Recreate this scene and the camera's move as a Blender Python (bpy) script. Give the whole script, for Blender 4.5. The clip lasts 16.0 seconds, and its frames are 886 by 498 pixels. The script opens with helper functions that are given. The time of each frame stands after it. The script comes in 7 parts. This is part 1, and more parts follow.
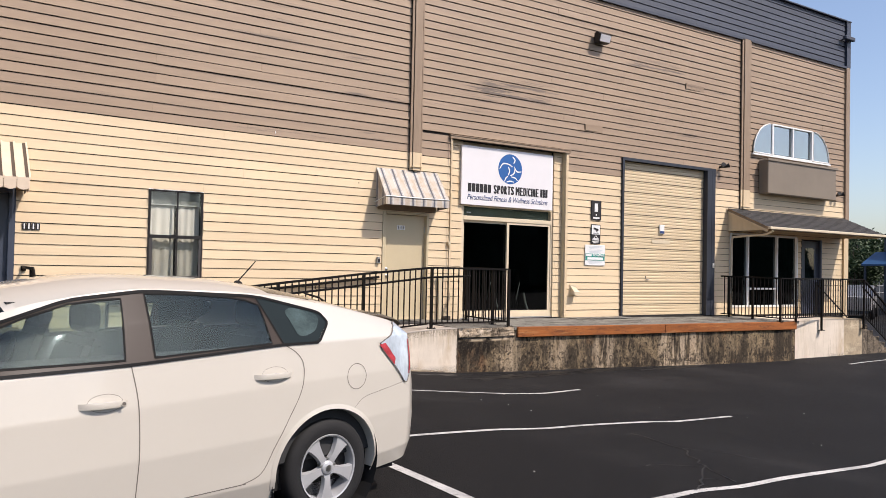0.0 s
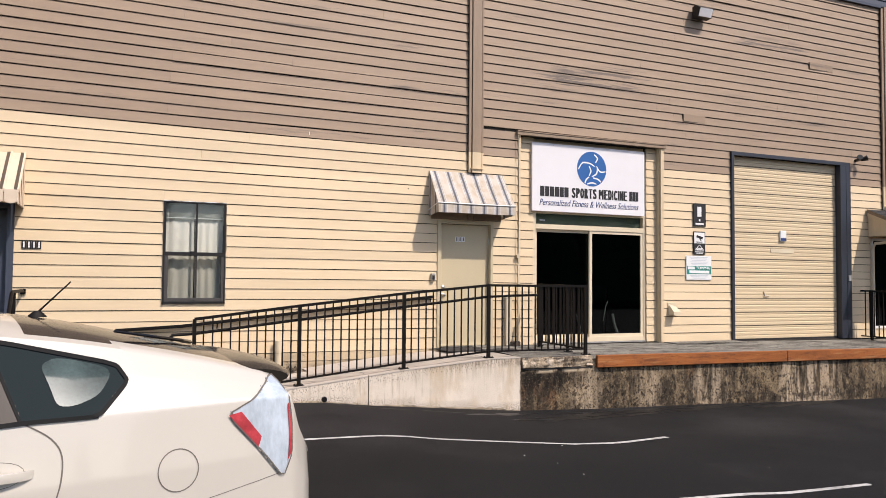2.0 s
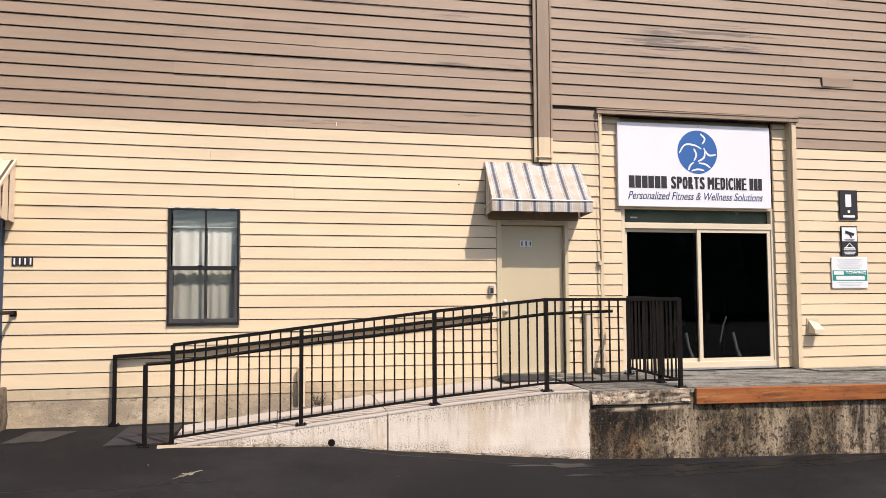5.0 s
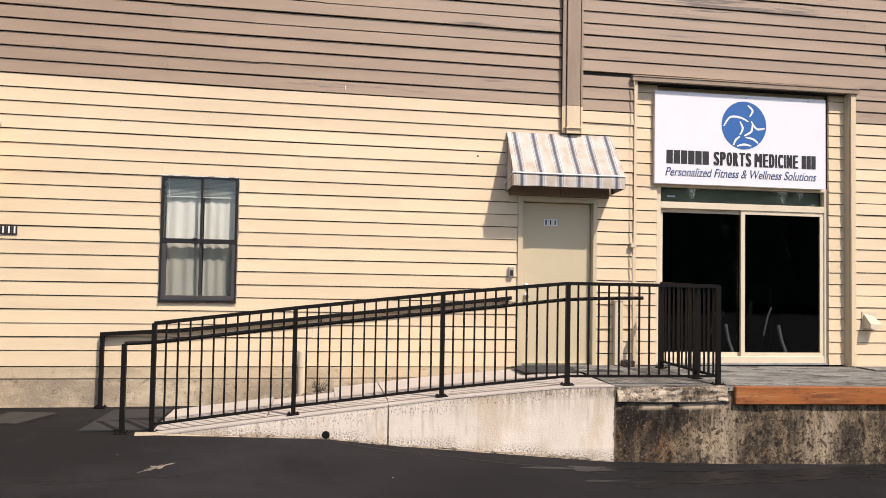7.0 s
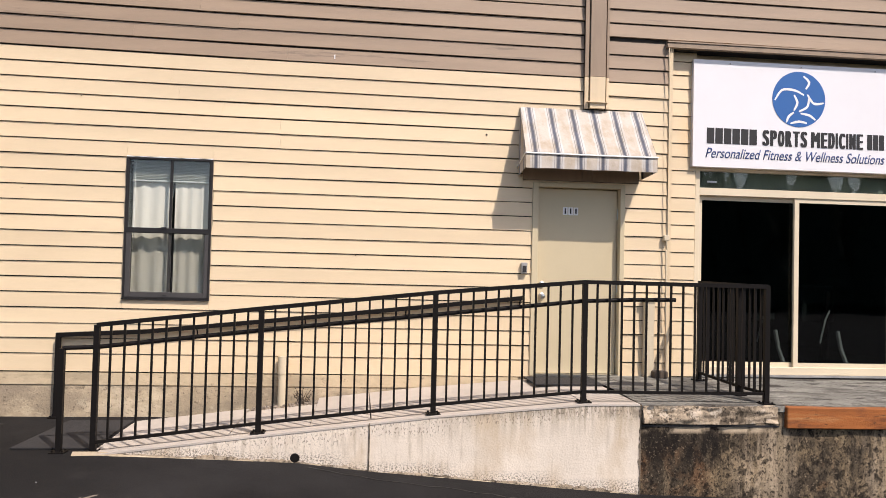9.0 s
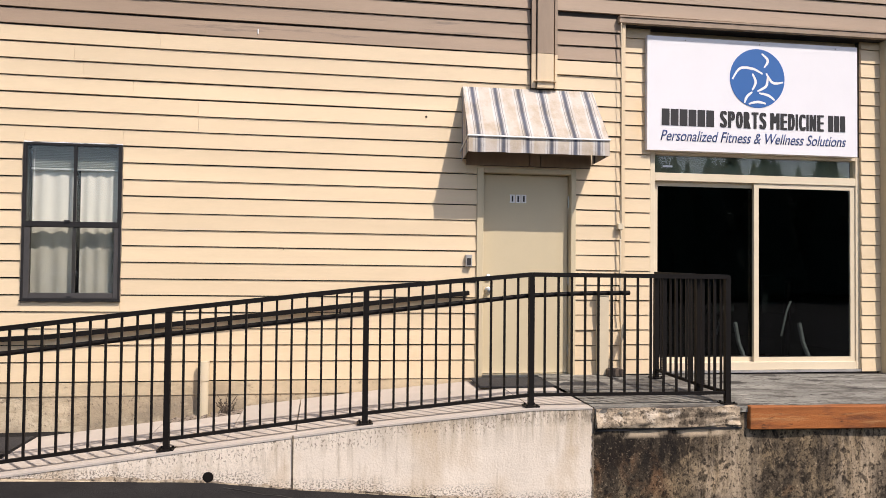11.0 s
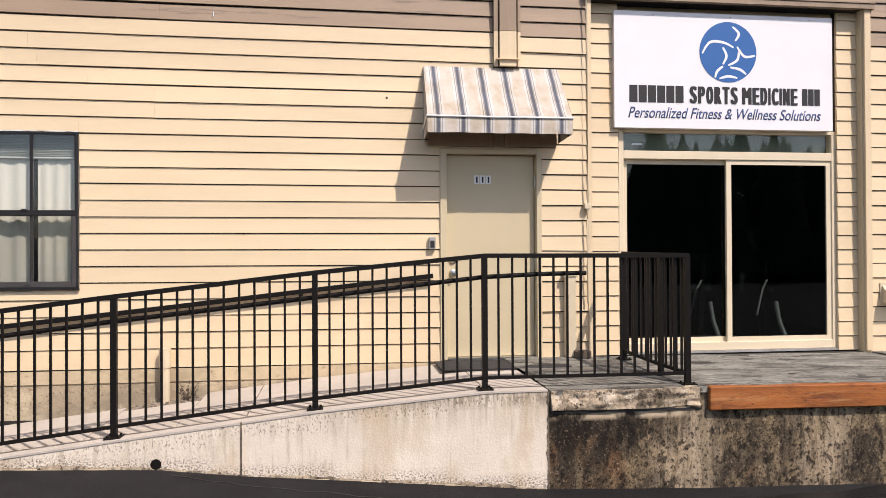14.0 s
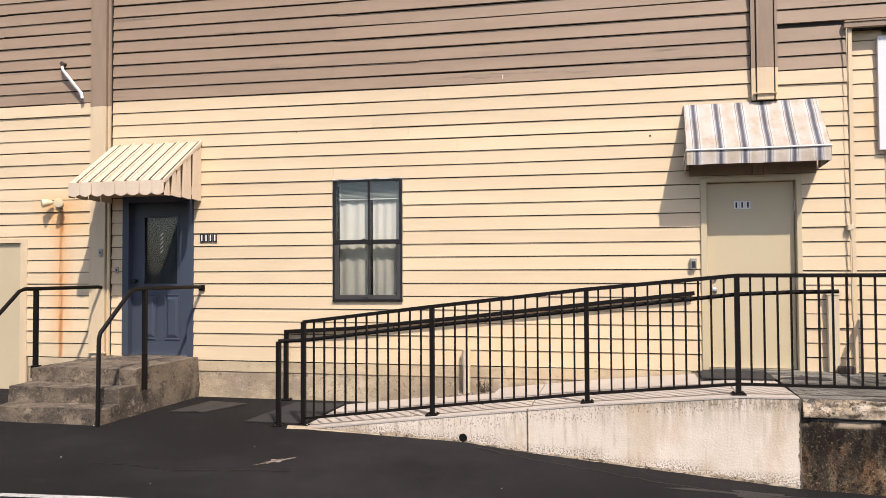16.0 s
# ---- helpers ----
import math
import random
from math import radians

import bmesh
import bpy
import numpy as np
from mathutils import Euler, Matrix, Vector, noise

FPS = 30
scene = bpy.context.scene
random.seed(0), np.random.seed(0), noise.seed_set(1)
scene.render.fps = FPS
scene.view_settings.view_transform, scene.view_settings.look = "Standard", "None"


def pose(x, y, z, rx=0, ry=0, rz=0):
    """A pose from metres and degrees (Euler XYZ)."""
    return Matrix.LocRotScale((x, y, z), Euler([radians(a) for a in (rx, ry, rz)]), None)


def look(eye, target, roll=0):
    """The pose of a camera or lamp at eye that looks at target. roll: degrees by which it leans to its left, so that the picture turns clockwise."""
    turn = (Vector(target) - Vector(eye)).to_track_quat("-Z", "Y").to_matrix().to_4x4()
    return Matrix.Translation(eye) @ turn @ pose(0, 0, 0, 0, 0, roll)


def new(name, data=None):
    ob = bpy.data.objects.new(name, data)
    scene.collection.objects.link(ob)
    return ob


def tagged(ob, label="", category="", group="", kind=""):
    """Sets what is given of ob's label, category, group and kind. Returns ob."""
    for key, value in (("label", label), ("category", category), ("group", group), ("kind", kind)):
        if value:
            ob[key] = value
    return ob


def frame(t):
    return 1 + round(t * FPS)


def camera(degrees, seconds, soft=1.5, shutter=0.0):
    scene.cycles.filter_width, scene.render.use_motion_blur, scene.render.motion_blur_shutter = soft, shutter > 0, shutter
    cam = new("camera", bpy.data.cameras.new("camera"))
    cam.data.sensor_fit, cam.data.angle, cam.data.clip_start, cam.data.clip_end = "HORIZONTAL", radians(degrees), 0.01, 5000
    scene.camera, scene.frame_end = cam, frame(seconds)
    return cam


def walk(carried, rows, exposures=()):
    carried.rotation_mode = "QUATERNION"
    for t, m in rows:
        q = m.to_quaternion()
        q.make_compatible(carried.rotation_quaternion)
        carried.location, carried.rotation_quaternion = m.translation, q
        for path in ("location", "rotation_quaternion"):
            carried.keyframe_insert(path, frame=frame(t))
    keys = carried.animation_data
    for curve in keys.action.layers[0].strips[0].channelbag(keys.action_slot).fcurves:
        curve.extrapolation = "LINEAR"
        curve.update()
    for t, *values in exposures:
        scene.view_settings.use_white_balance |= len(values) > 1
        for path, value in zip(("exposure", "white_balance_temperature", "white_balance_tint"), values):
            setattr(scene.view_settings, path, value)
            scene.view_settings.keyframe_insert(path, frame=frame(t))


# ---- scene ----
cam = camera(59.3, 16.0, soft=0.65)
PATH = [
    (0, (0.035, -0.221, 1.846), (1.12, 1.458, 1.893), 1.2),
    (0.5, (0.539, 0.107, 1.859), (1.575, 1.817, 1.899), 1.4),
    (1, (1.092, 0.381, 1.859), (2.042, 2.14, 1.906), 1.4),
    (1.5, (1.519, 0.739, 1.85), (2.395, 2.536, 1.914), 1.0),
    (2, (1.992, 1.077, 1.871), (2.801, 2.905, 1.957), 0.5),
    (2.5, (2.496, 1.431, 1.899), (3.255, 3.279, 1.998), 0.2),
    (3, (2.948, 1.782, 1.908), (3.669, 3.644, 2.02), -0.0),
    (3.5, (3.42, 2.098, 1.907), (4.074, 3.985, 2.024), -0.4),
    (4, (3.749, 2.391, 1.872), (4.333, 4.3, 1.987), -0.8),
    (4.5, (4.008, 2.535, 1.939), (4.498, 4.471, 2.05), -1.0),
    (4.7, (4.102, 2.565, 1.925), (4.554, 4.51, 2.041), -0.8),
    (6.8, (4.554, 3.28, 1.841), (4.875, 5.252, 1.927), 1.0),
    (7, (4.652, 3.409, 1.859), (4.967, 5.383, 1.936), 1.0),
    (7.5, (4.83, 3.711, 1.834), (5.116, 5.689, 1.888), 1.0),
    (8, (4.981, 4.058, 1.851), (5.232, 6.042, 1.895), 1.1),
    (8.5, (5.11, 4.333, 1.873), (5.334, 6.32, 1.922), 1.4),
    (9, (5.268, 4.544, 1.879), (5.475, 6.532, 1.942), 1.4),
    (11.3, (5.578, 5.269, 1.862), (5.906, 7.241, 1.91), 0.6),
    (11.5, (5.549, 5.324, 1.857), (5.889, 7.294, 1.892), 0.6),
    (12, (5.497, 5.347, 1.85), (5.844, 7.316, 1.871), 0.0),
    (12.5, (5.518, 5.295, 1.869), (5.892, 7.26, 1.865), -0.4),
    (13, (5.788, 5.187, 1.839), (6.172, 7.15, 1.846), -0.5),
    (13.5, (5.978, 5.187, 1.814), (6.331, 7.156, 1.826), -0.5),
    (14, (6.082, 5.199, 1.844), (6.353, 7.181, 1.859), -0.3),
    (14.5, (6.132, 5.088, 1.848), (6.271, 7.083, 1.855), -0.1),
    (15, (6.179, 4.743, 1.885), (6.145, 6.743, 1.896), -0.1),
    (15.5, (6.129, 4.292, 1.866), (5.886, 6.277, 1.9), -0.2),
    (16, (6.195, 3.898, 1.87), (5.76, 5.849, 1.932), -0.3),
]
walk(cam, [(t, look(eye, target, roll)) for t, eye, target, roll in PATH], [(0.0, 0.21, 6500, 16), (1.0, 0.14, 6500, 16), (2.0, 0.15, 6500, 16), (3.0, 0.20, 6500, 16), (4.0, 0.25, 6500, 16), (7.5, 0.23, 6500, 16), (11.5, 0.19, 6500, 16), (14.0, 0.22, 6500, 16), (16.0, 0.24, 6500, 16)])

# ---- daylight ----
SUN = Vector((0.62, -1.0, 1.45)).normalized()
world = bpy.data.worlds.new("hazy_sky")
scene.world = world
world.use_nodes = True
wn = world.node_tree
sky = wn.nodes.new("ShaderNodeTexSky")
sky.sky_type, sky.sun_disc = "NISHITA", False
sky.sun_elevation = math.asin(SUN.z)
sky.sun_rotation = math.atan2(SUN.x, SUN.y)
sky.air_density, sky.dust_density, sky.ozone_density = 1.0, 1.6, 1.4
wn.links.new(sky.outputs[0], wn.nodes["Background"].inputs[0])
wn.nodes["Background"].inputs[1].default_value = 0.15
sun_data = bpy.data.lights.new("sun", "SUN")
sun_data.energy, sun_data.angle, sun_data.color = 4.2, radians(0.6), (1.0, 0.935, 0.84)
sun = new("sun", sun_data)
sun.matrix_world = look((12, -12, 25), Vector((12, -12, 25)) - SUN)


# ---- materials ----
def mix(nt, fac, a, b, kind="MIX"):
    m = nt.nodes.new("ShaderNodeMix")
    m.data_type, m.blend_type = "RGBA", kind
    for sock, val in ((m.inputs[0], fac), (m.inputs[6], a), (m.inputs[7], b)):
        if hasattr(val, "links"):
            nt.links.new(val, sock)
        else:
            sock.default_value = val if isinstance(val, (int, float)) else (*val, 1.0)
    return m.outputs[2]


def texco(nt, stretch=(1, 1, 1)):
    t = nt.nodes.new("ShaderNodeTexCoord")
    mp = nt.nodes.new("ShaderNodeMapping")
    mp.inputs["Scale"].default_value = stretch
    nt.links.new(t.outputs["Object"], mp.inputs[0])
    return mp.outputs[0]


def noise_fac(nt, scale, stretch=(1, 1, 1), lo=0.35, hi=0.65, detail=5.0, rough=0.6):
    n = nt.nodes.new("ShaderNodeTexNoise")
    n.inputs["Scale"].default_value, n.inputs["Detail"].default_value, n.inputs["Roughness"].default_value = scale, detail, rough
    nt.links.new(texco(nt, stretch), n.inputs["Vector"])
    r = nt.nodes.new("ShaderNodeMapRange")
    r.inputs["From Min"].default_value, r.inputs["From Max"].default_value = lo, hi
    nt.links.new(n.outputs[0], r.inputs[0])
    return r.outputs[0]


def bump(nt, height, strength, distance=0.01):
    b = nt.nodes.new("ShaderNodeBump")
    b.inputs["Strength"].default_value, b.inputs["Distance"].default_value = strength, distance
    nt.links.new(height, b.inputs["Height"])
    nt.links.new(b.outputs[0], nt.nodes["Principled BSDF"].inputs["Normal"])


def shade(c, k):
    return tuple(min(1.0, v * k) for v in c)


def mat(name, col, rough=0.6, metal=0.0, var=0.12, scale=2.0, fine=70.0, relief=0.15, stretch=(1, 1, 1), rand=0.0, coat=0.0, spec=0.5, stains=()):
    """stains: rows of (colour, scale, stretch, lo, hi, amount)."""
    m = bpy.data.materials.new(name)
    m.use_nodes = True
    nt = m.node_tree
    p = nt.nodes["Principled BSDF"]
    c = mix(nt, noise_fac(nt, scale, stretch), shade(col, 1 - var), shade(col, 1 + var))
    fine_fac = noise_fac(nt, fine, stretch, 0.3, 0.7)
    c = mix(nt, fine_fac, c, mix(nt, 1.0, c, shade((1, 1, 1), 1 - var * 0.8), "MULTIPLY"))
    for colour, sc, st, lo, hi, amount in stains:
        f = noise_fac(nt, sc, st, lo, hi, 8.0, 0.72)
        mul = nt.nodes.new("ShaderNodeMath")
        mul.operation = "MULTIPLY"
        mul.inputs[1].default_value = amount
        mul.use_clamp = True
        nt.links.new(f, mul.inputs[0])
        c = mix(nt, mul.outputs[0], c, colour)
    if rand:
        oi = nt.nodes.new("ShaderNodeObjectInfo")
        r = nt.nodes.new("ShaderNodeMapRange")
        r.inputs["To Min"].default_value, r.inputs["To Max"].default_value = 1 - rand, 1 + rand
        nt.links.new(oi.outputs["Random"], r.inputs[0])
        comb = nt.nodes.new("ShaderNodeCombineColor")
        for k in range(3):
            nt.links.new(r.outputs[0], comb.inputs[k])
        c = mix(nt, 1.0, c, comb.outputs[0], "MULTIPLY")
    nt.links.new(c, p.inputs["Base Color"])
    p.inputs["Roughness"].default_value, p.inputs["Metallic"].default_value = rough, metal
    p.inputs["Specular IOR Level"].default_value = spec
    p.inputs["Coat Weight"].default_value = coat
    p.inputs["Coat Roughness"].default_value = 0.04
    if relief:
        bump(nt, fine_fac, relief, 0.004)
    return m


def glass_mat(name, tint=(0.9, 0.95, 0.93), rough=0.0, ior=1.5, gloss=(1, 1, 1)):
    m = bpy.data.materials.new(name)
    m.use_nodes = True
    nt = m.node_tree
    nt.nodes.remove(nt.nodes["Principled BSDF"])
    tr = nt.nodes.new("ShaderNodeBsdfTransparent")
    tr.inputs[0].default_value = (*tint, 1)
    gl = nt.nodes.new("ShaderNodeBsdfGlossy")
    gl.inputs["Roughness"].default_value = 0.01 + rough
    gl.inputs[0].default_value = (*gloss, 1)
    lw = nt.nodes.new("ShaderNodeLayerWeight")
    lw.inputs[0].default_value = 0.5
    pw = nt.nodes.new("ShaderNodeMath")
    pw.operation = "POWER"
    pw.inputs[1].default_value = 4.0
    nt.links.new(lw.outputs["Facing"], pw.inputs[0])
    fr = nt.nodes.new("ShaderNodeMapRange")
    fr.inputs["To Min"].default_value = ((ior - 1) / (ior + 1)) ** 2
    nt.links.new(pw.outputs[0], fr.inputs[0])
    ms = nt.nodes.new("ShaderNodeMixShader")
    nt.links.new(fr.outputs[0], ms.inputs[0])
    nt.links.new(tr.outputs[0], ms.inputs[1])
    nt.links.new(gl.outputs[0], ms.inputs[2])
    nt.links.new(ms.outputs[0], nt.nodes["Material Output"].inputs[0])
    return m


CREAM, BROWN, NAVY = (0.69, 0.535, 0.338), (0.322, 0.228, 0.150), (0.05, 0.058, 0.08)
WEATHER = ((0.105, 0.078, 0.058), 0.8, (0.45, 1, 7.0), 0.60, 0.68, 0.65)
M_CREAM = mat("cream_siding_paint", CREAM, 0.55, var=0.05, scale=1.2, stretch=(0.5, 1, 3), fine=40, relief=0.08, rand=0.04, stains=[((0.40, 0.29, 0.18), 6.0, (0.4, 1, 2.5), 0.70, 0.73, 0.6), ((0.62, 0.50, 0.33), 0.9, (0.5, 1, 2), 0.55, 0.75, 0.35)])
def local_stain(m, cx, wx, sx, cz, wz, sz, colour, scale, stretch, lo, hi, amount, axes=(0, 2), origin=(0, 0, 0)):
    """A stain or plain change of tone, of its own place and size: centre, half width and soft edge along two axes;
    origin: that of the thing it lies on.
    """
    nt = m.node_tree
    p = nt.nodes["Principled BSDF"]
    old = p.inputs["Base Color"].links[0].from_socket
    sep = nt.nodes.new("ShaderNodeSeparateXYZ")
    nt.links.new(texco(nt), sep.inputs[0])
    out = noise_fac(nt, scale, stretch, lo, hi)
    for k, centre, width, soft in ((axes[0], cx, wx, sx), (axes[1], cz, wz, sz)):
        a = nt.nodes.new("ShaderNodeMath")
        a.operation = "SUBTRACT"
        a.inputs[1].default_value = centre - origin[k]
        nt.links.new(sep.outputs[k], a.inputs[0])
        b = nt.nodes.new("ShaderNodeMath")
        b.operation = "ABSOLUTE"
        nt.links.new(a.outputs[0], b.inputs[0])
        c = nt.nodes.new("ShaderNodeMapRange")
        c.inputs["From Min"].default_value, c.inputs["From Max"].default_value = width + soft, width
        nt.links.new(b.outputs[0], c.inputs[0])
        d = nt.nodes.new("ShaderNodeMath")
        d.operation = "MULTIPLY"
        nt.links.new(out, d.inputs[0])
        nt.links.new(c.outputs[0], d.inputs[1])
        out = d.outputs[0]
    e = nt.nodes.new("ShaderNodeMath")
    e.operation = "MULTIPLY"
    e.inputs[1].default_value = amount
    nt.links.new(out, e.inputs[0])
    nt.links.new(mix(nt, e.outputs[0], old, colour), p.inputs["Base Color"])


local_stain(M_CREAM, -0.98, 0.14, 0.35, 2.68, 0.12, 0.25, (0.70, 0.40, 0.14), 3.0, (1, 1, 1), 0.25, 0.5, 0.6)
local_stain(M_CREAM, -0.98, 0.05, 0.16, 1.9, 0.7, 0.35, (0.66, 0.30, 0.09), 3.0, (2, 1, 0.6), 0.25, 0.5, 0.5)
local_stain(M_CREAM, -0.98, 0.012, 0.03, 1.7, 1.0, 0.1, (0.45, 0.16, 0.03), 5.0, (2, 1, 0.4), 0.3, 0.5, 0.85)
M_BROWN = mat("brown_siding_paint", BROWN, 0.6, var=0.08, scale=1.3, stretch=(0.4, 1, 4), fine=45, relief=0.12, rand=0.05, stains=[WEATHER, ((0.11, 0.085, 0.066), 7.0, (0.35, 1, 2.5), 0.68, 0.71, 0.8), ((0.36, 0.27, 0.20), 0.8, (0.3, 1, 3), 0.55, 0.75, 0.4)])
for sx, hx, sz, hz in ((10.45, 0.95, 5.60, 0.15), (9.6, 0.5, 5.50, 0.08), (6.92, 0.5, 5.03, 0.035), (11.0, 0.6, 5.83, 0.03), (3.0, 0.8, 6.4, 0.05), (14.6, 0.8, 6.8, 0.06), (15.5, 0.5, 5.3, 0.04)):
    local_stain(M_BROWN, sx, hx, 0.3, sz, hz, 0.02, (0.10, 0.074, 0.056), 1.6, (0.7, 1, 16), 0.46, 0.56, 0.85)
M_NAVY = mat("navy_siding_paint", NAVY, 0.55, var=0.12, scale=1.3, stretch=(0.4, 1, 4), fine=45, rand=0.06, stains=[((0.10, 0.11, 0.13), 1.2, (0.3, 1, 4), 0.6, 0.75, 0.4)])
M_CREAM_TRIM = mat("cream_trim_paint", shade(CREAM, 0.97), 0.5, var=0.05, scale=3, stretch=(3, 3, 0.5), relief=0.06)
M_BROWN_TRIM = mat("brown_trim_paint", shade(BROWN, 0.95), 0.55, var=0.09, scale=3, stretch=(3, 3, 0.5), relief=0.1)
M_DOOR = mat("beige_door_paint", (0.55, 0.455, 0.29), 0.45, var=0.03, scale=1.5, relief=0.03)
M_BLUE = mat("slate_blue_door_paint", (0.05, 0.060, 0.084), 0.4, var=0.06, scale=2, relief=0.04)
M_ROLL = mat("cream_steel_door_paint", (0.66, 0.52, 0.33), 0.45, var=0.05, scale=1.0, stretch=(0.5, 1, 4), relief=0.04, stains=[((0.5, 0.36, 0.2), 1.5, (0.4, 1, 6), 0.6, 0.8, 0.35)])
M_ASPHALT = mat("sealed_asphalt", (0.0132, 0.0119, 0.0113), 0.9, var=0.25, scale=0.7, fine=160, relief=0.6, spec=0.2, stains=[((0.029, 0.027, 0.026), 0.35, (1, 1, 1), 0.50, 0.66, 0.6), ((0.030, 0.028, 0.027), 2.6, (1, 1, 1), 0.58, 0.70, 0.45), ((0.007, 0.0068, 0.0066), 0.6, (1, 1, 1), 0.6, 0.72, 0.5)])
# broad zone of darker asphalt colour with soft edges
local_stain(M_ASPHALT, 8.0, 11.0, 2.0, 4.6, 3.0, 1.8, (0.0065, 0.0060, 0.0060), 0.8, (1, 1, 1), 0.22, 0.48, 0.75, (0, 1))
M_WET = mat("damp_asphalt", (0.0045, 0.0045, 0.0045), 0.5, var=0.2, fine=160, relief=0.25)
M_LINE = mat("worn_white_road_paint", (0.53, 0.51, 0.48), 0.75, var=0.15, scale=4, fine=120, relief=0.3, stains=[((0.10, 0.095, 0.09), 1.3, (1, 1, 1), 0.52, 0.70, 0.7), ((0.04, 0.038, 0.036), 28.0, (1, 1, 1), 0.55, 0.64, 0.75)])
M_RAMP = mat("whitewashed_concrete", (0.72, 0.62, 0.50), 0.85, var=0.08, scale=1.6, fine=50, relief=0.35, stains=[((0.52, 0.41, 0.28), 1.1, (2.4, 1, 0.45), 0.52, 0.68, 0.6), ((0.75, 0.66, 0.55), 1.1, (1.2, 1, 0.9), 0.54, 0.66, 0.7), ((0.40, 0.31, 0.21), 6.0, (3.0, 1, 0.25), 0.54, 0.66, 0.5), ((0.16, 0.12, 0.09), 60.0, (1, 1, 1), 0.60, 0.68, 0.5)])
local_stain(M_RAMP, 6.9, 0.75, 0.5, 0.72, 0.07, 0.22, (0.27, 0.205, 0.12), 8.0, (2.6, 1, 0.14), 0.42, 0.58, 0.4, origin=(3.08, 11.16, 0.3))
local_stain(M_RAMP, 4.6, 1.3, 0.4, 0.44, 0.10, 0.12, (0.34, 0.26, 0.17), 9.0, (2.0, 1, 0.3), 0.50, 0.62, 0.3, origin=(3.08, 11.16, 0.3))
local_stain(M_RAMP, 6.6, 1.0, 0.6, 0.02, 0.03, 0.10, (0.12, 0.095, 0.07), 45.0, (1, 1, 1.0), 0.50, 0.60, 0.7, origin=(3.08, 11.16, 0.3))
local_stain(M_RAMP, 5.6, 2.0, 0.3, 0.40, 0.35, 0.1, (0.50, 0.37, 0.23), 1.7, (1.5, 1, 0.8), 0.50, 0.66, 0.55, origin=(3.08, 11.16, 0.3))
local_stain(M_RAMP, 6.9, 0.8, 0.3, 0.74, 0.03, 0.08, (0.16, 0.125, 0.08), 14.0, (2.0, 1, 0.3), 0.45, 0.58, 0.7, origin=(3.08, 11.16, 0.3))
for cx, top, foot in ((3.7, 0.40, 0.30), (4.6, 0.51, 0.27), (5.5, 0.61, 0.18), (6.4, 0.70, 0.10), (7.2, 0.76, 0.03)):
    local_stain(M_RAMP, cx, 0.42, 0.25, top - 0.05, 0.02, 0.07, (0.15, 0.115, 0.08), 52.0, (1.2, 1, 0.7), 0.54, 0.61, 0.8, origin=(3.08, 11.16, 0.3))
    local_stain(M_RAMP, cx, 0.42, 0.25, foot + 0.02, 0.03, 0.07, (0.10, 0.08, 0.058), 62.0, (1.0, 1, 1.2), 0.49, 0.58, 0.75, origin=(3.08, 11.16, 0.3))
M_WORN = mat("worn_bare_concrete", (0.50, 0.39, 0.27), 0.95, var=0.3, scale=6, fine=40, relief=1.0, spec=0.2, stains=[((0.07, 0.053, 0.037), 5.0, (1, 1, 1), 0.50, 0.60, 0.8), ((0.62, 0.52, 0.40), 8.0, (1, 1, 1), 0.55, 0.62, 0.75), ((0.02, 0.015, 0.011), 26.0, (1, 1, 1), 0.53, 0.60, 0.85)])
M_RAMPTOP = mat("brushed_concrete", (0.50, 0.435, 0.365), 0.85, var=0.08, scale=1.4, fine=90, relief=0.4, stains=[((0.36, 0.31, 0.26), 1.6, (1, 1, 1), 0.55, 0.75, 0.5)])
M_DOCK = mat("stained_dock_concrete", (0.31, 0.225, 0.13), 0.95, var=0.4, scale=2.5, fine=22, relief=1.0, spec=0.2, stains=[((0.20, 0.15, 0.095), 3.5, (1, 1, 1), 0.45, 0.6, 0.8), ((0.042, 0.032, 0.022), 1.5, (1.3, 1, 0.7), 0.43, 0.54, 0.92), ((0.44, 0.33, 0.20), 2.0, (1.8, 1, 0.3), 0.55, 0.70, 0.55), ((0.05, 0.039, 0.028), 2.8, (2.2, 1, 0.3), 0.52, 0.66, 0.5), ((0.30, 0.17, 0.08), 1.4, (1, 1, 0.8), 0.58, 0.68, 0.6), ((0.014, 0.011, 0.008), 7.0, (1, 1, 0.8), 0.57, 0.63, 0.85), ((0.014, 0.011, 0.008), 13.0, (1, 1, 0.7), 0.57, 0.62, 0.85), ((0.016, 0.012, 0.009), 42.0, (1, 1, 1), 0.56, 0.62, 0.7), ((0.46, 0.36, 0.23), 34.0, (1, 1, 1), 0.60, 0.66, 0.6), ((0.02, 0.016, 0.012), 80.0, (1, 1, 1), 0.57, 0.63, 0.55)])
local_stain(M_DOCK, 8.0, 0.25, 0.2, 0.15, 0.18, 0.15, (0.36, 0.17, 0.07), 5.0, (1, 1, 0.8), 0.45, 0.6, 0.25, origin=(12.8, 11.16, 0.0))
for cx, hx, amount in ((10.05, 0.10, 0.45), (11.3, 0.20, 0.5), (13.4, 0.35, 0.7), (14.1, 0.12, 0.6), (8.85, 0.10, 0.5)):
    local_stain(M_DOCK, cx, hx, 0.25, 0.2, 0.4, 0.15, (0.58, 0.45, 0.31), 3.5, (3.0, 1, 0.35), 0.42, 0.56, amount, origin=(12.8, 11.16, 0.0))
local_stain(M_DOCK, 8.15, 0.35, 0.35, 0.45, 0.12, 0.2, (0.012, 0.009, 0.007), 6.0, (1.2, 1, 0.6), 0.44, 0.54, 0.9, origin=(12.8, 11.16, 0.0))
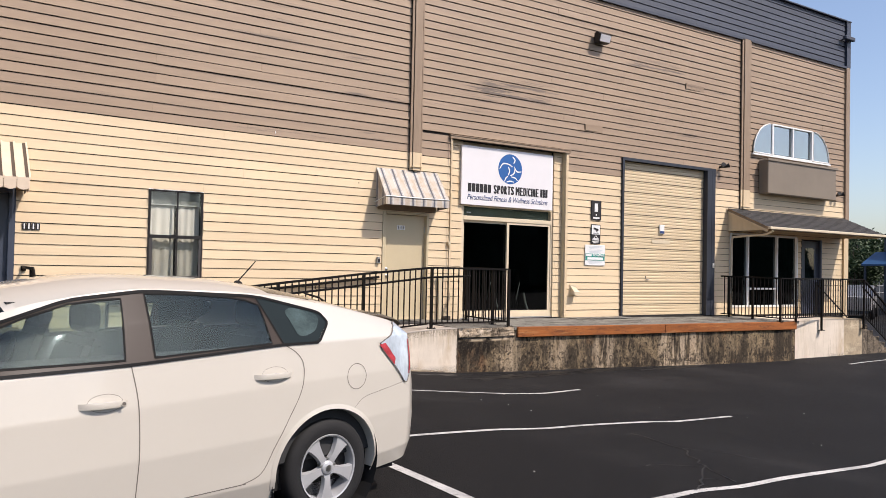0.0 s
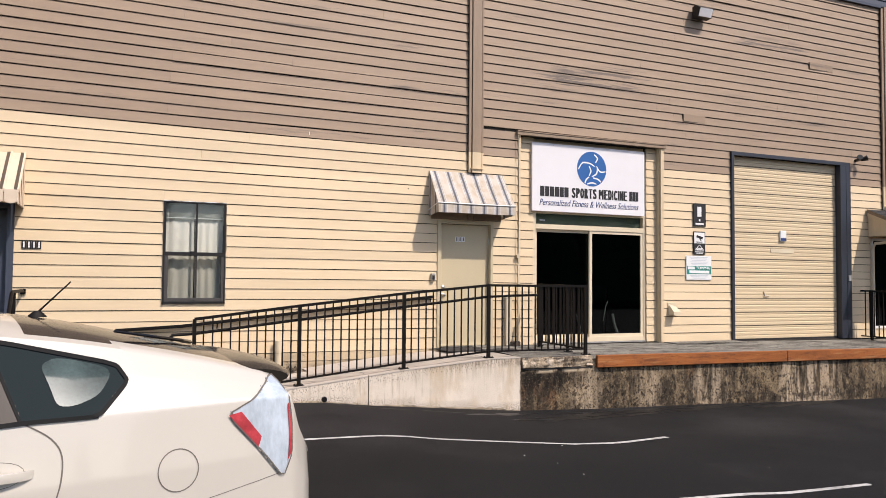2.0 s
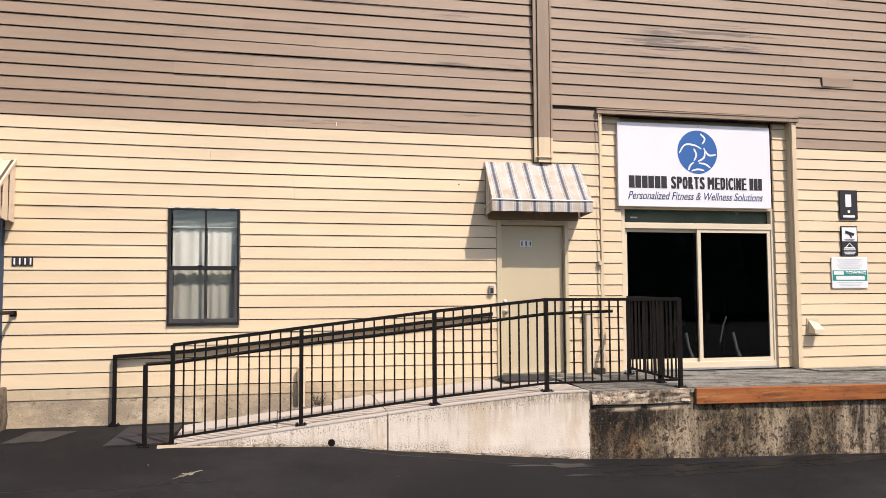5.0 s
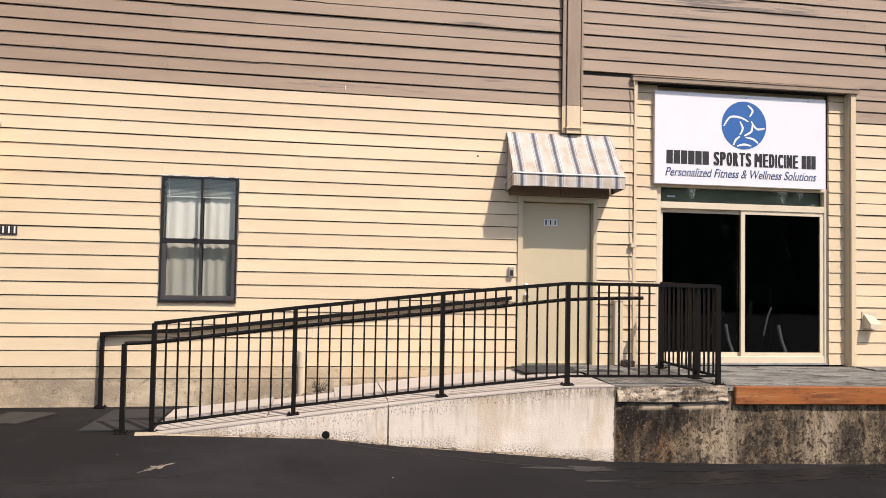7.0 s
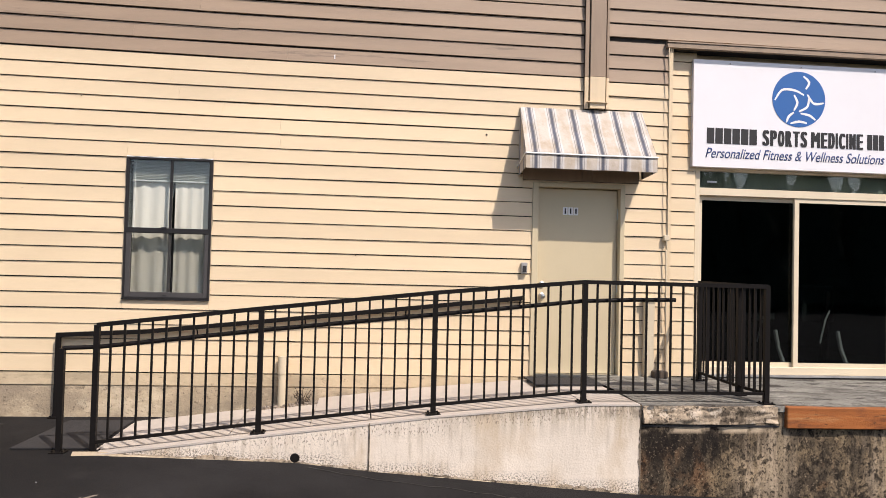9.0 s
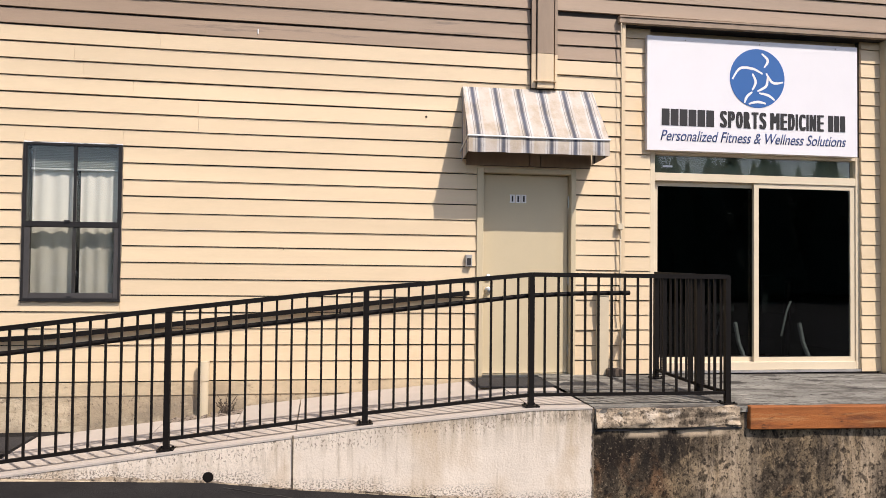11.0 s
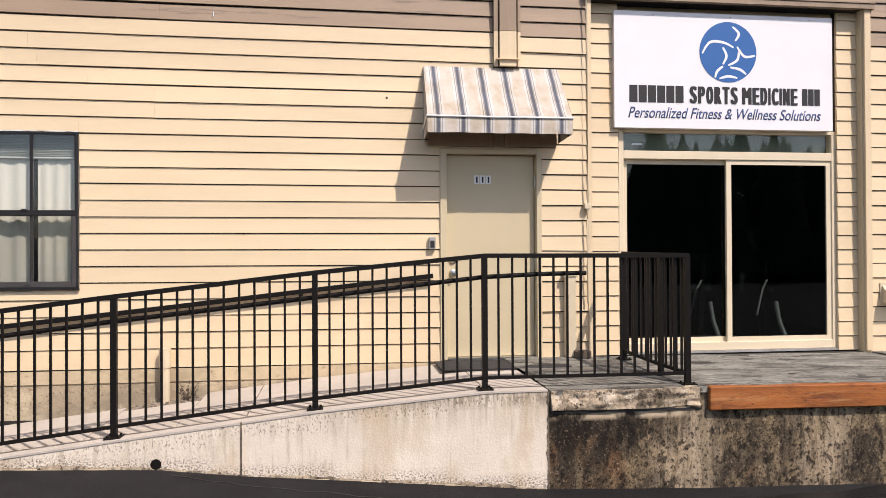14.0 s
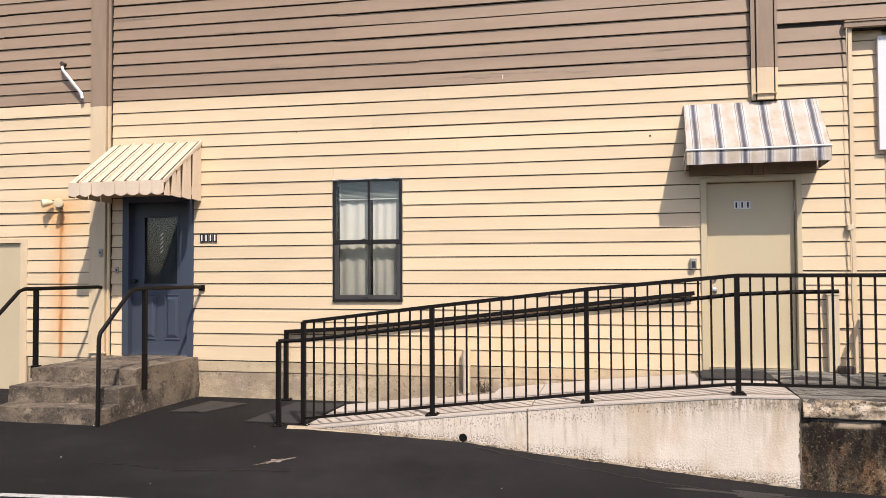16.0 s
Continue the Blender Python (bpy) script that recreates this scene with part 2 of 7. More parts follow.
# mottled darker band below the timber, then another along the foot
local_stain(M_DOCK, 12.8, 5.0, 0.3, 0.56, 0.05, 0.12, (0.03, 0.023, 0.017), 5.0, (1.6, 1, 0.5), 0.44, 0.60, 0.5, origin=(12.8, 11.16, 0.0))
local_stain(M_DOCK, 12.8, 5.0, 0.3, -0.05, 0.06, 0.10, (0.025, 0.019, 0.014), 9.0, (1.0, 1, 0.8), 0.46, 0.58, 0.8, origin=(12.8, 11.16, 0.0))
local_stain(M_DOCK, 9.0, 0.08, 0.12, 0.25, 0.4, 0.1, (0.56, 0.43, 0.28), 5.0, (1.4, 1, 0.6), 0.40, 0.55, 0.3, origin=(12.8, 11.16, 0.0))
for sc, amount, tone in ((11.0, 0.75, 0.010), (36.0, 0.8, 0.010), (75.0, 0.6, 0.014)):
    local_stain(M_DOCK, 12.8, 6.0, 0.1, 0.2, 0.7, 0.1, (tone, tone * 0.78, tone * 0.6), sc, (1, 1, 0.8), 0.565, 0.61, amount, origin=(12.8, 11.16, 0.0))
local_stain(M_DOCK, 12.8, 6.0, 0.1, 0.2, 0.7, 0.1, (0.50, 0.38, 0.25), 48.0, (1, 1, 1), 0.60, 0.67, 0.28, origin=(12.8, 11.16, 0.0))
local_stain(M_DOCK, 8.3, 0.5, 0.1, 0.57, 0.02, 0.03, (0.60, 0.47, 0.32), 4.0, (1, 1, 0.6), 0.45, 0.55, 0.7, origin=(12.8, 11.16, 0.0))
M_DOCKTOP = mat("weathered_dock_deck", (0.25, 0.237, 0.20), 0.9, var=0.25, scale=2.5, fine=60, relief=0.7, spec=0.25, stretch=(0.6, 1.5, 1), stains=[((0.07, 0.06, 0.052), 1.8, (0.7, 2.4, 1), 0.48, 0.58, 0.8), ((0.05, 0.043, 0.037), 9.0, (0.6, 1.6, 1), 0.56, 0.62, 0.75), ((0.46, 0.42, 0.37), 6.0, (0.6, 2, 1), 0.58, 0.66, 0.6), ((0.03, 0.026, 0.022), 3.2, (0.6, 1.4, 1), 0.57, 0.61, 0.85), ((0.09, 0.075, 0.06), 24.0, (0.7, 1, 1), 0.54, 0.60, 0.7)])
M_FOUND = mat("patched_foundation_concrete", (0.46, 0.36, 0.235), 0.9, var=0.15, scale=2.2, fine=40, relief=0.7, stains=[((0.25, 0.20, 0.14), 1.8, (0.8, 1, 1.6), 0.48, 0.60, 0.65), ((0.62, 0.51, 0.35), 2.2, (0.8, 1, 1.5), 0.52, 0.62, 0.7), ((0.12, 0.09, 0.06), 9.0, (1, 1, 1), 0.58, 0.66, 0.7), ((0.09, 0.068, 0.047), 32.0, (1, 1, 1), 0.58, 0.64, 0.7)])
M_OLDBOARD = mat("weathered_dark_board", (0.032, 0.027, 0.022), 0.85, var=0.2, scale=3, stretch=(3, 0.5, 1), relief=0.4)
M_SKIRT = mat("dirty_cream_skirt_paint", (0.56, 0.44, 0.28), 0.8, var=0.1, scale=2, fine=40, relief=0.4, stains=[((0.36, 0.28, 0.18), 2.4, (0.7, 1, 2), 0.5, 0.62, 0.7), ((0.16, 0.12, 0.08), 12.0, (1, 1, 1.4), 0.60, 0.68, 0.6)])
M_STEP = mat("rough_step_concrete", (0.215, 0.165, 0.112), 0.95, var=0.3, scale=3, fine=45, relief=1.0, stains=[((0.055, 0.042, 0.03), 2.2, (1, 1, 1), 0.44, 0.56, 0.85), ((0.36, 0.28, 0.19), 4.5, (1, 1, 1), 0.56, 0.64, 0.7), ((0.03, 0.024, 0.018), 9.0, (1, 1, 1.5), 0.55, 0.61, 0.7), ((0.40, 0.33, 0.25), 40.0, (1, 1, 1), 0.58, 0.64, 0.45), ((0.02, 0.017, 0.014), 34.0, (1, 1, 1), 0.57, 0.63, 0.6)])
M_FASCIA = mat("red_cedar_stained_timber", (0.33, 0.108, 0.028), 0.65, spec=0.25, var=0.25, scale=2.5, stretch=(0.5, 4, 6), fine=40, relief=0.45, stains=[((0.10, 0.035, 0.018), 3.0, (0.8, 2, 5), 0.52, 0.66, 0.7), ((0.42, 0.22, 0.09), 2.2, (0.5, 2, 7), 0.56, 0.66, 0.6), ((0.04, 0.018, 0.012), 14.0, (0.6, 1, 2.5), 0.60, 0.67, 0.8)])
M_BLACK = mat("black_powder_coat", (0.0095, 0.0078, 0.0068), 0.55, var=0.1, relief=0.03, spec=0.12)
M_DARKMETAL = mat("bronze_aluminium", (0.02, 0.018, 0.017), 0.45, spec=0.3, var=0.08, relief=0.02)
M_FRAME = mat("cream_aluminium_frame", (0.68, 0.57, 0.40), 0.4, var=0.04, relief=0.02)
M_WHITE = mat("white_sign_panel", (0.77, 0.74, 0.735), 0.4, var=0.015, relief=0.0)
M_WHITEVINYL = mat("white_vinyl", (0.78, 0.77, 0.74), 0.4, var=0.02, relief=0.0)
M_INK = mat("dark_lettering", (0.014, 0.012, 0.012), 0.6, var=0.0, relief=0.0)
M_INKBLUE = mat("navy_lettering", (0.03, 0.055, 0.16), 0.4, var=0.0, relief=0.0)
M_LOGO = mat("blue_logo_vinyl", (0.014, 0.105, 0.33), 0.55, var=0.02, relief=0.0)
M_GREEN = mat("green_sign_vinyl", (0.015, 0.25, 0.20), 0.4, var=0.02, relief=0.0)
M_CURTAIN = mat("white_curtain_cloth", (0.68, 0.63, 0.55), 0.9, var=0.05, scale=8, stretch=(4, 1, 0.3), relief=0.1)
M_BLIND = mat("window_valance_cloth", (0.50, 0.51, 0.48), 0.9, var=0.08, scale=5)
M_SASH = mat("faded_bronze_sash", (0.055, 0.049, 0.045), 0.5, var=0.1, scale=6, relief=0.02)
M_SEALANT = mat("grey_sealant", (0.30, 0.24, 0.17), 0.8, var=0.2, scale=20, relief=0.1)
M_GYMPAD = mat("dark_green_vinyl_pad", (0.012, 0.019, 0.018), 0.6, var=0.05)
M_TRANSOMSKY = mat("grey_green_sky_tone", (0.11, 0.135, 0.105), 0.8, var=0.1)
M_ROOM = mat("darkened_room_shell", (0.06, 0.06, 0.06), 0.8, var=0.05)
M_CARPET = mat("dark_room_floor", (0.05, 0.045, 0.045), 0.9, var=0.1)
M_CHROME = mat("chrome", (0.75, 0.75, 0.75), 0.15, metal=1.0, var=0.0, relief=0.0)
M_STEEL = mat("brushed_steel", (0.5, 0.48, 0.44), 0.3, metal=1.0, var=0.05, relief=0.02)
M_RUBBER = mat("black_rubber_mat", (0.022, 0.02, 0.02), 0.85, var=0.15, fine=90, relief=0.5)
M_AWNMETAL = mat("cream_metal_awning_paint", (0.68, 0.545, 0.40), 0.45, var=0.06, scale=3, relief=0.04, stains=[((0.42, 0.33, 0.2), 6, (1, 1, 1), 0.62, 0.75, 0.5)])
M_PVC = mat("cream_pvc", (0.62, 0.52, 0.36), 0.45, var=0.05, relief=0.03)
M_SHINGLE = mat("asphalt_shingle", (0.045, 0.041, 0.038), 0.9, var=0.3, scale=4, fine=90, relief=0.7)
M_GALV = mat("weathered_galvanised_steel", (0.42, 0.40, 0.37), 0.5, metal=0.5, var=0.15, scale=5)
M_LEAF = mat("tree_foliage", (0.045, 0.075, 0.022), 0.7, var=0.4, scale=0.6, fine=8, relief=0.0)
M_CONIFER = mat("conifer_foliage", (0.022, 0.04, 0.018), 0.8, var=0.4, scale=0.5, fine=8, relief=0.0)
M_BARK = mat("bark", (0.09, 0.065, 0.045), 0.9, var=0.3, scale=4, stretch=(1, 1, 0.3), relief=0.6)
M_GRAVEL = mat("gravel", (0.30, 0.24, 0.18), 0.9, var=0.4, scale=30, fine=90, relief=1.0)
M_LAMPGLASS = mat("frosted_lamp_lens", (0.82, 0.80, 0.80), 0.25, var=0.03, relief=0.0)
M_ALLOYPALE = mat("pale_steel", (0.38, 0.38, 0.38), 0.3, var=0.03, relief=0.0)
M_PRINT = mat("pale_small_print", (0.52, 0.56, 0.58), 0.5, var=0.02, relief=0.0)
M_SIGNBOX = mat("grey_brown_sign_box_paint", (0.225, 0.18, 0.132), 0.5, var=0.05, scale=1.5, relief=0.03)
M_JAMB = mat("navy_jamb_paint", (0.024, 0.028, 0.039), 0.45, var=0.08, relief=0.04)
M_LAPBACK = mat("lap_shade_backing", (0.03, 0.024, 0.018), 0.9, var=0.1, relief=0.0)
# the lamp's yellow glow is put into the housing colour
M_LAMPHEAD = mat("glow_tinted_lamp_housing", (0.72, 0.62, 0.40), 0.4, var=0.05, relief=0.0)
M_RIBSHADE = mat("brown_rib_shade", (0.085, 0.06, 0.04), 0.6, var=0.1, relief=0.0)
M_SEAMLINE = mat("shadowed_joint", (0.03, 0.022, 0.015), 0.8, var=0.1, relief=0.0)
G_CLEAR = glass_mat("window_glass", (0.93, 0.95, 0.94))
M_SCREEN = glass_mat("insect_screen_mesh", (0.90, 0.90, 0.89), 0.5, 1.3, (0.4, 0.4, 0.4))
G_DARK = glass_mat("tinted_store_glass", (0.42, 0.46, 0.45))
G_FILM = glass_mat("reflective_film_glass", (0.5, 0.6, 0.6), 0.0, 3.8)
G_CAR = glass_mat("green_tinted_car_glass", (0.58, 0.68, 0.64), 0.0, 1.68, (0.75, 0.98, 1.0))


def striped_cloth(name, axis, shift):
    """Cream awning canvas with blue and grey stripes across one axis."""
    m = bpy.data.materials.new(name)
    m.use_nodes = True
    nt = m.node_tree
    p = nt.nodes["Principled BSDF"]
    sep = nt.nodes.new("ShaderNodeSeparateXYZ")
    nt.links.new(texco(nt), sep.inputs[0])
    md = nt.nodes.new("ShaderNodeMath")
    md.operation = "PINGPONG"
    md.inputs[1].default_value = 0.11925
    add = nt.nodes.new("ShaderNodeMath")
    add.inputs[1].default_value = shift
    wob = nt.nodes.new("ShaderNodeMath")
    wob.operation = "MULTIPLY_ADD"
    wob.inputs[1].default_value = 0.006
    nt.links.new(noise_fac(nt, 5.0), wob.inputs[0])
    nt.links.new(sep.outputs[axis], wob.inputs[2])
    nt.links.new(wob.outputs[0], add.inputs[0])
    nt.links.new(add.outputs[0], md.inputs[0])
    ramp = nt.nodes.new("ShaderNodeValToRGB")
    el = ramp.color_ramp.elements
    ramp.color_ramp.interpolation = "LINEAR"
    base, blue, grey, white = (0.52, 0.45, 0.375, 1), (0.095, 0.10, 0.125, 1), (0.29, 0.27, 0.26, 1), (0.55, 0.52, 0.48, 1)
    el[0].position, el[0].color = 0.0, blue
    el[1].position, el[1].color = 1.0, base
    for pos, colr in ((0.09, blue), (0.15, grey), (0.20, grey), (0.24, white), (0.28, white), (0.30, grey), (0.34, grey), (0.37, white), (0.50, white), (0.56, base)):
        e = el.new(pos)
        e.color = colr
    scl = nt.nodes.new("ShaderNodeMath")
    scl.operation = "DIVIDE"
    scl.inputs[1].default_value = 0.11925
    nt.links.new(md.outputs[0], scl.inputs[0])
    nt.links.new(scl.outputs[0], ramp.inputs[0])
    c = mix(nt, noise_fac(nt, 7.0, (1, 1, 0.6), 0.42, 0.7), ramp.outputs[0], mix(nt, 1.0, ramp.outputs[0], (0.78, 0.71, 0.60), "MULTIPLY"))
    nt.links.new(c, p.inputs["Base Color"])
    p.inputs["Roughness"].default_value = 0.85
    bump(nt, noise_fac(nt, 9.0), 0.3, 0.01)
    return m


M_CANVAS = striped_cloth("striped_awning_canvas", 0, 0.584)
M_CANVAS_SIDE = striped_cloth("striped_awning_side_canvas", 1, 0.06)


# ---- mesh helpers ----
PLACE = {}


def thing(name, x=0.0, y=0.0, z=0.0, rz=0.0, label="", category="", group="", kind=""):
    ob = new(name)
    ob.matrix_basis = pose(x, y, z, 0, 0, rz)
    ob.empty_display_size = 0.1
    PLACE[ob] = pose(x, y, z, 0, 0, rz)
    return tagged(ob, label, category, group, kind)


def mesh_of(bm, material, smooth=False, name="mesh"):
    bmesh.ops.recalc_face_normals(bm, faces=bm.faces)
    me = bpy.data.meshes.new(name)
    bm.to_mesh(me)
    bm.free()
    me.materials.append(material)
    if smooth:
        for p in me.polygons:
            p.use_smooth = True
        me.set_sharp_from_angle(angle=radians(smooth if smooth is not True else 40))
    return me


def part(name, bm, material, parent=None, label="", smooth=False, local=False, kind=""):
    """Links bm, in world coordinates unless local, as one mesh under a thing or part."""
    if parent is not None and not local:
        bmesh.ops.transform(bm, matrix=PLACE[parent].inverted(), verts=bm.verts)
    ob = new(name, mesh_of(bm, material, smooth, name))
    if parent is not None:
        ob.parent = parent
        PLACE[ob] = PLACE[parent]
    else:
        PLACE[ob] = Matrix.Identity(4)
    return tagged(ob, label, kind=kind)


def box(bm, x0, x1, y0, y1, z0, z1, bevel=0.0, seg=1):
    vs = [bm.verts.new((x, y, z)) for x in (x0, x1) for y in (y0, y1) for z in (z0, z1)]
    fs = [bm.faces.new([vs[i] for i in q]) for q in ((0, 1, 3, 2), (4, 6, 7, 5), (0, 4, 5, 1), (2, 3, 7, 6), (0, 2, 6, 4), (1, 5, 7, 3))]
    if bevel:
        es = list({e for f in fs for e in f.edges})
        bmesh.ops.bevel(bm, geom=es, offset=bevel, segments=seg, affect="EDGES", profile=0.5)
    return vs


def B(x0, x1, y0, y1, z0, z1, bevel=0.0, seg=1):
    bm = bmesh.new()
    box(bm, x0, x1, y0, y1, z0, z1, bevel, seg)
    return bm


def prism(bm, pts, axis, a, b):
    """Extrudes the closed outline pts (pairs) along an axis from a to b."""
    def at(p, q, s):
        return {"x": (s, p, q), "y": (p, s, q), "z": (p, q, s)}[axis]
    va, vb = [bm.verts.new(at(p, q, a)) for p, q in pts], [bm.verts.new(at(p, q, b)) for p, q in pts]
    bm.faces.new(va)
    bm.faces.new(vb[::-1])
    n = len(pts)
    for i in range(n):
        bm.faces.new((va[i], va[(i + 1) % n], vb[(i + 1) % n], vb[i]))


def bar(bm, a, b, w, h):
    """A bar of rectangular section from a to b, its h upright."""
    a, b = Vector(a), Vector(b)
    d = (b - a).normalized()
    side = d.cross(Vector((0, 0, 1)))
    side = Vector((1, 0, 0)) if side.length < 1e-4 else side.normalized()
    up = side.cross(d).normalized()
    ring = [[bm.verts.new(p + side * (i * w / 2) + up * (j * h / 2)) for i, j in ((-1, -1), (1, -1), (1, 1), (-1, 1))] for p in (a, b)]
    bm.faces.new(ring[0][::-1])
    bm.faces.new(ring[1])
    for k in range(4):
        bm.faces.new((ring[0][k], ring[0][(k + 1) % 4], ring[1][(k + 1) % 4], ring[1][k]))


def tube(bm, pts, r, n=8, r1=None):
    pts = [Vector(p) for p in pts]
    rings = []
    for i, p in enumerate(pts):
        d = (pts[min(i + 1, len(pts) - 1)] - pts[max(i - 1, 0)]).normalized()
        s = d.cross(Vector((0, 0, 1)))
        s = Vector((1, 0, 0)) if s.length < 1e-3 else s.normalized()
        u = s.cross(d)
        rr = r if r1 is None else r + (r1 - r) * i / (len(pts) - 1)
        rings.append([bm.verts.new(p + (s * math.cos(k * 2 * math.pi / n) + u * math.sin(k * 2 * math.pi / n)) * rr) for k in range(n)])
    for q, w in zip(rings, rings[1:]):
        for k in range(n):
            bm.faces.new((q[k], q[(k + 1) % n], w[(k + 1) % n], w[k]))
    bm.faces.new(rings[0][::-1])
    bm.faces.new(rings[-1])


def T(pts, r, n=8, r1=None):
    bm = bmesh.new()
    tube(bm, pts, r, n, r1)
    return bm


def lathe(bm, prof, n, axis_m):
    """prof: pairs (radius, height) turned round z, then laid by axis_m."""
    rings = [[bm.verts.new(axis_m @ Vector((r * math.cos(k * 2 * math.pi / n), r * math.sin(k * 2 * math.pi / n), h))) for k in range(n)] for r, h in prof]
    for q, w in zip(rings, rings[1:]):
        for k in range(n):
            bm.faces.new((q[k], q[(k + 1) % n], w[(k + 1) % n], w[k]))
    if prof[0][0] > 1e-6:
        bm.faces.new(rings[0][::-1])
    if prof[-1][0] > 1e-6:
        bm.faces.new(rings[-1])


def lettering(name, text, material, parent, x0, x1, z0, z1, y, bold=0.0, slant=0.0, depth=0.003, shifts=()):
    cu = bpy.data.curves.new(name, "FONT")
    cu.body, cu.size, cu.offset, cu.extrude = text, 1.0, bold, 0.0
    tmp = bpy.data.objects.new(name, cu)
    scene.collection.objects.link(tmp)
    me = bpy.data.meshes.new_from_object(tmp)
    bpy.data.objects.remove(tmp)
    bm = bmesh.new()
    bm.from_mesh(me)
    xs, ys = [v.co.x for v in bm.verts], [v.co.y for v in bm.verts]
    lo, hi, bo, to = min(xs), max(xs), min(ys), max(ys)
    for v in bm.verts:
        fx, fz = (v.co.x - lo) / (hi - lo), (v.co.y - bo) / (to - bo)
        v.co = (x0 + fx * (x1 - x0) + slant * (fz - 0.5) * (z1 - z0), y, z0 + fz * (z1 - z0))
    ret = bmesh.ops.extrude_face_region(bm, geom=list(bm.faces))
    bmesh.ops.translate(bm, verts=[g for g in ret["geom"] if isinstance(g, bmesh.types.BMVert)], vec=(0, -depth, 0))
    first = list(bm.verts) + list(bm.edges) + list(bm.faces)
    for k, dx in enumerate(shifts):
        ret = bmesh.ops.duplicate(bm, geom=first)
        bmesh.ops.translate(bm, verts=[g for g in ret["geom"] if isinstance(g, bmesh.types.BMVert)], vec=(dx, -0.0004 * (k + 1), 0))
    return part(name, bm, material, parent)


# ---- ground ----
GX = [-10, 2.5, 3.2, 4.76, 5.37, 7.7, 9, 12, 14, 17.8, 25, 40]
GZ = [0.36, 0.335, 0.335, 0.273, 0.199, 0.0, -0.045, -0.12, -0.19, -0.26, -0.3, -0.3]


def gz(x, y):
    return float(np.interp(x, GX, GZ) + np.interp(x, [3, 6], [-0.008, 0]) * (11 - min(max(y, 0), 11)))


def ground_sheet():
    xs = np.unique(np.concatenate([np.arange(-4, 22, 0.2), [-900, -300, -100, -50, -25, -12, -8, 24, 28, 34, 45, 80, 200, 500, 900]]))
    ys = np.unique(np.concatenate([np.arange(2, 12.9, 0.3), [-900, -300, -120, -60, -30, -15, -8, -3, 0, 13.4, 20, 32, 60, 120, 300, 900]]))
    bm = bmesh.new()
    grid = [[bm.verts.new((x, y, gz(x, y) + 0.012 * noise.noise((x * 0.5, y * 0.5, 0)))) for y in ys] for x in xs]
    for i in range(len(xs) - 1):
        for j in range(len(ys) - 1):
            bm.faces.new((grid[i][j], grid[i + 1][j], grid[i + 1][j + 1], grid[i][j + 1]))
    ob = part("ground", bm, M_ASPHALT, smooth=True)
    return tagged(ob, "dark sealed asphalt car park sloping down along the building", "asphalt", kind="structure")


def gnd(x, y):
    return gz(x, y) + 0.012 * noise.noise((x * 0.5, y * 0.5, 0))


def flat_strip(pts, width, material, name, label, category, lift=0.004, step=0.15):
    """A painted strip that follows the ground along pts."""
    bm = bmesh.new()
    dense = []
    for (xa, ya), (xb, yb) in zip(pts, pts[1:]):
        n = max(1, int(math.hypot(xb - xa, yb - ya) / step))
        dense += [(xa + (xb - xa) * k / n, ya + (yb - ya) * k / n) for k in range(n)]
    dense.append(pts[-1])
    prev = None
    for i, (x, y) in enumerate(dense):
        xa, ya = dense[max(i - 1, 0)]
        xb, yb = dense[min(i + 1, len(dense) - 1)]
        d = Vector((xb - xa, yb - ya)).normalized()
        w = width * (1 + 0.12 * noise.noise((x * 2, y * 2, 3)))
        pair = []
        for s in (-1, 1):
            px, py = x - d.y * s * w / 2, y + d.x * s * w / 2
            pair.append(bm.verts.new((px, py, gnd(px, py) + lift)))
        if prev:
            bm.faces.new((prev[0], pair[0], pair[1], prev[1]))
        prev = pair
    return tagged(part(name, bm, material), label, category, kind="structure")


def blob(name, cx, cy, rx, ry, material, label, category, seed=0, lift=0.004, rot=0.0, rough=0.35):
    bm = bmesh.new()
    c = bm.verts.new((cx, cy, gnd(cx, cy) + lift))
    ring = []
    for k in range(40):
        a = k * 2 * math.pi / 40
        q = 1 + rough * 2 * noise.noise((math.cos(a) * 2 + seed * 7.3, math.sin(a) * 2, seed))
        px, py = rx * q * math.cos(a), ry * q * math.sin(a)
        x, y = cx + px * math.cos(rot) - py * math.sin(rot), cy + px * math.sin(rot) + py * math.cos(rot)
        ring.append(bm.verts.new((x, y, gnd(x, y) + lift)))
    for k in range(40):
        bm.faces.new((c, ring[k], ring[(k + 1) % 40]))
    return tagged(part(name, bm, material), label, category, kind="structure")


ground_sheet()
LINE = "worn white parking line painted on the asphalt"
flat_strip([(1.6, 8.6), (2.6, 8.71), (4.2, 8.8), (5.05, 8.86), (6.0, 8.7), (6.93, 8.56), (7.45, 8.62), (8.5, 8.86)], 0.072, M_LINE, "parking_line", LINE, "road marking")
flat_strip([(2.6, 6.02), (3.85, 5.995), (4.82, 5.93), (5.9, 6.11), (7.28, 6.30), (8.83, 6.335)], 0.072, M_LINE, "parking_line", LINE, "road marking")
flat_strip([(2.0, 3.40), (4.4, 3.553), (5.31, 3.62), (6.54, 3.77), (8.05, 3.942), (10.5, 4.2)], 0.072, M_LINE, "parking_line", LINE, "road marking")
flat_strip([(3.04, 5.25), (3.06, 4.6), (3.1, 3.6)], 0.085, M_LINE, "parking_line", LINE, "road marking")
flat_strip([(18.3, 10.1), (21.5, 10.45)], 0.072, M_LINE, "parking_line", LINE, "road marking")


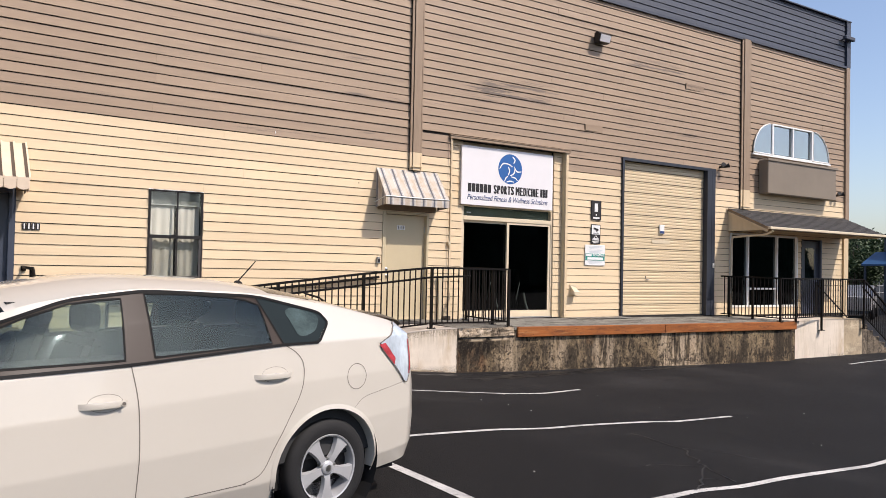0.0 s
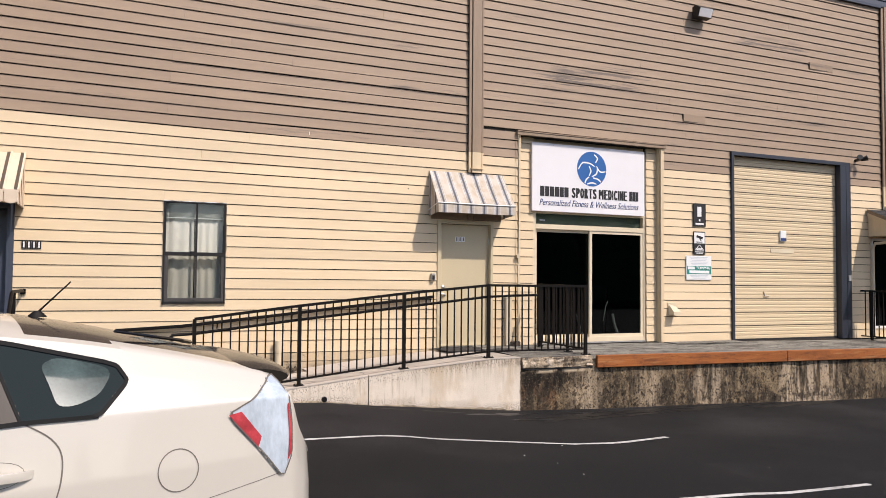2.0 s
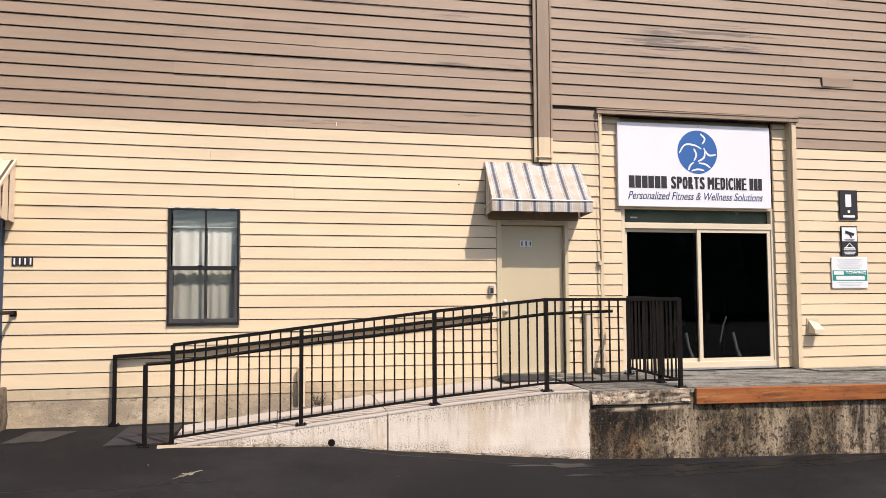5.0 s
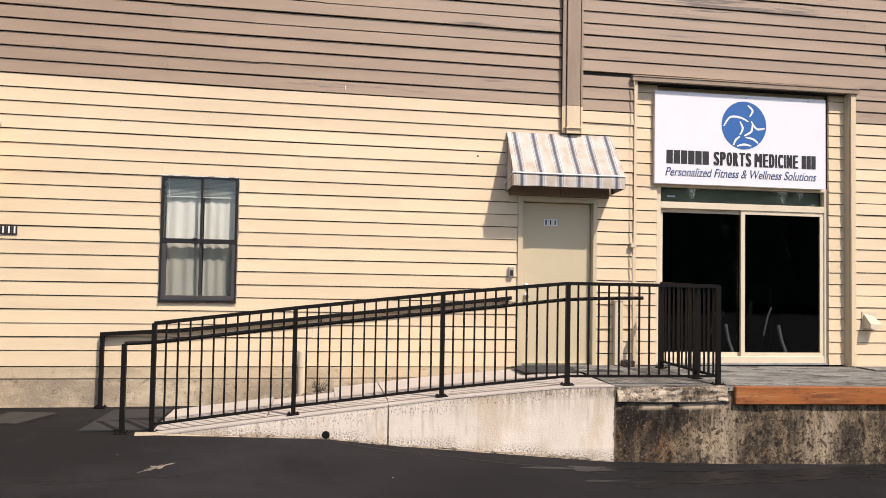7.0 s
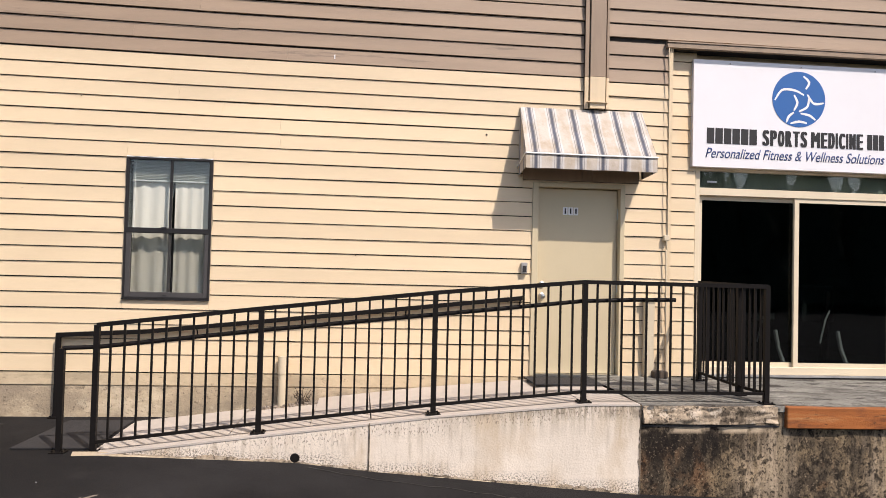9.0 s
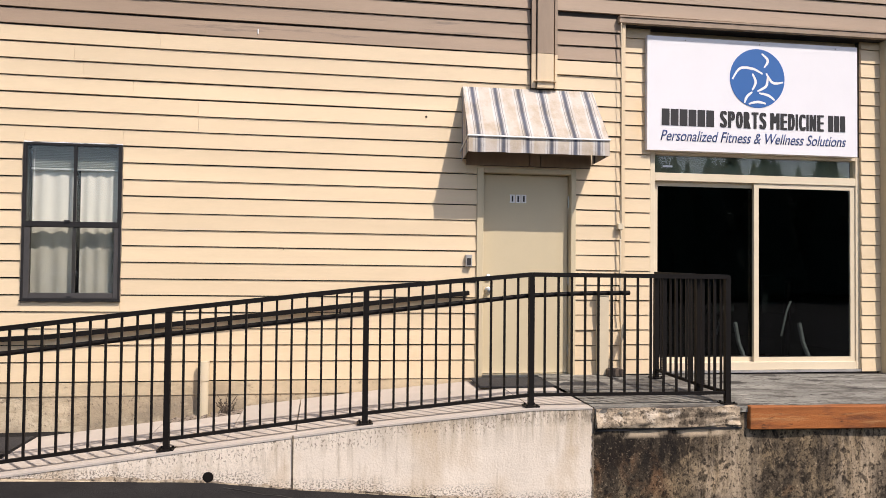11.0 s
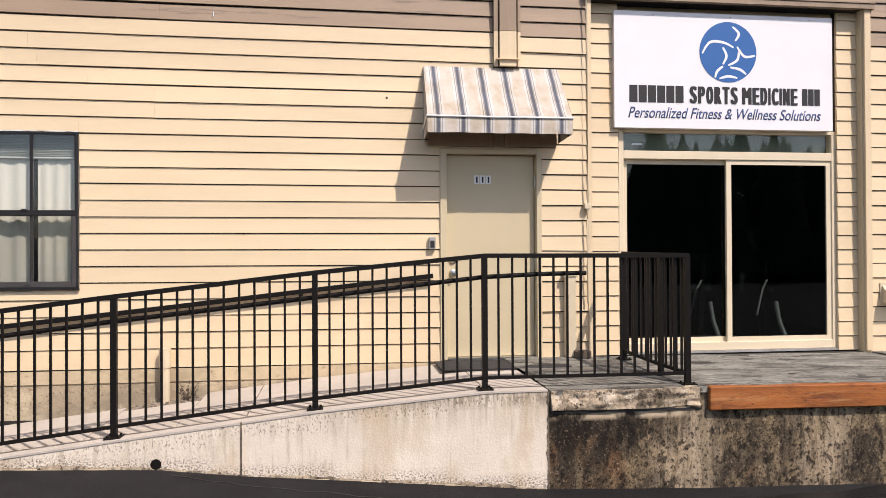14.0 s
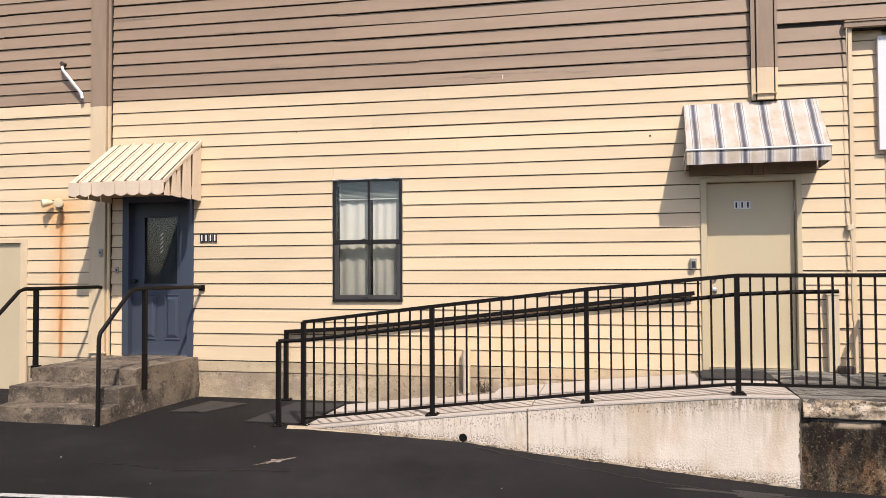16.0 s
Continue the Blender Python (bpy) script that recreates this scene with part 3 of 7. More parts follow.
def crack(pts, seed, w=0.012):
    rnd = random.Random(seed)
    dense = []
    for (xa, ya), (xb, yb) in zip(pts, pts[1:]):
        n = max(2, int(math.hypot(xb - xa, yb - ya) / 0.12))
        dense += [(xa + (xb - xa) * k / n + rnd.uniform(-0.03, 0.03), ya + (yb - ya) * k / n + rnd.uniform(-0.03, 0.03)) for k in range(n)]
    flat_strip(dense, w, M_WET, "asphalt_crack", "thin dark crack in the asphalt", "crack", 0.003, 0.06)


crack([(6.25, 5.6), (6.19, 5.22), (6.12, 4.87), (5.66, 4.24), (5.03, 3.76), (4.56, 3.51)], 1, 0.016)
crack([(5.66, 4.24), (5.45, 3.83), (5.39, 3.62)], 2, 0.012)
crack([(6.12, 4.87), (6.5, 4.6), (6.6, 4.2)], 6, 0.009)
crack([(5.66, 4.24), (5.2, 4.4), (4.9, 4.3)], 7, 0.009)
crack([(5.03, 3.76), (5.25, 3.9), (5.45, 3.83)], 9, 0.012)
crack([(4.9, 11.05), (5.6, 10.9), (6.6, 10.72), (7.6, 10.6)], 3, 0.014)
crack([(2.0, 9.6), (2.9, 9.5), (3.8, 9.75)], 4, 0.008)
crack([(8.0, 10.75), (9.5, 10.9), (11.5, 10.95), (14.0, 10.95)], 5, 0.03)

# ---- the building ----
WY = 12.85
X0, X1, ZR = -9.0, 22.95, 9.5
LAP, ZB, BAND, NAVYZ = 0.1556, 0.785, 4.076, 8.11
OPEN = [(-0.06, 0.953, 0.80, 2.87), (2.83, 3.70, 1.547, 3.008), (7.163, 8.088, 0.79, 2.858), (8.66, 11.70, 0.78, 4.45), (13.5, 16.66, 0.76, 4.46),
        (17.48, 20.43, 0.95, 2.90), (20.66, 21.62, 0.72, 2.85), (-4.6, -1.52, 0.30, 2.34), (19.2, 21.05, 5.13, 5.97)]


def course(n):
    """Height of the lower edge of the n-th board."""
    return ZB if n == 0 else 0.813 + 0.1556 * n if n <= 21 else 4.0806 + 0.1567 * (n - 21)


def dip(x, z=0.0):
    """The courses sink slightly along the wall, and the upper ones rise a little at its near end."""
    return -0.003 * min(max(x - 4.4, 0.0), 16.0) + 0.0052 * min(max(4.4 - x, 0.0), 6.0) * min(max(z - 1.85, 0.0), 2.4)


def wall_cells():
    xs = sorted({X0, X1, *[v for o in OPEN for v in o[:2]]})
    zs = sorted({-0.7, ZR, *[v for o in OPEN for v in o[2:]]})
    bm = bmesh.new()
    for a, b in zip(xs, xs[1:]):
        runs, start = [], None
        for c, d in zip(zs, zs[1:]):
            mx, mz = (a + b) / 2, (c + d) / 2
            solid = not any(o[0] < mx < o[1] and o[2] < mz < o[3] for o in OPEN)
            if solid and start is None:
                start = c
            if not solid and start is not None:
                runs.append((start, c))
                start = None
        if start is not None:
            runs.append((start, zs[-1]))
        for c, d in runs:
            box(bm, a, b, 12.876, 13.16, c, d)
    return bm


wall = tagged(part("wall_south", wall_cells(), M_LAPBACK), "long two-storey wall clad in cream and brown lap siding", "wall", kind="structure")
for nm, bm in (("wall_east", B(22.80, 22.93, 13.16, 32, -0.7, ZR)), ("wall_west", B(-9.0, -8.85, 13.16, 32, -0.7, ZR)), ("wall_north", B(-9.0, 22.93, 32.0, 32.2, -0.7, ZR)), ("roof", B(-9.0, 22.93, 13.165, 31.99, 9.2, 9.35))):
    tagged(part(nm, bm, M_BROWN if nm != "roof" else M_SHINGLE), "plain outer side of the warehouse building", "wall" if nm != "roof" else "roof", kind="structure")


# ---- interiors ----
# plain rooms added behind the openings, their dimness put into dark colours
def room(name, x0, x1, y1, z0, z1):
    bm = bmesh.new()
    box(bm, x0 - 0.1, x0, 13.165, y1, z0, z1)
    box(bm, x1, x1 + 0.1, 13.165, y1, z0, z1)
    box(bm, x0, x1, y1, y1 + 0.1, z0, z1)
    tagged(part(name + "_wall", bm, M_ROOM), "added plain room walls behind the glass, coloured dark for dimness", "wall", kind="structure")
    tagged(part(name + "_floor", B(x0, x1, 13.165, y1, z0 - 0.1, z0 - 0.003), M_CARPET), "added plain room floor behind the glass, coloured dark for dimness", "floor", kind="structure")
    tagged(part(name + "_ceiling", B(x0, x1, 13.165, y1, z1, z1 + 0.1), M_ROOM), "added plain room ceiling behind the glass, coloured dark for dimness", "ceiling", kind="structure")


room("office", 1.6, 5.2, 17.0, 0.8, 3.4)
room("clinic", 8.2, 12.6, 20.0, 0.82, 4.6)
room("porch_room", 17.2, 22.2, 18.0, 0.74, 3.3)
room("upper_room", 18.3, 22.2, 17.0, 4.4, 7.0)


# ---- dock, ramp and deck ----
RX = [3.08, 4.45, 5.92, 7.24, 7.73]
RZ = [0.335, 0.497, 0.664, 0.775, 0.778]
FY = 11.16


def ramp_z(x):
    return float(np.interp(x, RX, RZ))


def ramp():
    t = thing("ramp", 3.08, FY, 0.3, label="whitewashed concrete wheelchair ramp rising to the loading dock", category="ramp")
    bm = bmesh.new()
    prism(bm, [(3.02, -0.3), (7.725, -0.3), (7.725, 0.772)] + [(x, z - 0.006) for x, z in zip(RX[::-1][1:], RZ[::-1][1:])] + [(3.02, 0.315)], "y", FY, 11.36)
    for v in bm.verts:
        v.co.x += 0.004 * noise.noise(v.co * 3)
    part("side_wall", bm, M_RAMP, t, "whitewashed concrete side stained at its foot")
    # deck slabs between the side wall and the building, with a notch for the drain pipe
    for a, b, y1 in ((3.08, 4.18, 12.62), (4.19, 4.86, 12.45), (4.865, 5.38, 12.84), (5.392, 7.24, 12.84), (7.25, 7.725, 12.84)):
        bm = bmesh.new()
        xs = np.linspace(a, b, 8)
        pts = [(x, ramp_z(x)) for x in xs] + [(x, ramp_z(x) - 0.4) for x in xs[::-1]]
        prism(bm, pts, "y", 11.3605, y1)
        part("slab", bm, M_RAMPTOP, t)
    # thin screed on top of the side wall
    bm = bmesh.new()
    xs = np.linspace(3.04, 7.72, 30)
    prism(bm, [(x, ramp_z(x) + 0.002) for x in xs] + [(x, ramp_z(x) - 0.012) for x in xs[::-1]], "y", FY - 0.006, 11.362)
    part("curb", bm, M_RAMPTOP, t)
    # movement joint, drain mouth, foot mortar
    part("joint", B(5.366, 5.378, FY - 0.008, FY + 0.02, 0.17, ramp_z(5.37) + 0.003), M_STEP, t, "dark joint in the concrete")
    bm = bmesh.new()
    lathe(bm, [(0.001, 0.004), (0.034, 0.004), (0.04, 0.002), (0.04, -0.02)], 14, Matrix.Translation((4.76, FY, gz(4.76, FY) + 0.042)) @ Matrix.Rotation(radians(90), 4, "X"))
    part("drain_mouth", bm, M_BLACK, t, "dark round drain mouth")
    bm = bmesh.new()
    xs = np.linspace(2.98, 7.7, 60)
    for a, b in zip(xs, xs[1:]):
        za, zb = gz(a, 11.1), gz(b, 11.1)
        w = 0.012 + 0.02 * noise.noise((a * 5, 0, 0)) + (0.03 * max(0, 1 - (a - 2.98) / 1.2))
        vs = [bm.verts.new(q) for q in ((a, FY + 0.01, za - 0.05), (b, FY + 0.01, zb - 0.05), (b, FY - w, zb - 0.02), (a, FY - w, za - 0.02), (a, FY + 0.01, za + 0.03), (b, FY + 0.01, zb + 0.03))]
        bm.faces.new((vs[3], vs[2], vs[5], vs[4]))
    part("mortar_foot", bm, M_FOUND, t)
    # ragged band of worn paint along the foot
    bm = bmesh.new()
    prev = None
    for x in np.linspace(3.3, 7.7, 260):
        n1 = noise.noise((x * 2.3, 5, 0)) * 0.5 + noise.noise((x * 9, 8, 0)) * 0.35 + noise.noise((x * 31, 2, 0)) * 0.3
        za, zb = gz(x, FY) + max(0.004, 0.022 + 0.05 * n1), gz(x, FY) - 0.03
        pair = [bm.verts.new((x, FY - 0.0025, za)), bm.verts.new((x, FY - 0.0025, zb))]
        if prev:
            bm.faces.new((prev[0], pair[0], pair[1], prev[1]))
        prev = pair
    part("worn_foot", bm, M_WORN, t, "bare concrete where the paint has worn away")
    bm = bmesh.new()
    prev = None
    for z in np.linspace(-0.02, 0.77, 90):
        w = 0.012 + 0.016 * noise.noise((0, 3, z * 9)) + 0.012 * noise.noise((0, 7, z * 30))
        pair = [bm.verts.new((7.728 - max(0.003, w), FY - 0.004, z)), bm.verts.new((7.732, FY - 0.004, z))]
        if prev:
            bm.faces.new((prev[0], prev[1], pair[1], pair[0]))
        prev = pair
    part("broken_edge", bm, M_STEP, t, "dark ragged edge of the wall")
    g = bmesh.new()
    rnd = random.Random(5)
    for _ in range(240):
        x, y = rnd.uniform(4.2, 4.85), rnd.uniform(12.46, 12.84)
        r = rnd.uniform(0.008, 0.02)
        bmesh.ops.create_icosphere(g, subdivisions=1, radius=r, matrix=Matrix.Translation((x, y, ramp_z(x) - 0.03 + r * 0.4)) @ Matrix.Diagonal((1, 1.3, 0.7, 1)))
    box(g, 4.19, 4.86, 12.455, 12.86, 0.2, 0.44)
    tagged(part("gravel_bed", g, M_GRAVEL), "small bed of pale gravel beside the ramp at the wall", "gravel", kind="stuff")
    return t


ramp()


def dock_z(x, y):
    return float(np.interp(x, [7.7, 9.25, 17.9], [0.778, 0.768, 0.69]) + np.interp(y, [11.0, 12.85], [0.0, 0.03]))


def dock():
    t = thing("loading_dock", 12.8, FY, 0.0, label="old loading dock with black-stained concrete face and weathered deck", category="dock")
    bm = bmesh.new()
    n, rows = 150, 9
    cols = []
    for i in range(n + 1):
        s = i / n
        x = 7.735 + s * 10.25
        y = FY + 0.005
        if x > 17.55:
            a = min(1.0, (x - 17.55) / 0.43) * math.pi / 2
            x, y = 17.55 + 0.33 * math.sin(a), FY + 0.005 + 0.43 * (1 - math.cos(a))
        col = []
        for j in range(rows + 1):
            zt = dock_z(x, 11.0) - 0.03
            z = -0.5 + (zt + 0.5) * j / rows
            rough = 0.02 * noise.noise((x * 2.2, 0, z * 2.2)) + 0.010 * noise.noise((x * 7, 3, z * 7))
            ledge = 0.0
            col.append(bm.verts.new((x, y + rough + ledge, z)))
        cols.append(col)
    for p, q in zip(cols, cols[1:]):
        for j in range(rows):
            bm.faces.new((p[j], q[j], q[j + 1], p[j + 1]))
    # core behind the face
    box(bm, 7.74, 17.85, FY + 0.07, 12.84, -0.5, 0.64)
    part("dock_wall", bm, M_DOCK, t, "concrete dock face with black stains and pale streaks", smooth=50)
    bm = bmesh.new()
    xs, ys = np.linspace(7.735, 17.9, 60), np.linspace(FY - 0.008, 12.86, 12)
    g = [[bm.verts.new((x, y, dock_z(x, y) + 0.006 * noise.noise((x * 1.5, y * 1.5, 4)))) for y in ys] for x in xs]
    for i in range(59):
        for j in range(11):
            bm.faces.new((g[i][j], g[i + 1][j], g[i + 1][j + 1], g[i][j + 1]))
    lo = [bm.verts.new((x, ys[0], dock_z(x, ys[0]) - 0.05)) for x in xs]
    for i in range(59):
        bm.faces.new((lo[i], lo[i + 1], g[i + 1][0], g[i][0]))
    part("deck", bm, M_DOCKTOP, t, "grey weathered deck surface", smooth=True)
    bm = bmesh.new()
    box(bm, 7.745, 8.98, 11.135, 11.30, 0.615, 0.768)
    bmesh.ops.subdivide_edges(bm, edges=list(bm.edges), cuts=17, use_grid_fill=True)
    for v in bm.verts:
        q = Vector((v.co.x * 4, v.co.y * 6, v.co.z * 9))
        v.co += Vector((0, noise.noise(q) * 0.034 + noise.noise(q * 3) * 0.018, noise.noise(q + Vector((5, 5, 5))) * 0.016))
    part("broken_lip", bm, M_WORN, t, "crumbling concrete lip of the dock", smooth=60)
    part("lip_joint", B(7.745, 9.0, 11.152, 11.2, 0.588, 0.602), M_INK, t)
    # two bumper timbers end to end
    for a, b in ((9.05, 13.02), (13.03, 17.74)):
        bm = bmesh.new()
        bar(bm, (a, 11.155, dock_z(a, 11) - 0.092), (b, 11.155, dock_z(b, 11) - 0.092), 0.09, 0.19)
        bmesh.ops.bevel(bm, geom=list(bm.edges), offset=0.008, segments=1, affect="EDGES")
        part("bumper_timber", bm, M_FASCIA, t, "red-brown stained timber edge")
    return t


dock()
tagged(part("door_plate", B(11.75, 13.44, 12.45, 12.83, 0.775, 0.79), M_DOCKTOP), "thin steel threshold plate on the dock", "plate")


# ---- railings ----
def railing(name, label, runs, posts, hand=(), group="", brackets=()):
    """runs: rows of (x, y, base, x, y, base, pickets); posts: (x, y, base, height); hand: polylines of the round handrail."""
    x, y, z, _ = posts[0]
    t = thing(name, x, y, z, label=label, category="railing", group=group)
    inv = PLACE[t].inverted()
    for px, py, pz, h in posts:
        bm = bmesh.new()
        box(bm, px - 0.022, px + 0.022, py - 0.022, py + 0.022, pz, pz + h)
        post = part("post", bm, M_BLACK, t)
        bm = bmesh.new()
        box(bm, px - 0.06, px + 0.06, py - 0.06, py + 0.06, pz, pz + 0.012)
        for sx in (-0.04, 0.04):
            for sy in (-0.04, 0.04):
                lathe(bm, [(0.009, 0), (0.009, 0.012), (0.001, 0.014)], 6, Matrix.Translation((px + sx, py + sy, pz + 0.012)))
        part("base_plate", bm, M_BLACK, post)
    for xa, ya, ba, xb, yb, bb, n in runs:
        for nm, up, w, h in (("top_rail", 1.05, 0.05, 0.036), ("bottom_rail", 0.085, 0.028, 0.026)):
            bm = bmesh.new()
            bar(bm, (xa, ya, ba + up), (xb, yb, bb + up), w, h)
            part(nm, bm, M_BLACK, t)
        shared = None
        for k in range(1, n + 1):
            f = k / (n + 1)
            if shared is None:
                bm = bmesh.new()
                box(bm, -0.0085, 0.0085, -0.0085, 0.0085, 0.08, 1.04)
                shared = mesh_of(bm, M_BLACK, name="picket")
            ob = new("picket", shared)
            ob.parent = t
            ob.location = inv @ Vector((xa + (xb - xa) * f, ya + (yb - ya) * f, ba + (bb - ba) * f))
    for line in hand:
        if name == "wall_handrail":
            bm = bmesh.new()
            for p, q in zip(line[:-1], line[1:]):
                bar(bm, p, q, 0.05, 0.044)
            part("handrail", bm, M_BLACK, t)
        else:
            part("handrail", T(line, 0.019, 10), M_BLACK, t, smooth=True)
    for a, b in brackets:
        part("bracket", T([a, ((a[0] + b[0]) / 2, (a[1] + b[1]) / 2, a[2] - 0.02), b], 0.008, 6), M_BLACK, t)
    return t


RY = 11.262
front_posts = [(3.11, RY, 0.335, 1.05), (4.44, RY, 0.498, 1.04), (5.915, RY, 0.665, 1.04), (7.24, RY, 0.777, 1.06), (8.93, RY, 0.772, 1.06), (8.9, 11.72, 0.78, 1.05), (8.9, 12.6, 0.80, 1.03)]
railing("ramp_railing", "black steel picket railing along the open edge of the ramp",
        [(3.11, RY, 0.335, 4.44, RY, 0.496, 11), (4.44, RY, 0.496, 5.915, RY, 0.662, 12), (5.915, RY, 0.662, 7.24, RY, 0.785, 11), (7.24, RY, 0.785, 8.93, RY, 0.78, 14), (8.93, RY, 0.78, 8.9, 11.72, 0.785, 4), (8.9, 11.72, 0.785, 8.9, 12.6, 0.80, 7)],
        front_posts + [(2.84, RY, 0.335, 0.85)],
        [[(2.84, RY, 1.19), (3.11, RY + 0.04, 1.20), (4.44, RY + 0.05, 1.36), (5.915, RY + 0.05, 1.52), (7.24, RY + 0.05, 1.665), (7.7, RY + 0.05, 1.685), (8.09, RY + 0.05, 1.692)]])
railing("wall_handrail", "black and grey steel handrail along the wall side of the ramp", [], [(2.245, 12.79, 0.335, 0.85)],
        [[(2.225, 12.79, 1.165), (3.1, 12.797, 1.213), (4.4, 12.803, 1.35), (5.9, 12.803, 1.515), (7.02, 12.803, 1.638)]],
        brackets=[((x, 12.803, 1.205 + (x - 3.1) * 0.11 - 0.015), (x, 12.85, 1.205 + (x - 3.1) * 0.11 - 0.09)) for x in (3.6, 4.7, 5.75, 6.98)])
railing("dock_railing", "black steel picket railing guarding the end of the loading dock",
        [(17.05, 12.8, 0.72, 17.1, 11.9, 0.71, 8), (17.1, 11.9, 0.71, 17.12, 11.15, 0.70, 6), (17.12, 11.15, 0.70, 17.72, 11.13, 0.695, 5), (17.72, 11.13, 0.695, 19.15, 11.35, 0.70, 12), (19.15, 11.35, 0.70, 21.15, 11.35, 0.70, 17)],
        [(17.05, 12.55, 0.72, 1.05), (17.1, 11.9, 0.71, 1.05), (17.12, 11.15, 0.70, 1.05), (17.72, 11.13, 0.695, 1.05), (19.15, 11.33, 0.42, 1.33), (21.15, 11.33, 0.42, 1.33)])
railing("porch_stair_railing", "black steel sloping railing beside the porch steps", [(21.2, 11.35, 0.68, 22.7, 11.35, -0.25, 13)], [(22.7, 11.35, -0.29, 1.08)],
        [[(21.2, 11.4, 1.55), (22.7, 11.4, 0.62)]])
railing("porch_stair_railing", "black steel sloping railing beside the porch steps", [], [(22.6, 12.6, -0.29, 0.9), (20.95, 12.6, 0.70, 0.95)], [[(20.95, 12.6, 1.62), (22.6, 12.6, 0.60)]])


# ---- porch at the far end ----
def porch():
    t = thing("porch_platform", 19.5, 11.4, -0.3, label="pale painted concrete porch platform beyond the dock", category="platform")
    part("painted_wall", B(17.9, 20.3, 11.4, 12.84, -0.5, 0.69), M_RAMP, t)
    part("stained_wall", B(20.305, 21.2, 11.41, 12.84, -0.5, 0.68), M_FOUND, t, "rust-stained bare concrete end")
    for k in range(5):
        part("step", B(21.2 + 0.3 * k, 21.5 + 0.3 * k, 11.42, 12.7, -0.5, 0.52 - 0.17 * k, 0.01), M_STEP, t)
    r = thing("porch_roof", 20.0, 12.85, 3.5, label="small lean-to porch roof with dark grey shingles", category="roof")
    bm = bmesh.new()
    prism(bm, [(12.84, 3.46), (12.84, 3.54), (11.65, 3.02), (11.65, 2.94)], "x", 17.34, 22.75)
    part("roof_deck", bm, M_BROWN_TRIM, r)
    rnd = random.Random(2)
    dv = Vector((0, -1.20, -0.525)) / 12
    bm = bmesh.new()
    for k in range(12):
        p = Vector((0, 12.84, 3.548)) + dv * k
        x = 17.30
        while x < 22.78:
            w = rnd.uniform(0.2, 0.34)
            e = min(x + w - 0.006, 22.79)
            a, b = p, p + dv * 1.12
            lift = 0.012 + rnd.uniform(0, 0.004)
            vs = [bm.verts.new(q) for q in ((x, a.y, a.z), (e, a.y, a.z), (e, b.y, b.z + lift), (x, b.y, b.z + lift), (x, b.y, b.z), (e, b.y, b.z))]
            bm.faces.new(vs[:4])
            bm.faces.new((vs[3], vs[2], vs[5], vs[4]))
            x += w
    part("shingles", bm, M_SHINGLE, r, kind="stuff")
    bm = bmesh.new()
    box(bm, 17.30, 22.80, 11.55, 11.645, 2.965, 3.03, 0.008)
    part("gutter", bm, M_FRAME, r, "cream metal gutter")
    bm = bmesh.new()
    prism(bm, [(12.84, 3.40), (12.84, 3.47), (11.66, 2.955), (11.66, 2.885)], "x", 17.325, 17.345)
    part("rake_board", bm, M_CREAM_TRIM, r)
    bm = bmesh.new()
    prism(bm, [(12.84, 2.95), (12.84, 3.45), (11.70, 2.95)], "x", 17.36, 17.39)
    part("gable_board", bm, M_CREAM_TRIM, r)
    bm = bmesh.new()
    prism(bm, [(12.84, 2.95), (12.84, 3.45), (11.66, 2.93)], "x", 22.62, 22.66)
    part("gable_board", bm, M_CREAM_TRIM, r)
    part("downpipe", T([(17.45, 11.60, 2.93), (17.45, 11.8, 2.84), (17.45, 12.75, 2.80), (17.45, 12.80, 2.7), (17.45, 12.80, 0.75)], 0.03, 8), M_FRAME, r, smooth=True)
    part("corner_post", B(22.72, 22.95, 12.80, 12.845, 0.3, 3.4), M_CREAM_TRIM, r)


porch()


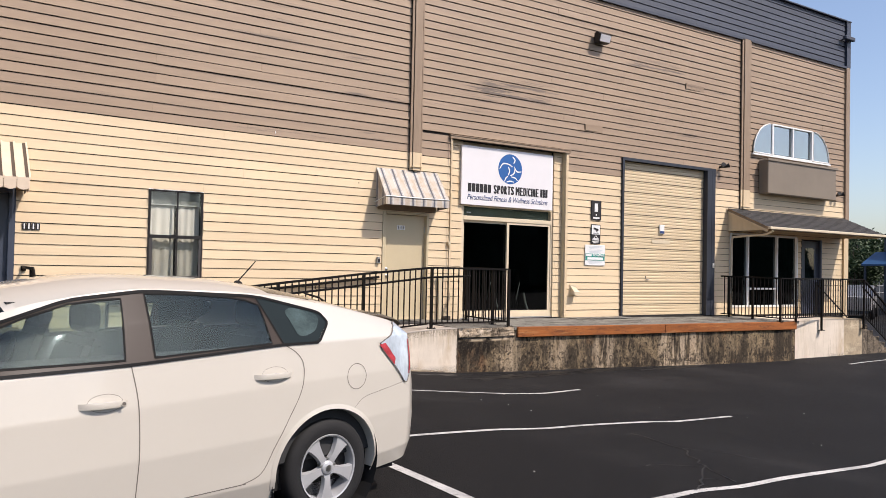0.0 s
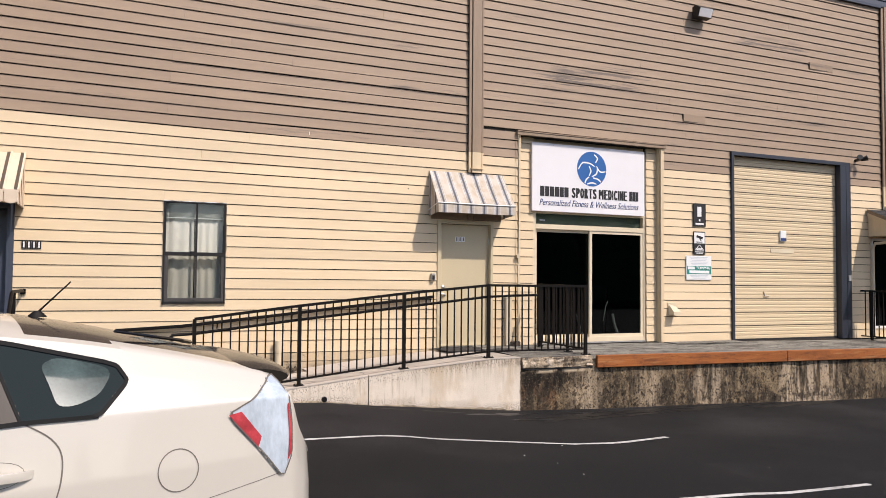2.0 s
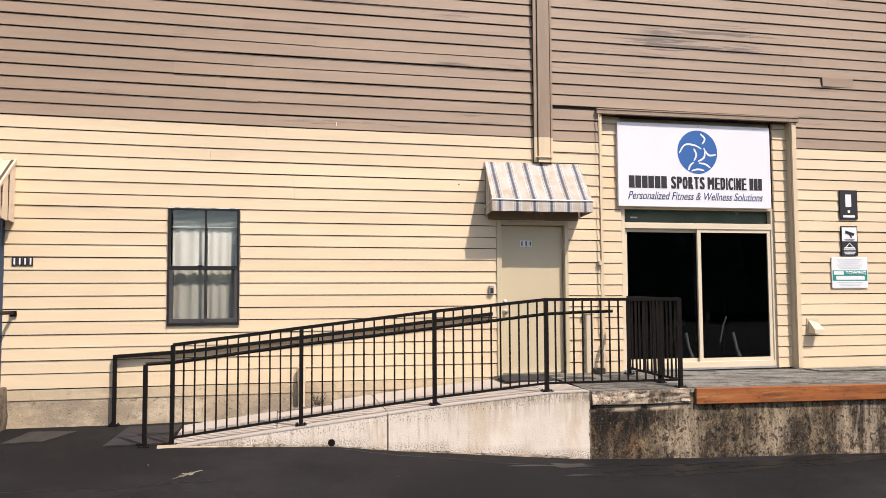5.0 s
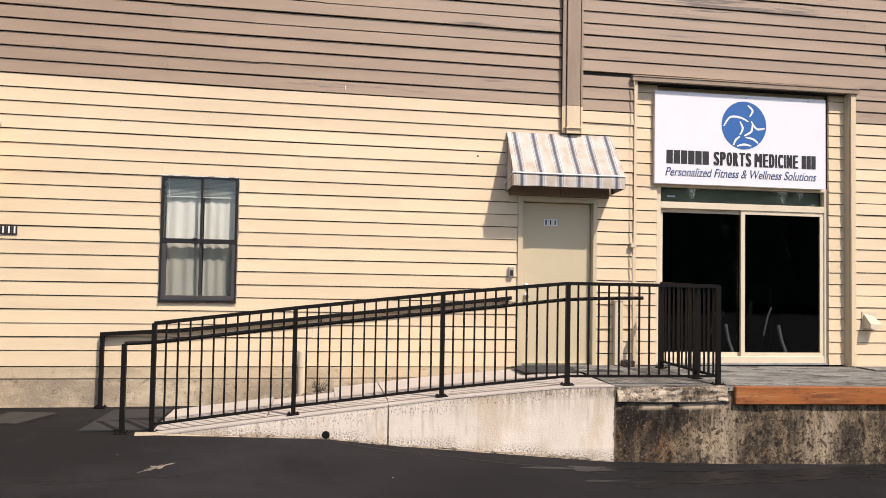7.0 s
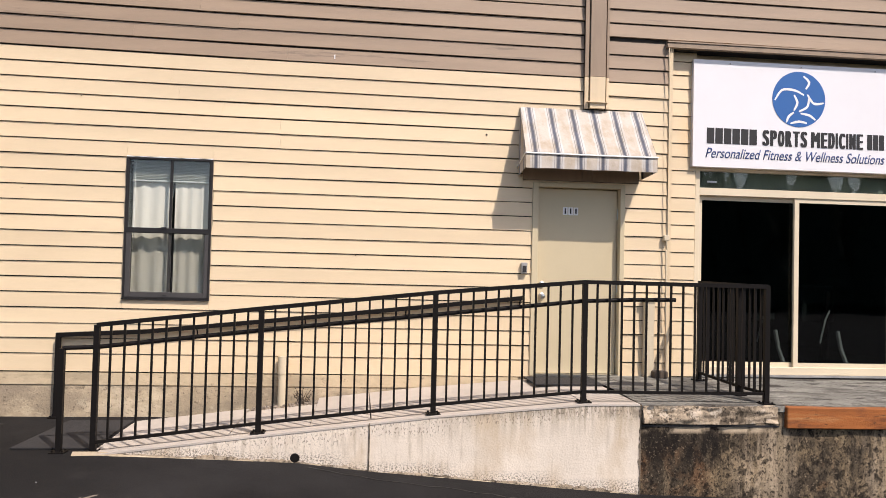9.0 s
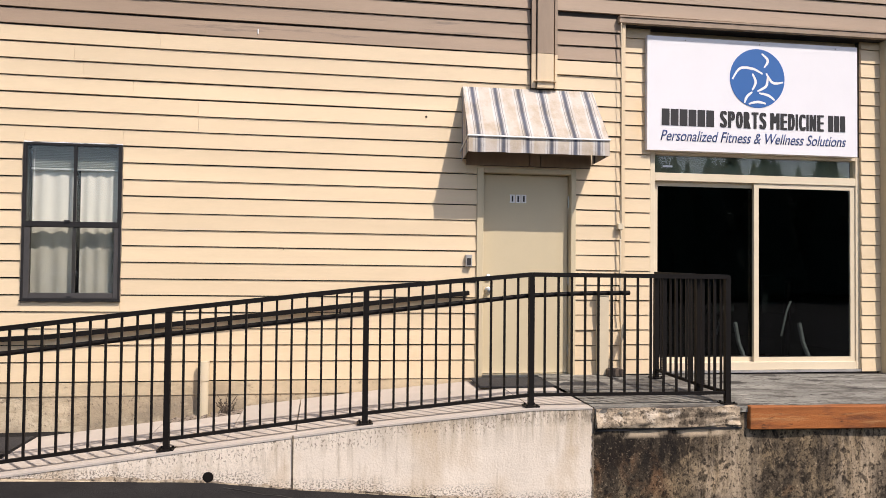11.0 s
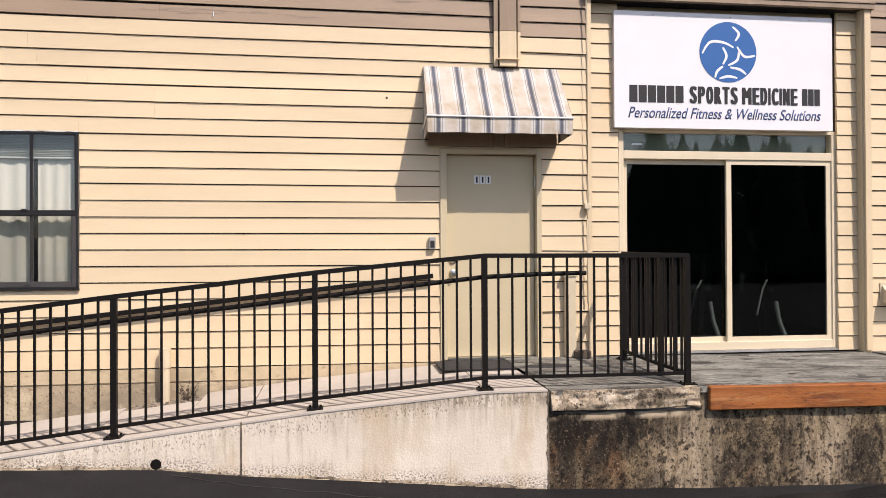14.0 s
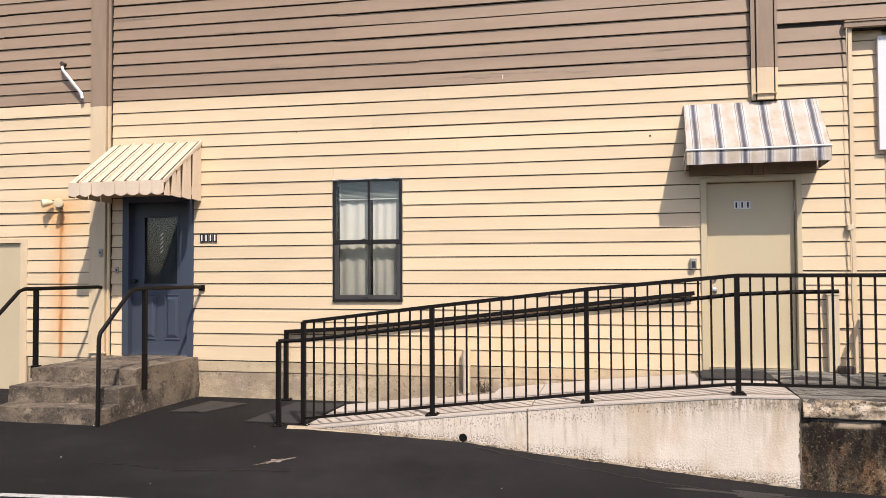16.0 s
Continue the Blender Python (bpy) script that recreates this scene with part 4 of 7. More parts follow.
def porch_glazing():
    w = thing("window_2", 18.9, 12.9, 0.95, label="wide three-pane shop window with pale frame under the porch", category="window", kind="structure")
    xs = [17.48, 18.22, 19.50, 20.43]
    for x in xs:
        part("window_frame", B(x - 0.03, x + 0.03, 12.84, 12.95, 0.95, 2.90), M_WHITEVINYL, w)
    for a, b in zip(xs, xs[1:]):
        for z in (0.95, 2.87):
            part("window_frame", B(a + 0.03, b - 0.03, 12.84, 12.95, z, z + 0.05), M_WHITEVINYL, w)
        p = part("pane", B(a + 0.03, b - 0.03, 12.90, 12.906, 1.0, 2.87), G_DARK, w)
        p.visible_shadow = False
    part("window_frame", B(18.25, 19.47, 12.85, 12.94, 1.42, 1.47), M_WHITEVINYL, w)
    d = thing("door_3", 21.14, 12.93, 0.74, label="dark navy panelled door under the porch", category="door", kind="structure")
    part("leaf", B(20.70, 21.58, 12.92, 12.96, 0.74, 2.82), M_BLUE, d)
    part("glazing", B(20.92, 21.36, 12.905, 12.919, 1.72, 2.62, 0.004), G_DARK, d)
    part("moulding", B(20.88, 21.40, 12.910, 12.919, 1.68, 1.72), M_BLUE, d)
    for a, b in ((20.64, 20.70), (21.58, 21.64)):
        part("door_frame", B(a, b, 12.84, 12.97, 0.74, 2.86), M_BLUE, d)
    part("door_handle", T([(20.78, 12.92, 1.72), (20.78, 12.86, 1.72), (20.78, 12.855, 1.70)], 0.02, 8), M_STEEL, d)
    # half-round window above
    a = thing("window_3", 20.15, 12.84, 5.1, label="half-round white-framed upper window with four panes", category="window", kind="structure")
    def quarter(cx, s):
        pts = [(cx, 5.13)] + [(cx + s * 0.80 * math.cos(k * math.pi / 20), 5.13 + 0.84 * math.sin(k * math.pi / 20)) for k in range(11)]
        bm = bmesh.new()
        prism(bm, pts, "y", 12.815, 12.822)
        g = part("pane", bm, G_FILM, a)
        bm = bmesh.new()
        prism(bm, pts, "y", 12.824, 12.83)
        part("backing", bm, M_ROOM, a)
        ring = [(cx + s * 0.80 * math.cos(k * math.pi / 20), 12.81, 5.13 + 0.84 * math.sin(k * math.pi / 20)) for k in range(11)]
        part("window_frame", T([(cx, 12.81, 5.13), *ring, (cx, 12.81, 5.13)], 0.019, 6), M_WHITEVINYL, a)
    quarter(19.15, -1)
    quarter(21.10, 1)
    for x in (19.2, 20.12, 21.05):
        part("window_frame", B(x - 0.024, x + 0.024, 12.80, 12.88, 5.13, 5.97), M_WHITEVINYL, a)
    for z in (5.10, 5.95):
        part("window_frame", B(19.2, 21.05, 12.805, 12.88, z, z + 0.04), M_WHITEVINYL, a)
    part("window_sill", B(18.3, 21.95, 12.78, 12.86, 5.06, 5.10), M_WHITEVINYL, a)
    for x0, x1 in ((19.235, 20.085), (20.155, 21.015)):
        part("pane", B(x0, x1, 12.86, 12.866, 5.16, 5.95), G_FILM, a)
    b = thing("blank_sign_box", 20.2, 12.85, 4.0, label="blank brown-painted sign box mounted on the wall", category="sign box")
    part("body", B(18.62, 21.85, 12.55, 12.84, 4.02, 4.93, 0.015), M_SIGNBOX, b)
    part("rim", B(18.58, 21.89, 12.52, 12.56, 4.90, 4.96), M_SIGNBOX, b)


porch_glazing()


# ---- steps and blue door ----
def concrete_steps():
    t = thing("concrete_steps", 0.4, 11.8, 0.3, label="rough old concrete steps with landing at the blue door", category="steps")
    g = 0.15
    for nm, x0, x1, y0, y1, zt in (("landing", -0.30, 1.03, 11.55, 12.86, 0.832), ("step", -0.30, 1.06, 11.20, 11.56, 0.665), ("step", -0.22, 1.08, 10.88, 11.21, 0.50)):
        bm = bmesh.new()
        box(bm, x0, x1, y0, y1, g, zt)
        bmesh.ops.subdivide_edges(bm, edges=list(bm.edges), cuts=9, use_grid_fill=True)
        for v in bm.verts:
            v.co += Vector((noise.noise(v.co * 5), noise.noise(v.co * 5 + Vector((9, 0, 0))), noise.noise(v.co * 5 + Vector((0, 9, 0))))) * 0.022
        part(nm, bm, M_STEP, t, smooth=60)
    t2 = thing("step_handrail", 1.08, 10.84, 0.3, label="black steel handrail beside the concrete steps", category="railing", group="step handrails")
    for x, top in ((1.08, True), (-0.32, False)):
        h = t2 if top else thing("step_handrail", x, 11.7, 0.3, label="black steel handrail beside the concrete steps", category="railing", group="step handrails")
        part("handrail", T([(x, 10.83, 0.32 if top else 1.22), (x, 10.84, 1.22 if top else 1.24), (x, 10.86, 1.28), (x, 11.36, 1.69), (x, 11.44, 1.715), (x, 12.72, 1.715), (x, 12.84, 1.70)], 0.022, 8), M_BLACK, h, smooth=True)
        part("post", B(x - 0.022, x + 0.022, 11.6, 11.644, 0.60 if top else 0.80, 1.70), M_BLACK, h)
        part("base_plate", B(x - 0.06, x + 0.06, 10.77, 10.89, 0.318, 0.33) if top else B(x - 0.03, x + 0.05, 11.58, 11.66, 0.70, 0.84), M_BLACK, h)
        part("wall_flange", B(x - 0.035, x + 0.035, 12.82, 12.85, 1.665, 1.735), M_BLACK, h)
        if not top:
            part("foot", B(x - 0.022, x + 0.022, 10.81, 10.854, 0.33, 1.24), M_BLACK, h)


concrete_steps()


def panel_door():
    d = thing("door_1", 0.45, 12.95, 0.83, label="slate-blue panelled door with a glazed upper half", category="door", kind="structure")
    bm = bmesh.new()
    xs, zs = [0.03, 0.20, 0.69, 0.87], [0.84, 1.62, 1.74, 2.62, 2.80]
    box(bm, 0.03, 0.20, 12.93, 12.97, 0.84, 2.80)
    box(bm, 0.69, 0.87, 12.93, 12.97, 0.84, 2.80)
    box(bm, 0.20, 0.69, 12.93, 12.97, 2.62, 2.80)
    box(bm, 0.20, 0.69, 12.93, 12.97, 0.84, 1.74)
    leaf = part("leaf", bm, M_BLUE, d)
    part("pane", B(0.20, 0.69, 12.946, 12.952, 1.74, 2.62), G_CLEAR, leaf, "dark leaded glass")
    for a, b, c, e in ((0.185, 0.705, 1.725, 1.75), (0.185, 0.705, 2.61, 2.635)):
        part("moulding", B(a, b, 12.918, 12.93, c, e, 0.004), M_BLUE, leaf)
    for a, b in ((0.185, 0.21), (0.68, 0.705)):
        part("moulding", B(a, b, 12.918, 12.93, 1.75, 2.61, 0.004), M_BLUE, leaf)
    for a, b in ((0.17, 0.385), (0.505, 0.72)):
        for c, e, f, g in ((a, b, 1.03, 1.055), (a, b, 1.595, 1.62), (a, a + 0.025, 1.055, 1.595), (b - 0.025, b, 1.055, 1.595)):
            part("moulding", B(c, e, 12.916, 12.932, f, g, 0.006), M_BLUE, leaf)
        bm = bmesh.new()
        q = [bm.verts.new(v) for v in ((a + 0.03, 12.9295, 1.06), (b - 0.03, 12.9295, 1.06), (b - 0.03, 12.9295, 1.59), (a + 0.03, 12.9295, 1.59), (a + 0.06, 12.912, 1.10), (b - 0.06, 12.912, 1.10), (b - 0.06, 12.912, 1.55), (a + 0.06, 12.912, 1.55))]
        for i in range(4):
            bm.faces.new((q[i], q[(i + 1) % 4], q[(i + 1) % 4 + 4], q[i + 4]))
        bm.faces.new(q[4:])
        part("panel", bm, M_BLUE, leaf)
    for k in range(5):
        z = 2.17 + 0.055 * k
        bm = bmesh.new()
        bar(bm, (0.425, 12.942, z - 0.02), (0.465, 12.942, z + 0.02), 0.006, 0.009)
        part("came", bm, M_STEEL, leaf)
    for a, b, c, e in ((0.225, 0.228, 1.77, 2.59), (0.662, 0.665, 1.77, 2.59), (0.228, 0.662, 1.77, 1.773), (0.228, 0.662, 2.587, 2.59)):
        part("came", B(a, b, 12.940, 12.944, c, e), M_DARKMETAL, leaf)
    for a, b, c, e in ((-0.06, 0.03, 0.83, 2.88), (0.87, 0.955, 0.83, 2.88), (0.03, 0.87, 2.80, 2.88)):
        part("door_frame", B(a, b, 12.84, 12.99, c, e), M_BLUE, d)
    bm = bmesh.new()
    lathe(bm, [(0.02, 0), (0.02, 0.03), (0.034, 0.045), (0.03, 0.07), (0.001, 0.075)], 12, Matrix.Translation((0.09, 12.93, 1.79)) @ Matrix.Rotation(radians(90), 4, "X"))
    part("door_handle", bm, M_DARKMETAL, leaf, smooth=True)
    part("threshold", B(-0.02, 0.92, 12.86, 12.99, 0.825, 0.842), M_STEEL, d)
    part("backing", B(0.0, 0.9, 13.10, 13.12, 0.83, 2.8), M_ROOM, d)


panel_door()


def metal_awning():
    t = thing("metal_awning", 0.42, 12.85, 3.0, label="cream ribbed metal awning with scalloped front over the blue door", category="awning")
    x0, x1, n = -0.22, 1.06, 8
    w = (x1 - x0) / n
    for k in range(n):
        a, b = x0 + w * k, x0 + w * (k + 1)
        bm = bmesh.new()
        prism(bm, [(12.845, 3.555), (12.845, 3.535), (12.02, 2.955), (12.02, 2.975)], "x", a + 0.012, b - 0.012)
        prism(bm, [(12.845, 3.575), (12.845, 3.53), (12.01, 2.945), (12.01, 2.99)], "x", b - 0.012, b + 0.012)
        part("roof_rib", bm, M_AWNMETAL, t)
        # brown strip beside the rib stands in for the shadow of the overlap
        bm = bmesh.new()
        prism(bm, [(12.845, 3.562), (12.845, 3.54), (12.015, 2.955), (12.015, 2.982)], "x", b - 0.052, b - 0.0125)
        part("rib_joint", bm, M_RIBSHADE, t)
        bm = bmesh.new()
        pts = [(a + 0.004, 2.975)] + [(a + 0.004 + (w - 0.008) * q / 6, 2.83 - 0.028 * math.sin(q / 6 * math.pi)) for q in range(7)] + [(b - 0.004, 2.975)]
        prism(bm, pts, "y", 12.006 - 0.006 * (k % 2), 12.018)
        part("valance", bm, M_AWNMETAL, t)
    for x in (x0, x1):
        for k in range(7):
            ya, yb = 12.02 + 0.118 * k, 12.02 + 0.118 * (k + 1) - 0.012
            za, zb = 2.97 + (ya - 12.02) * 0.70, 2.97 + (yb - 12.02) * 0.70
            bm = bmesh.new()
            off = 0.012 * (k % 2)
            gap = 0.045 - 0.005 * k
            prism(bm, [(ya, 2.80 + 0.008 * (k % 2)), (yb + 0.008, 2.80), (yb + 0.008 - gap * 0.3, zb - 0.01), (ya + gap, za - 0.008 + gap * 0.7)], "x", x - 0.006 + off, x + off)
            part("side_slat", bm, M_AWNMETAL, t)


metal_awning()


def canvas_awning():
    t = thing("canvas_awning", 7.62, 12.85, 3.3, label="faded striped canvas awning over the beige door", category="awning")
    bm = bmesh.new()
    n = 24
    def sag(f, u):
        return -0.018 * math.sin(math.pi * f) * math.sin(math.pi * u) + 0.004 * noise.noise((f * 6, u * 6, 1))
    top = []
    for i in range(n + 1):
        f = i / n
        col = []
        for j in range(9):
            u = j / 8
            x = (6.94 + f * 1.365) * (1 - u) + (6.93 + f * 1.405) * u
            col.append(bm.verts.new((x, 12.845 - 0.42 * u, 3.715 - 0.565 * u + sag(f, u))))
        for q, (dz, dy) in enumerate(((0.07, 0.004), (0.155 + 0.006 * noise.noise((f * 7, 0, 0)), 0.010 * noise.noise((f * 11, 4, 0))))):
            col.append(bm.verts.new((6.93 + f * 1.405, 12.425 - 0.004 + dy, 3.15 - dz)))
        top.append(col)
    for p, q in zip(top, top[1:]):
        for j in range(len(p) - 1):
            bm.faces.new((p[j], q[j], q[j + 1], p[j + 1]))
    part("canvas", bm, M_CANVAS, t, smooth=50)
    for x, x2 in ((6.938, 6.928), (8.306, 8.337)):
        bm = bmesh.new()
        vs = [bm.verts.new(q) for q in ((x, 12.845, 3.715), (x2, 12.425, 3.15), (x2, 12.425, 3.0), (x, 12.845, 2.96))]
        bm.faces.new(vs)
        bmesh.ops.subdivide_edges(bm, edges=list(bm.edges), cuts=4, use_grid_fill=True)
        part("side_panel", bm, M_CANVAS_SIDE, t)
    part("piping", T([(6.92, 12.42, 3.15), (7.6, 12.415, 3.146), (8.34, 12.42, 3.15)], 0.009, 8), M_WHITEVINYL, t)
    part("piping", T([(6.925, 12.845, 3.06), (6.922, 12.425, 3.15)], 0.007, 6), M_WHITEVINYL, t)
    part("wire_frame", T([(6.95, 12.84, 3.70), (6.95, 12.44, 3.145), (8.32, 12.44, 3.145), (8.30, 12.84, 3.70)], 0.012, 6), M_GALV, t)


canvas_awning()


# ---- the beige door ----
def number_plate_bars(t, xs, z, h, w, y, dark=False):
    for x in xs:
        part("number_plate", B(x - w / 2, x + w / 2, y - 0.004, y, z - h / 2, z + h / 2), M_INK if dark else M_WHITEVINYL, t)
        part("number_bar", B(x - w * 0.16, x + w * 0.16, y - 0.0065, y - 0.0042, z - h * 0.36, z + h * 0.36), M_WHITEVINYL if dark else M_INK, t)


def beige_door():
    d = thing("door_2", 7.625, 12.95, 0.81, label="flat beige metal door closed beneath the striped awning", category="door", kind="structure")
    leaf = part("leaf", B(7.175, 8.075, 12.925, 12.965, 0.82, 2.845, 0.004), M_DOOR, d)
    for a, b, c, e in ((7.10, 7.168, 0.80, 2.90), (8.082, 8.135, 0.80, 2.90), (7.168, 8.082, 2.852, 2.90)):
        part("door_frame", B(a, b, 12.835, 12.97, c, e, 0.004), M_DOOR, d)
    part("threshold", B(7.168, 8.082, 12.84, 12.97, 0.79, 0.818), M_STEEL, d)
    number_plate_bars(leaf, (7.485, 7.545, 7.605), 2.60, 0.085, 0.052, 12.924)
    for z, r in ((1.79, 0.034), (1.66, 0.036)):
        bm = bmesh.new()
        lathe(bm, [(r, 0), (r, 0.012), (r * 0.55, 0.02), (r * 0.55, 0.04), (r * 0.8, 0.05), (r * 0.7, 0.075), (0.001, 0.08)] if z < 1.7 else [(r, 0), (r, 0.014), (r * 0.7, 0.022), (0.001, 0.024)], 14, Matrix.Translation((7.235, 12.925, z)) @ Matrix.Rotation(radians(90), 4, "X"))
        part("door_handle" if z < 1.7 else "deadbolt", bm, M_STEEL, leaf, smooth=True)
    for z in (1.05, 1.78, 2.58):
        part("hinge", T([(8.082, 12.92, z - 0.06), (8.082, 12.92, z + 0.06)], 0.01, 8), M_STEEL, leaf)
    part("backing", B(7.16, 8.09, 12.97, 13.15, 0.80, 2.85), M_ROOM, d)
    k = thing("keypad", 7.02, 12.845, 1.95, label="small grey keypad with cover on the siding", category="keypad")
    part("body", B(6.985, 7.05, 12.805, 12.852, 1.90, 2.02, 0.005), M_GALV, k)
    part("cover", B(6.997, 7.038, 12.80, 12.806, 1.915, 1.985), M_INK, k)
    m = thing("door_mat", 7.6, 12.5, 0.79, label="black rubber door mat on the ramp landing", category="mat")
    bm = bmesh.new()
    box(bm, 7.03, 8.25, 12.22, 12.80, 0.786, 0.798)
    part("rubber", bm, M_RUBBER, m)
    number = thing("house_number", 1.16, 12.84, 2.33, label="row of small dark number plates on cream siding", category="number sign")
    number_plate_bars(number, (1.075, 1.135, 1.195, 1.255), 2.33, 0.11, 0.055, 12.842, dark=True)


beige_door()


# ---- sash window ----
def sash_window():
    w = thing("window_1", 3.265, 12.85, 1.547, label="bronze double-hung window with blind and white curtains inside", category="window", kind="structure")
    x0, x1, z0, z1 = 2.83, 3.70, 1.547, 3.008
    for a, b, c, d in ((x0, x0 + 0.022, z0, z1), (x1 - 0.022, x1, z0, z1), (x0 + 0.022, x1 - 0.022, z0, z0 + 0.015), (x0 + 0.022, x1 - 0.022, z1 - 0.024, z1)):
        part("window_frame", B(a, b, 12.836, 12.93, c, d, 0.003), M_DARKMETAL, w)
    zm = 2.25
    # upper sash, set back in thin rails; lower sash, broader and paler
    for a, b, c, d in ((x0 + 0.022, x0 + 0.034, zm, z1 - 0.024), (x1 - 0.034, x1 - 0.022, zm, z1 - 0.024)):
        part("sash_stile", B(a, b, 12.84, 12.88, c, d), M_DARKMETAL, w)
    part("meeting_rail", B(x0 + 0.022, x1 - 0.022, 12.832, 12.90, zm - 0.026, zm + 0.028, 0.004), M_DARKMETAL, w)
    part("mullion", B(3.272, 3.298, 12.842, 12.862, zm + 0.028, z1 - 0.024), M_DARKMETAL, w)
    for a, b, c, d in ((x0 + 0.022, x0 + 0.072, z0 + 0.015, zm - 0.026), (x1 - 0.062, x1 - 0.022, z0 + 0.015, zm - 0.026), (x0 + 0.072, x1 - 0.062, z0 + 0.015, z0 + 0.068)):
        part("sash_stile", B(a, b, 12.836, 12.88, c, d, 0.003), M_SASH, w)
    part("mullion", B(3.270, 3.300, 12.8485, 12.862, z0 + 0.068, zm - 0.026), M_SASH, w)
    part("latch", B(3.235, 3.275, 12.826, 12.836, z0 + 0.034, z0 + 0.042), M_INK, w)
    part("latch", B(3.20, 3.25, 12.82, 12.832, zm + 0.02, zm + 0.04, 0.004), M_INK, w)
    part("window_sill", B(x0 - 0.005, x1 + 0.005, 12.822, 12.93, z0 - 0.012, z0), M_DARKMETAL, w)
    for a, b, c, d in ((x0 + 0.034, 3.268, zm + 0.028, z1 - 0.024), (3.302, x1 - 0.034, zm + 0.028, z1 - 0.024), (x0 + 0.072, 3.268, z0 + 0.068, zm - 0.026), (3.302, x1 - 0.062, z0 + 0.068, zm - 0.026)):
        p = part("pane", B(a, b, 12.852, 12.856, c, d), G_CLEAR, w)
        p.visible_shadow = False
    part("insect_screen", B(x0 + 0.072, x1 - 0.062, 12.846, 12.847, z0 + 0.068, zm - 0.026), M_SCREEN, w, "grey insect screen over the lower half")
    # torn bead of pale sealant round the frame
    for along, fixed in (("x", z1 + 0.004), ("x", z0 - 0.016), ("z", x0 - 0.005), ("z", x1 + 0.005)):
        bm = bmesh.new()
        a, b = (x0, x1) if along == "x" else (z0, z1)
        prev = None
        for k in range(61):
            q = a + (b - a) * k / 60
            h = max(0.0008, 0.004 + 0.010 * noise.noise((q * 9, fixed * 5, 2)))
            ring = [bm.verts.new((q, 12.846, fixed + e * h) if along == "x" else (fixed + e * h, 12.846, q)) for e in (-1, 1)]
            if prev:
                bm.faces.new((prev[0], prev[1], ring[1], ring[0]))
            prev = ring
        part("sealant", bm, M_WHITEVINYL if along == "x" and fixed > 2 else M_SEALANT, w)
    blind = thing("window_blind", 3.265, 12.94, 2.78, label="raised pale slatted blind at the top of the window", category="blind")
    for k in range(13):
        z = 2.985 - 0.0155 * k
        bm = bmesh.new()
        prism(bm, [(12.930, z), (12.952, z - 0.009), (12.952, z - 0.012), (12.930, z - 0.003)], "x", 2.875, 3.665)
        part("slat", bm, M_BLIND, blind)
    part("bottom_rail", B(2.87, 3.67, 12.928, 12.954, 2.765, 2.782, 0.003), M_BLIND, blind)
    part("cord", T([(2.90, 12.925, 2.97), (2.90, 12.925, 2.1)], 0.003, 5), M_WHITEVINYL, blind)
    def cloth(name, a, b, c, d, y, folds, amp, material, label):
        bm = bmesh.new()
        cols = []
        for i in range(61):
            f = i / 60
            col = []
            for j in range(9):
                g = j / 8
                yy = y + amp * math.sin(f * folds * 2 * math.pi + 0.6 * math.sin(g * 2)) * (0.5 + 0.5 * g)
                col.append(bm.verts.new((a + (b - a) * f, yy, d + (c - d) * g - (0.03 * abs(math.sin(f * folds * math.pi)) if j == 8 else 0))))
            cols.append(col)
        for p, q in zip(cols, cols[1:]):
            for j in range(8):
                bm.faces.new((p[j], q[j], q[j + 1], p[j + 1]))
        tagged(part(name, bm, material, smooth=True), label, "curtain")
    cloth("curtain", 2.87, 3.262, 1.45, 2.96, 12.965, 2.5, 0.012, M_CURTAIN, "white gathered curtain hanging behind the window")
    cloth("curtain", 3.30, 3.67, 1.45, 2.96, 12.965, 3.5, 0.010, M_CURTAIN, "white gathered curtain hanging behind the window")
    tagged(part("curtain_rod", T([(2.84, 13.0, 2.96), (3.69, 13.0, 2.96)], 0.01, 8), M_STEEL), "thin curtain rod behind the window", "rod")


sash_window()


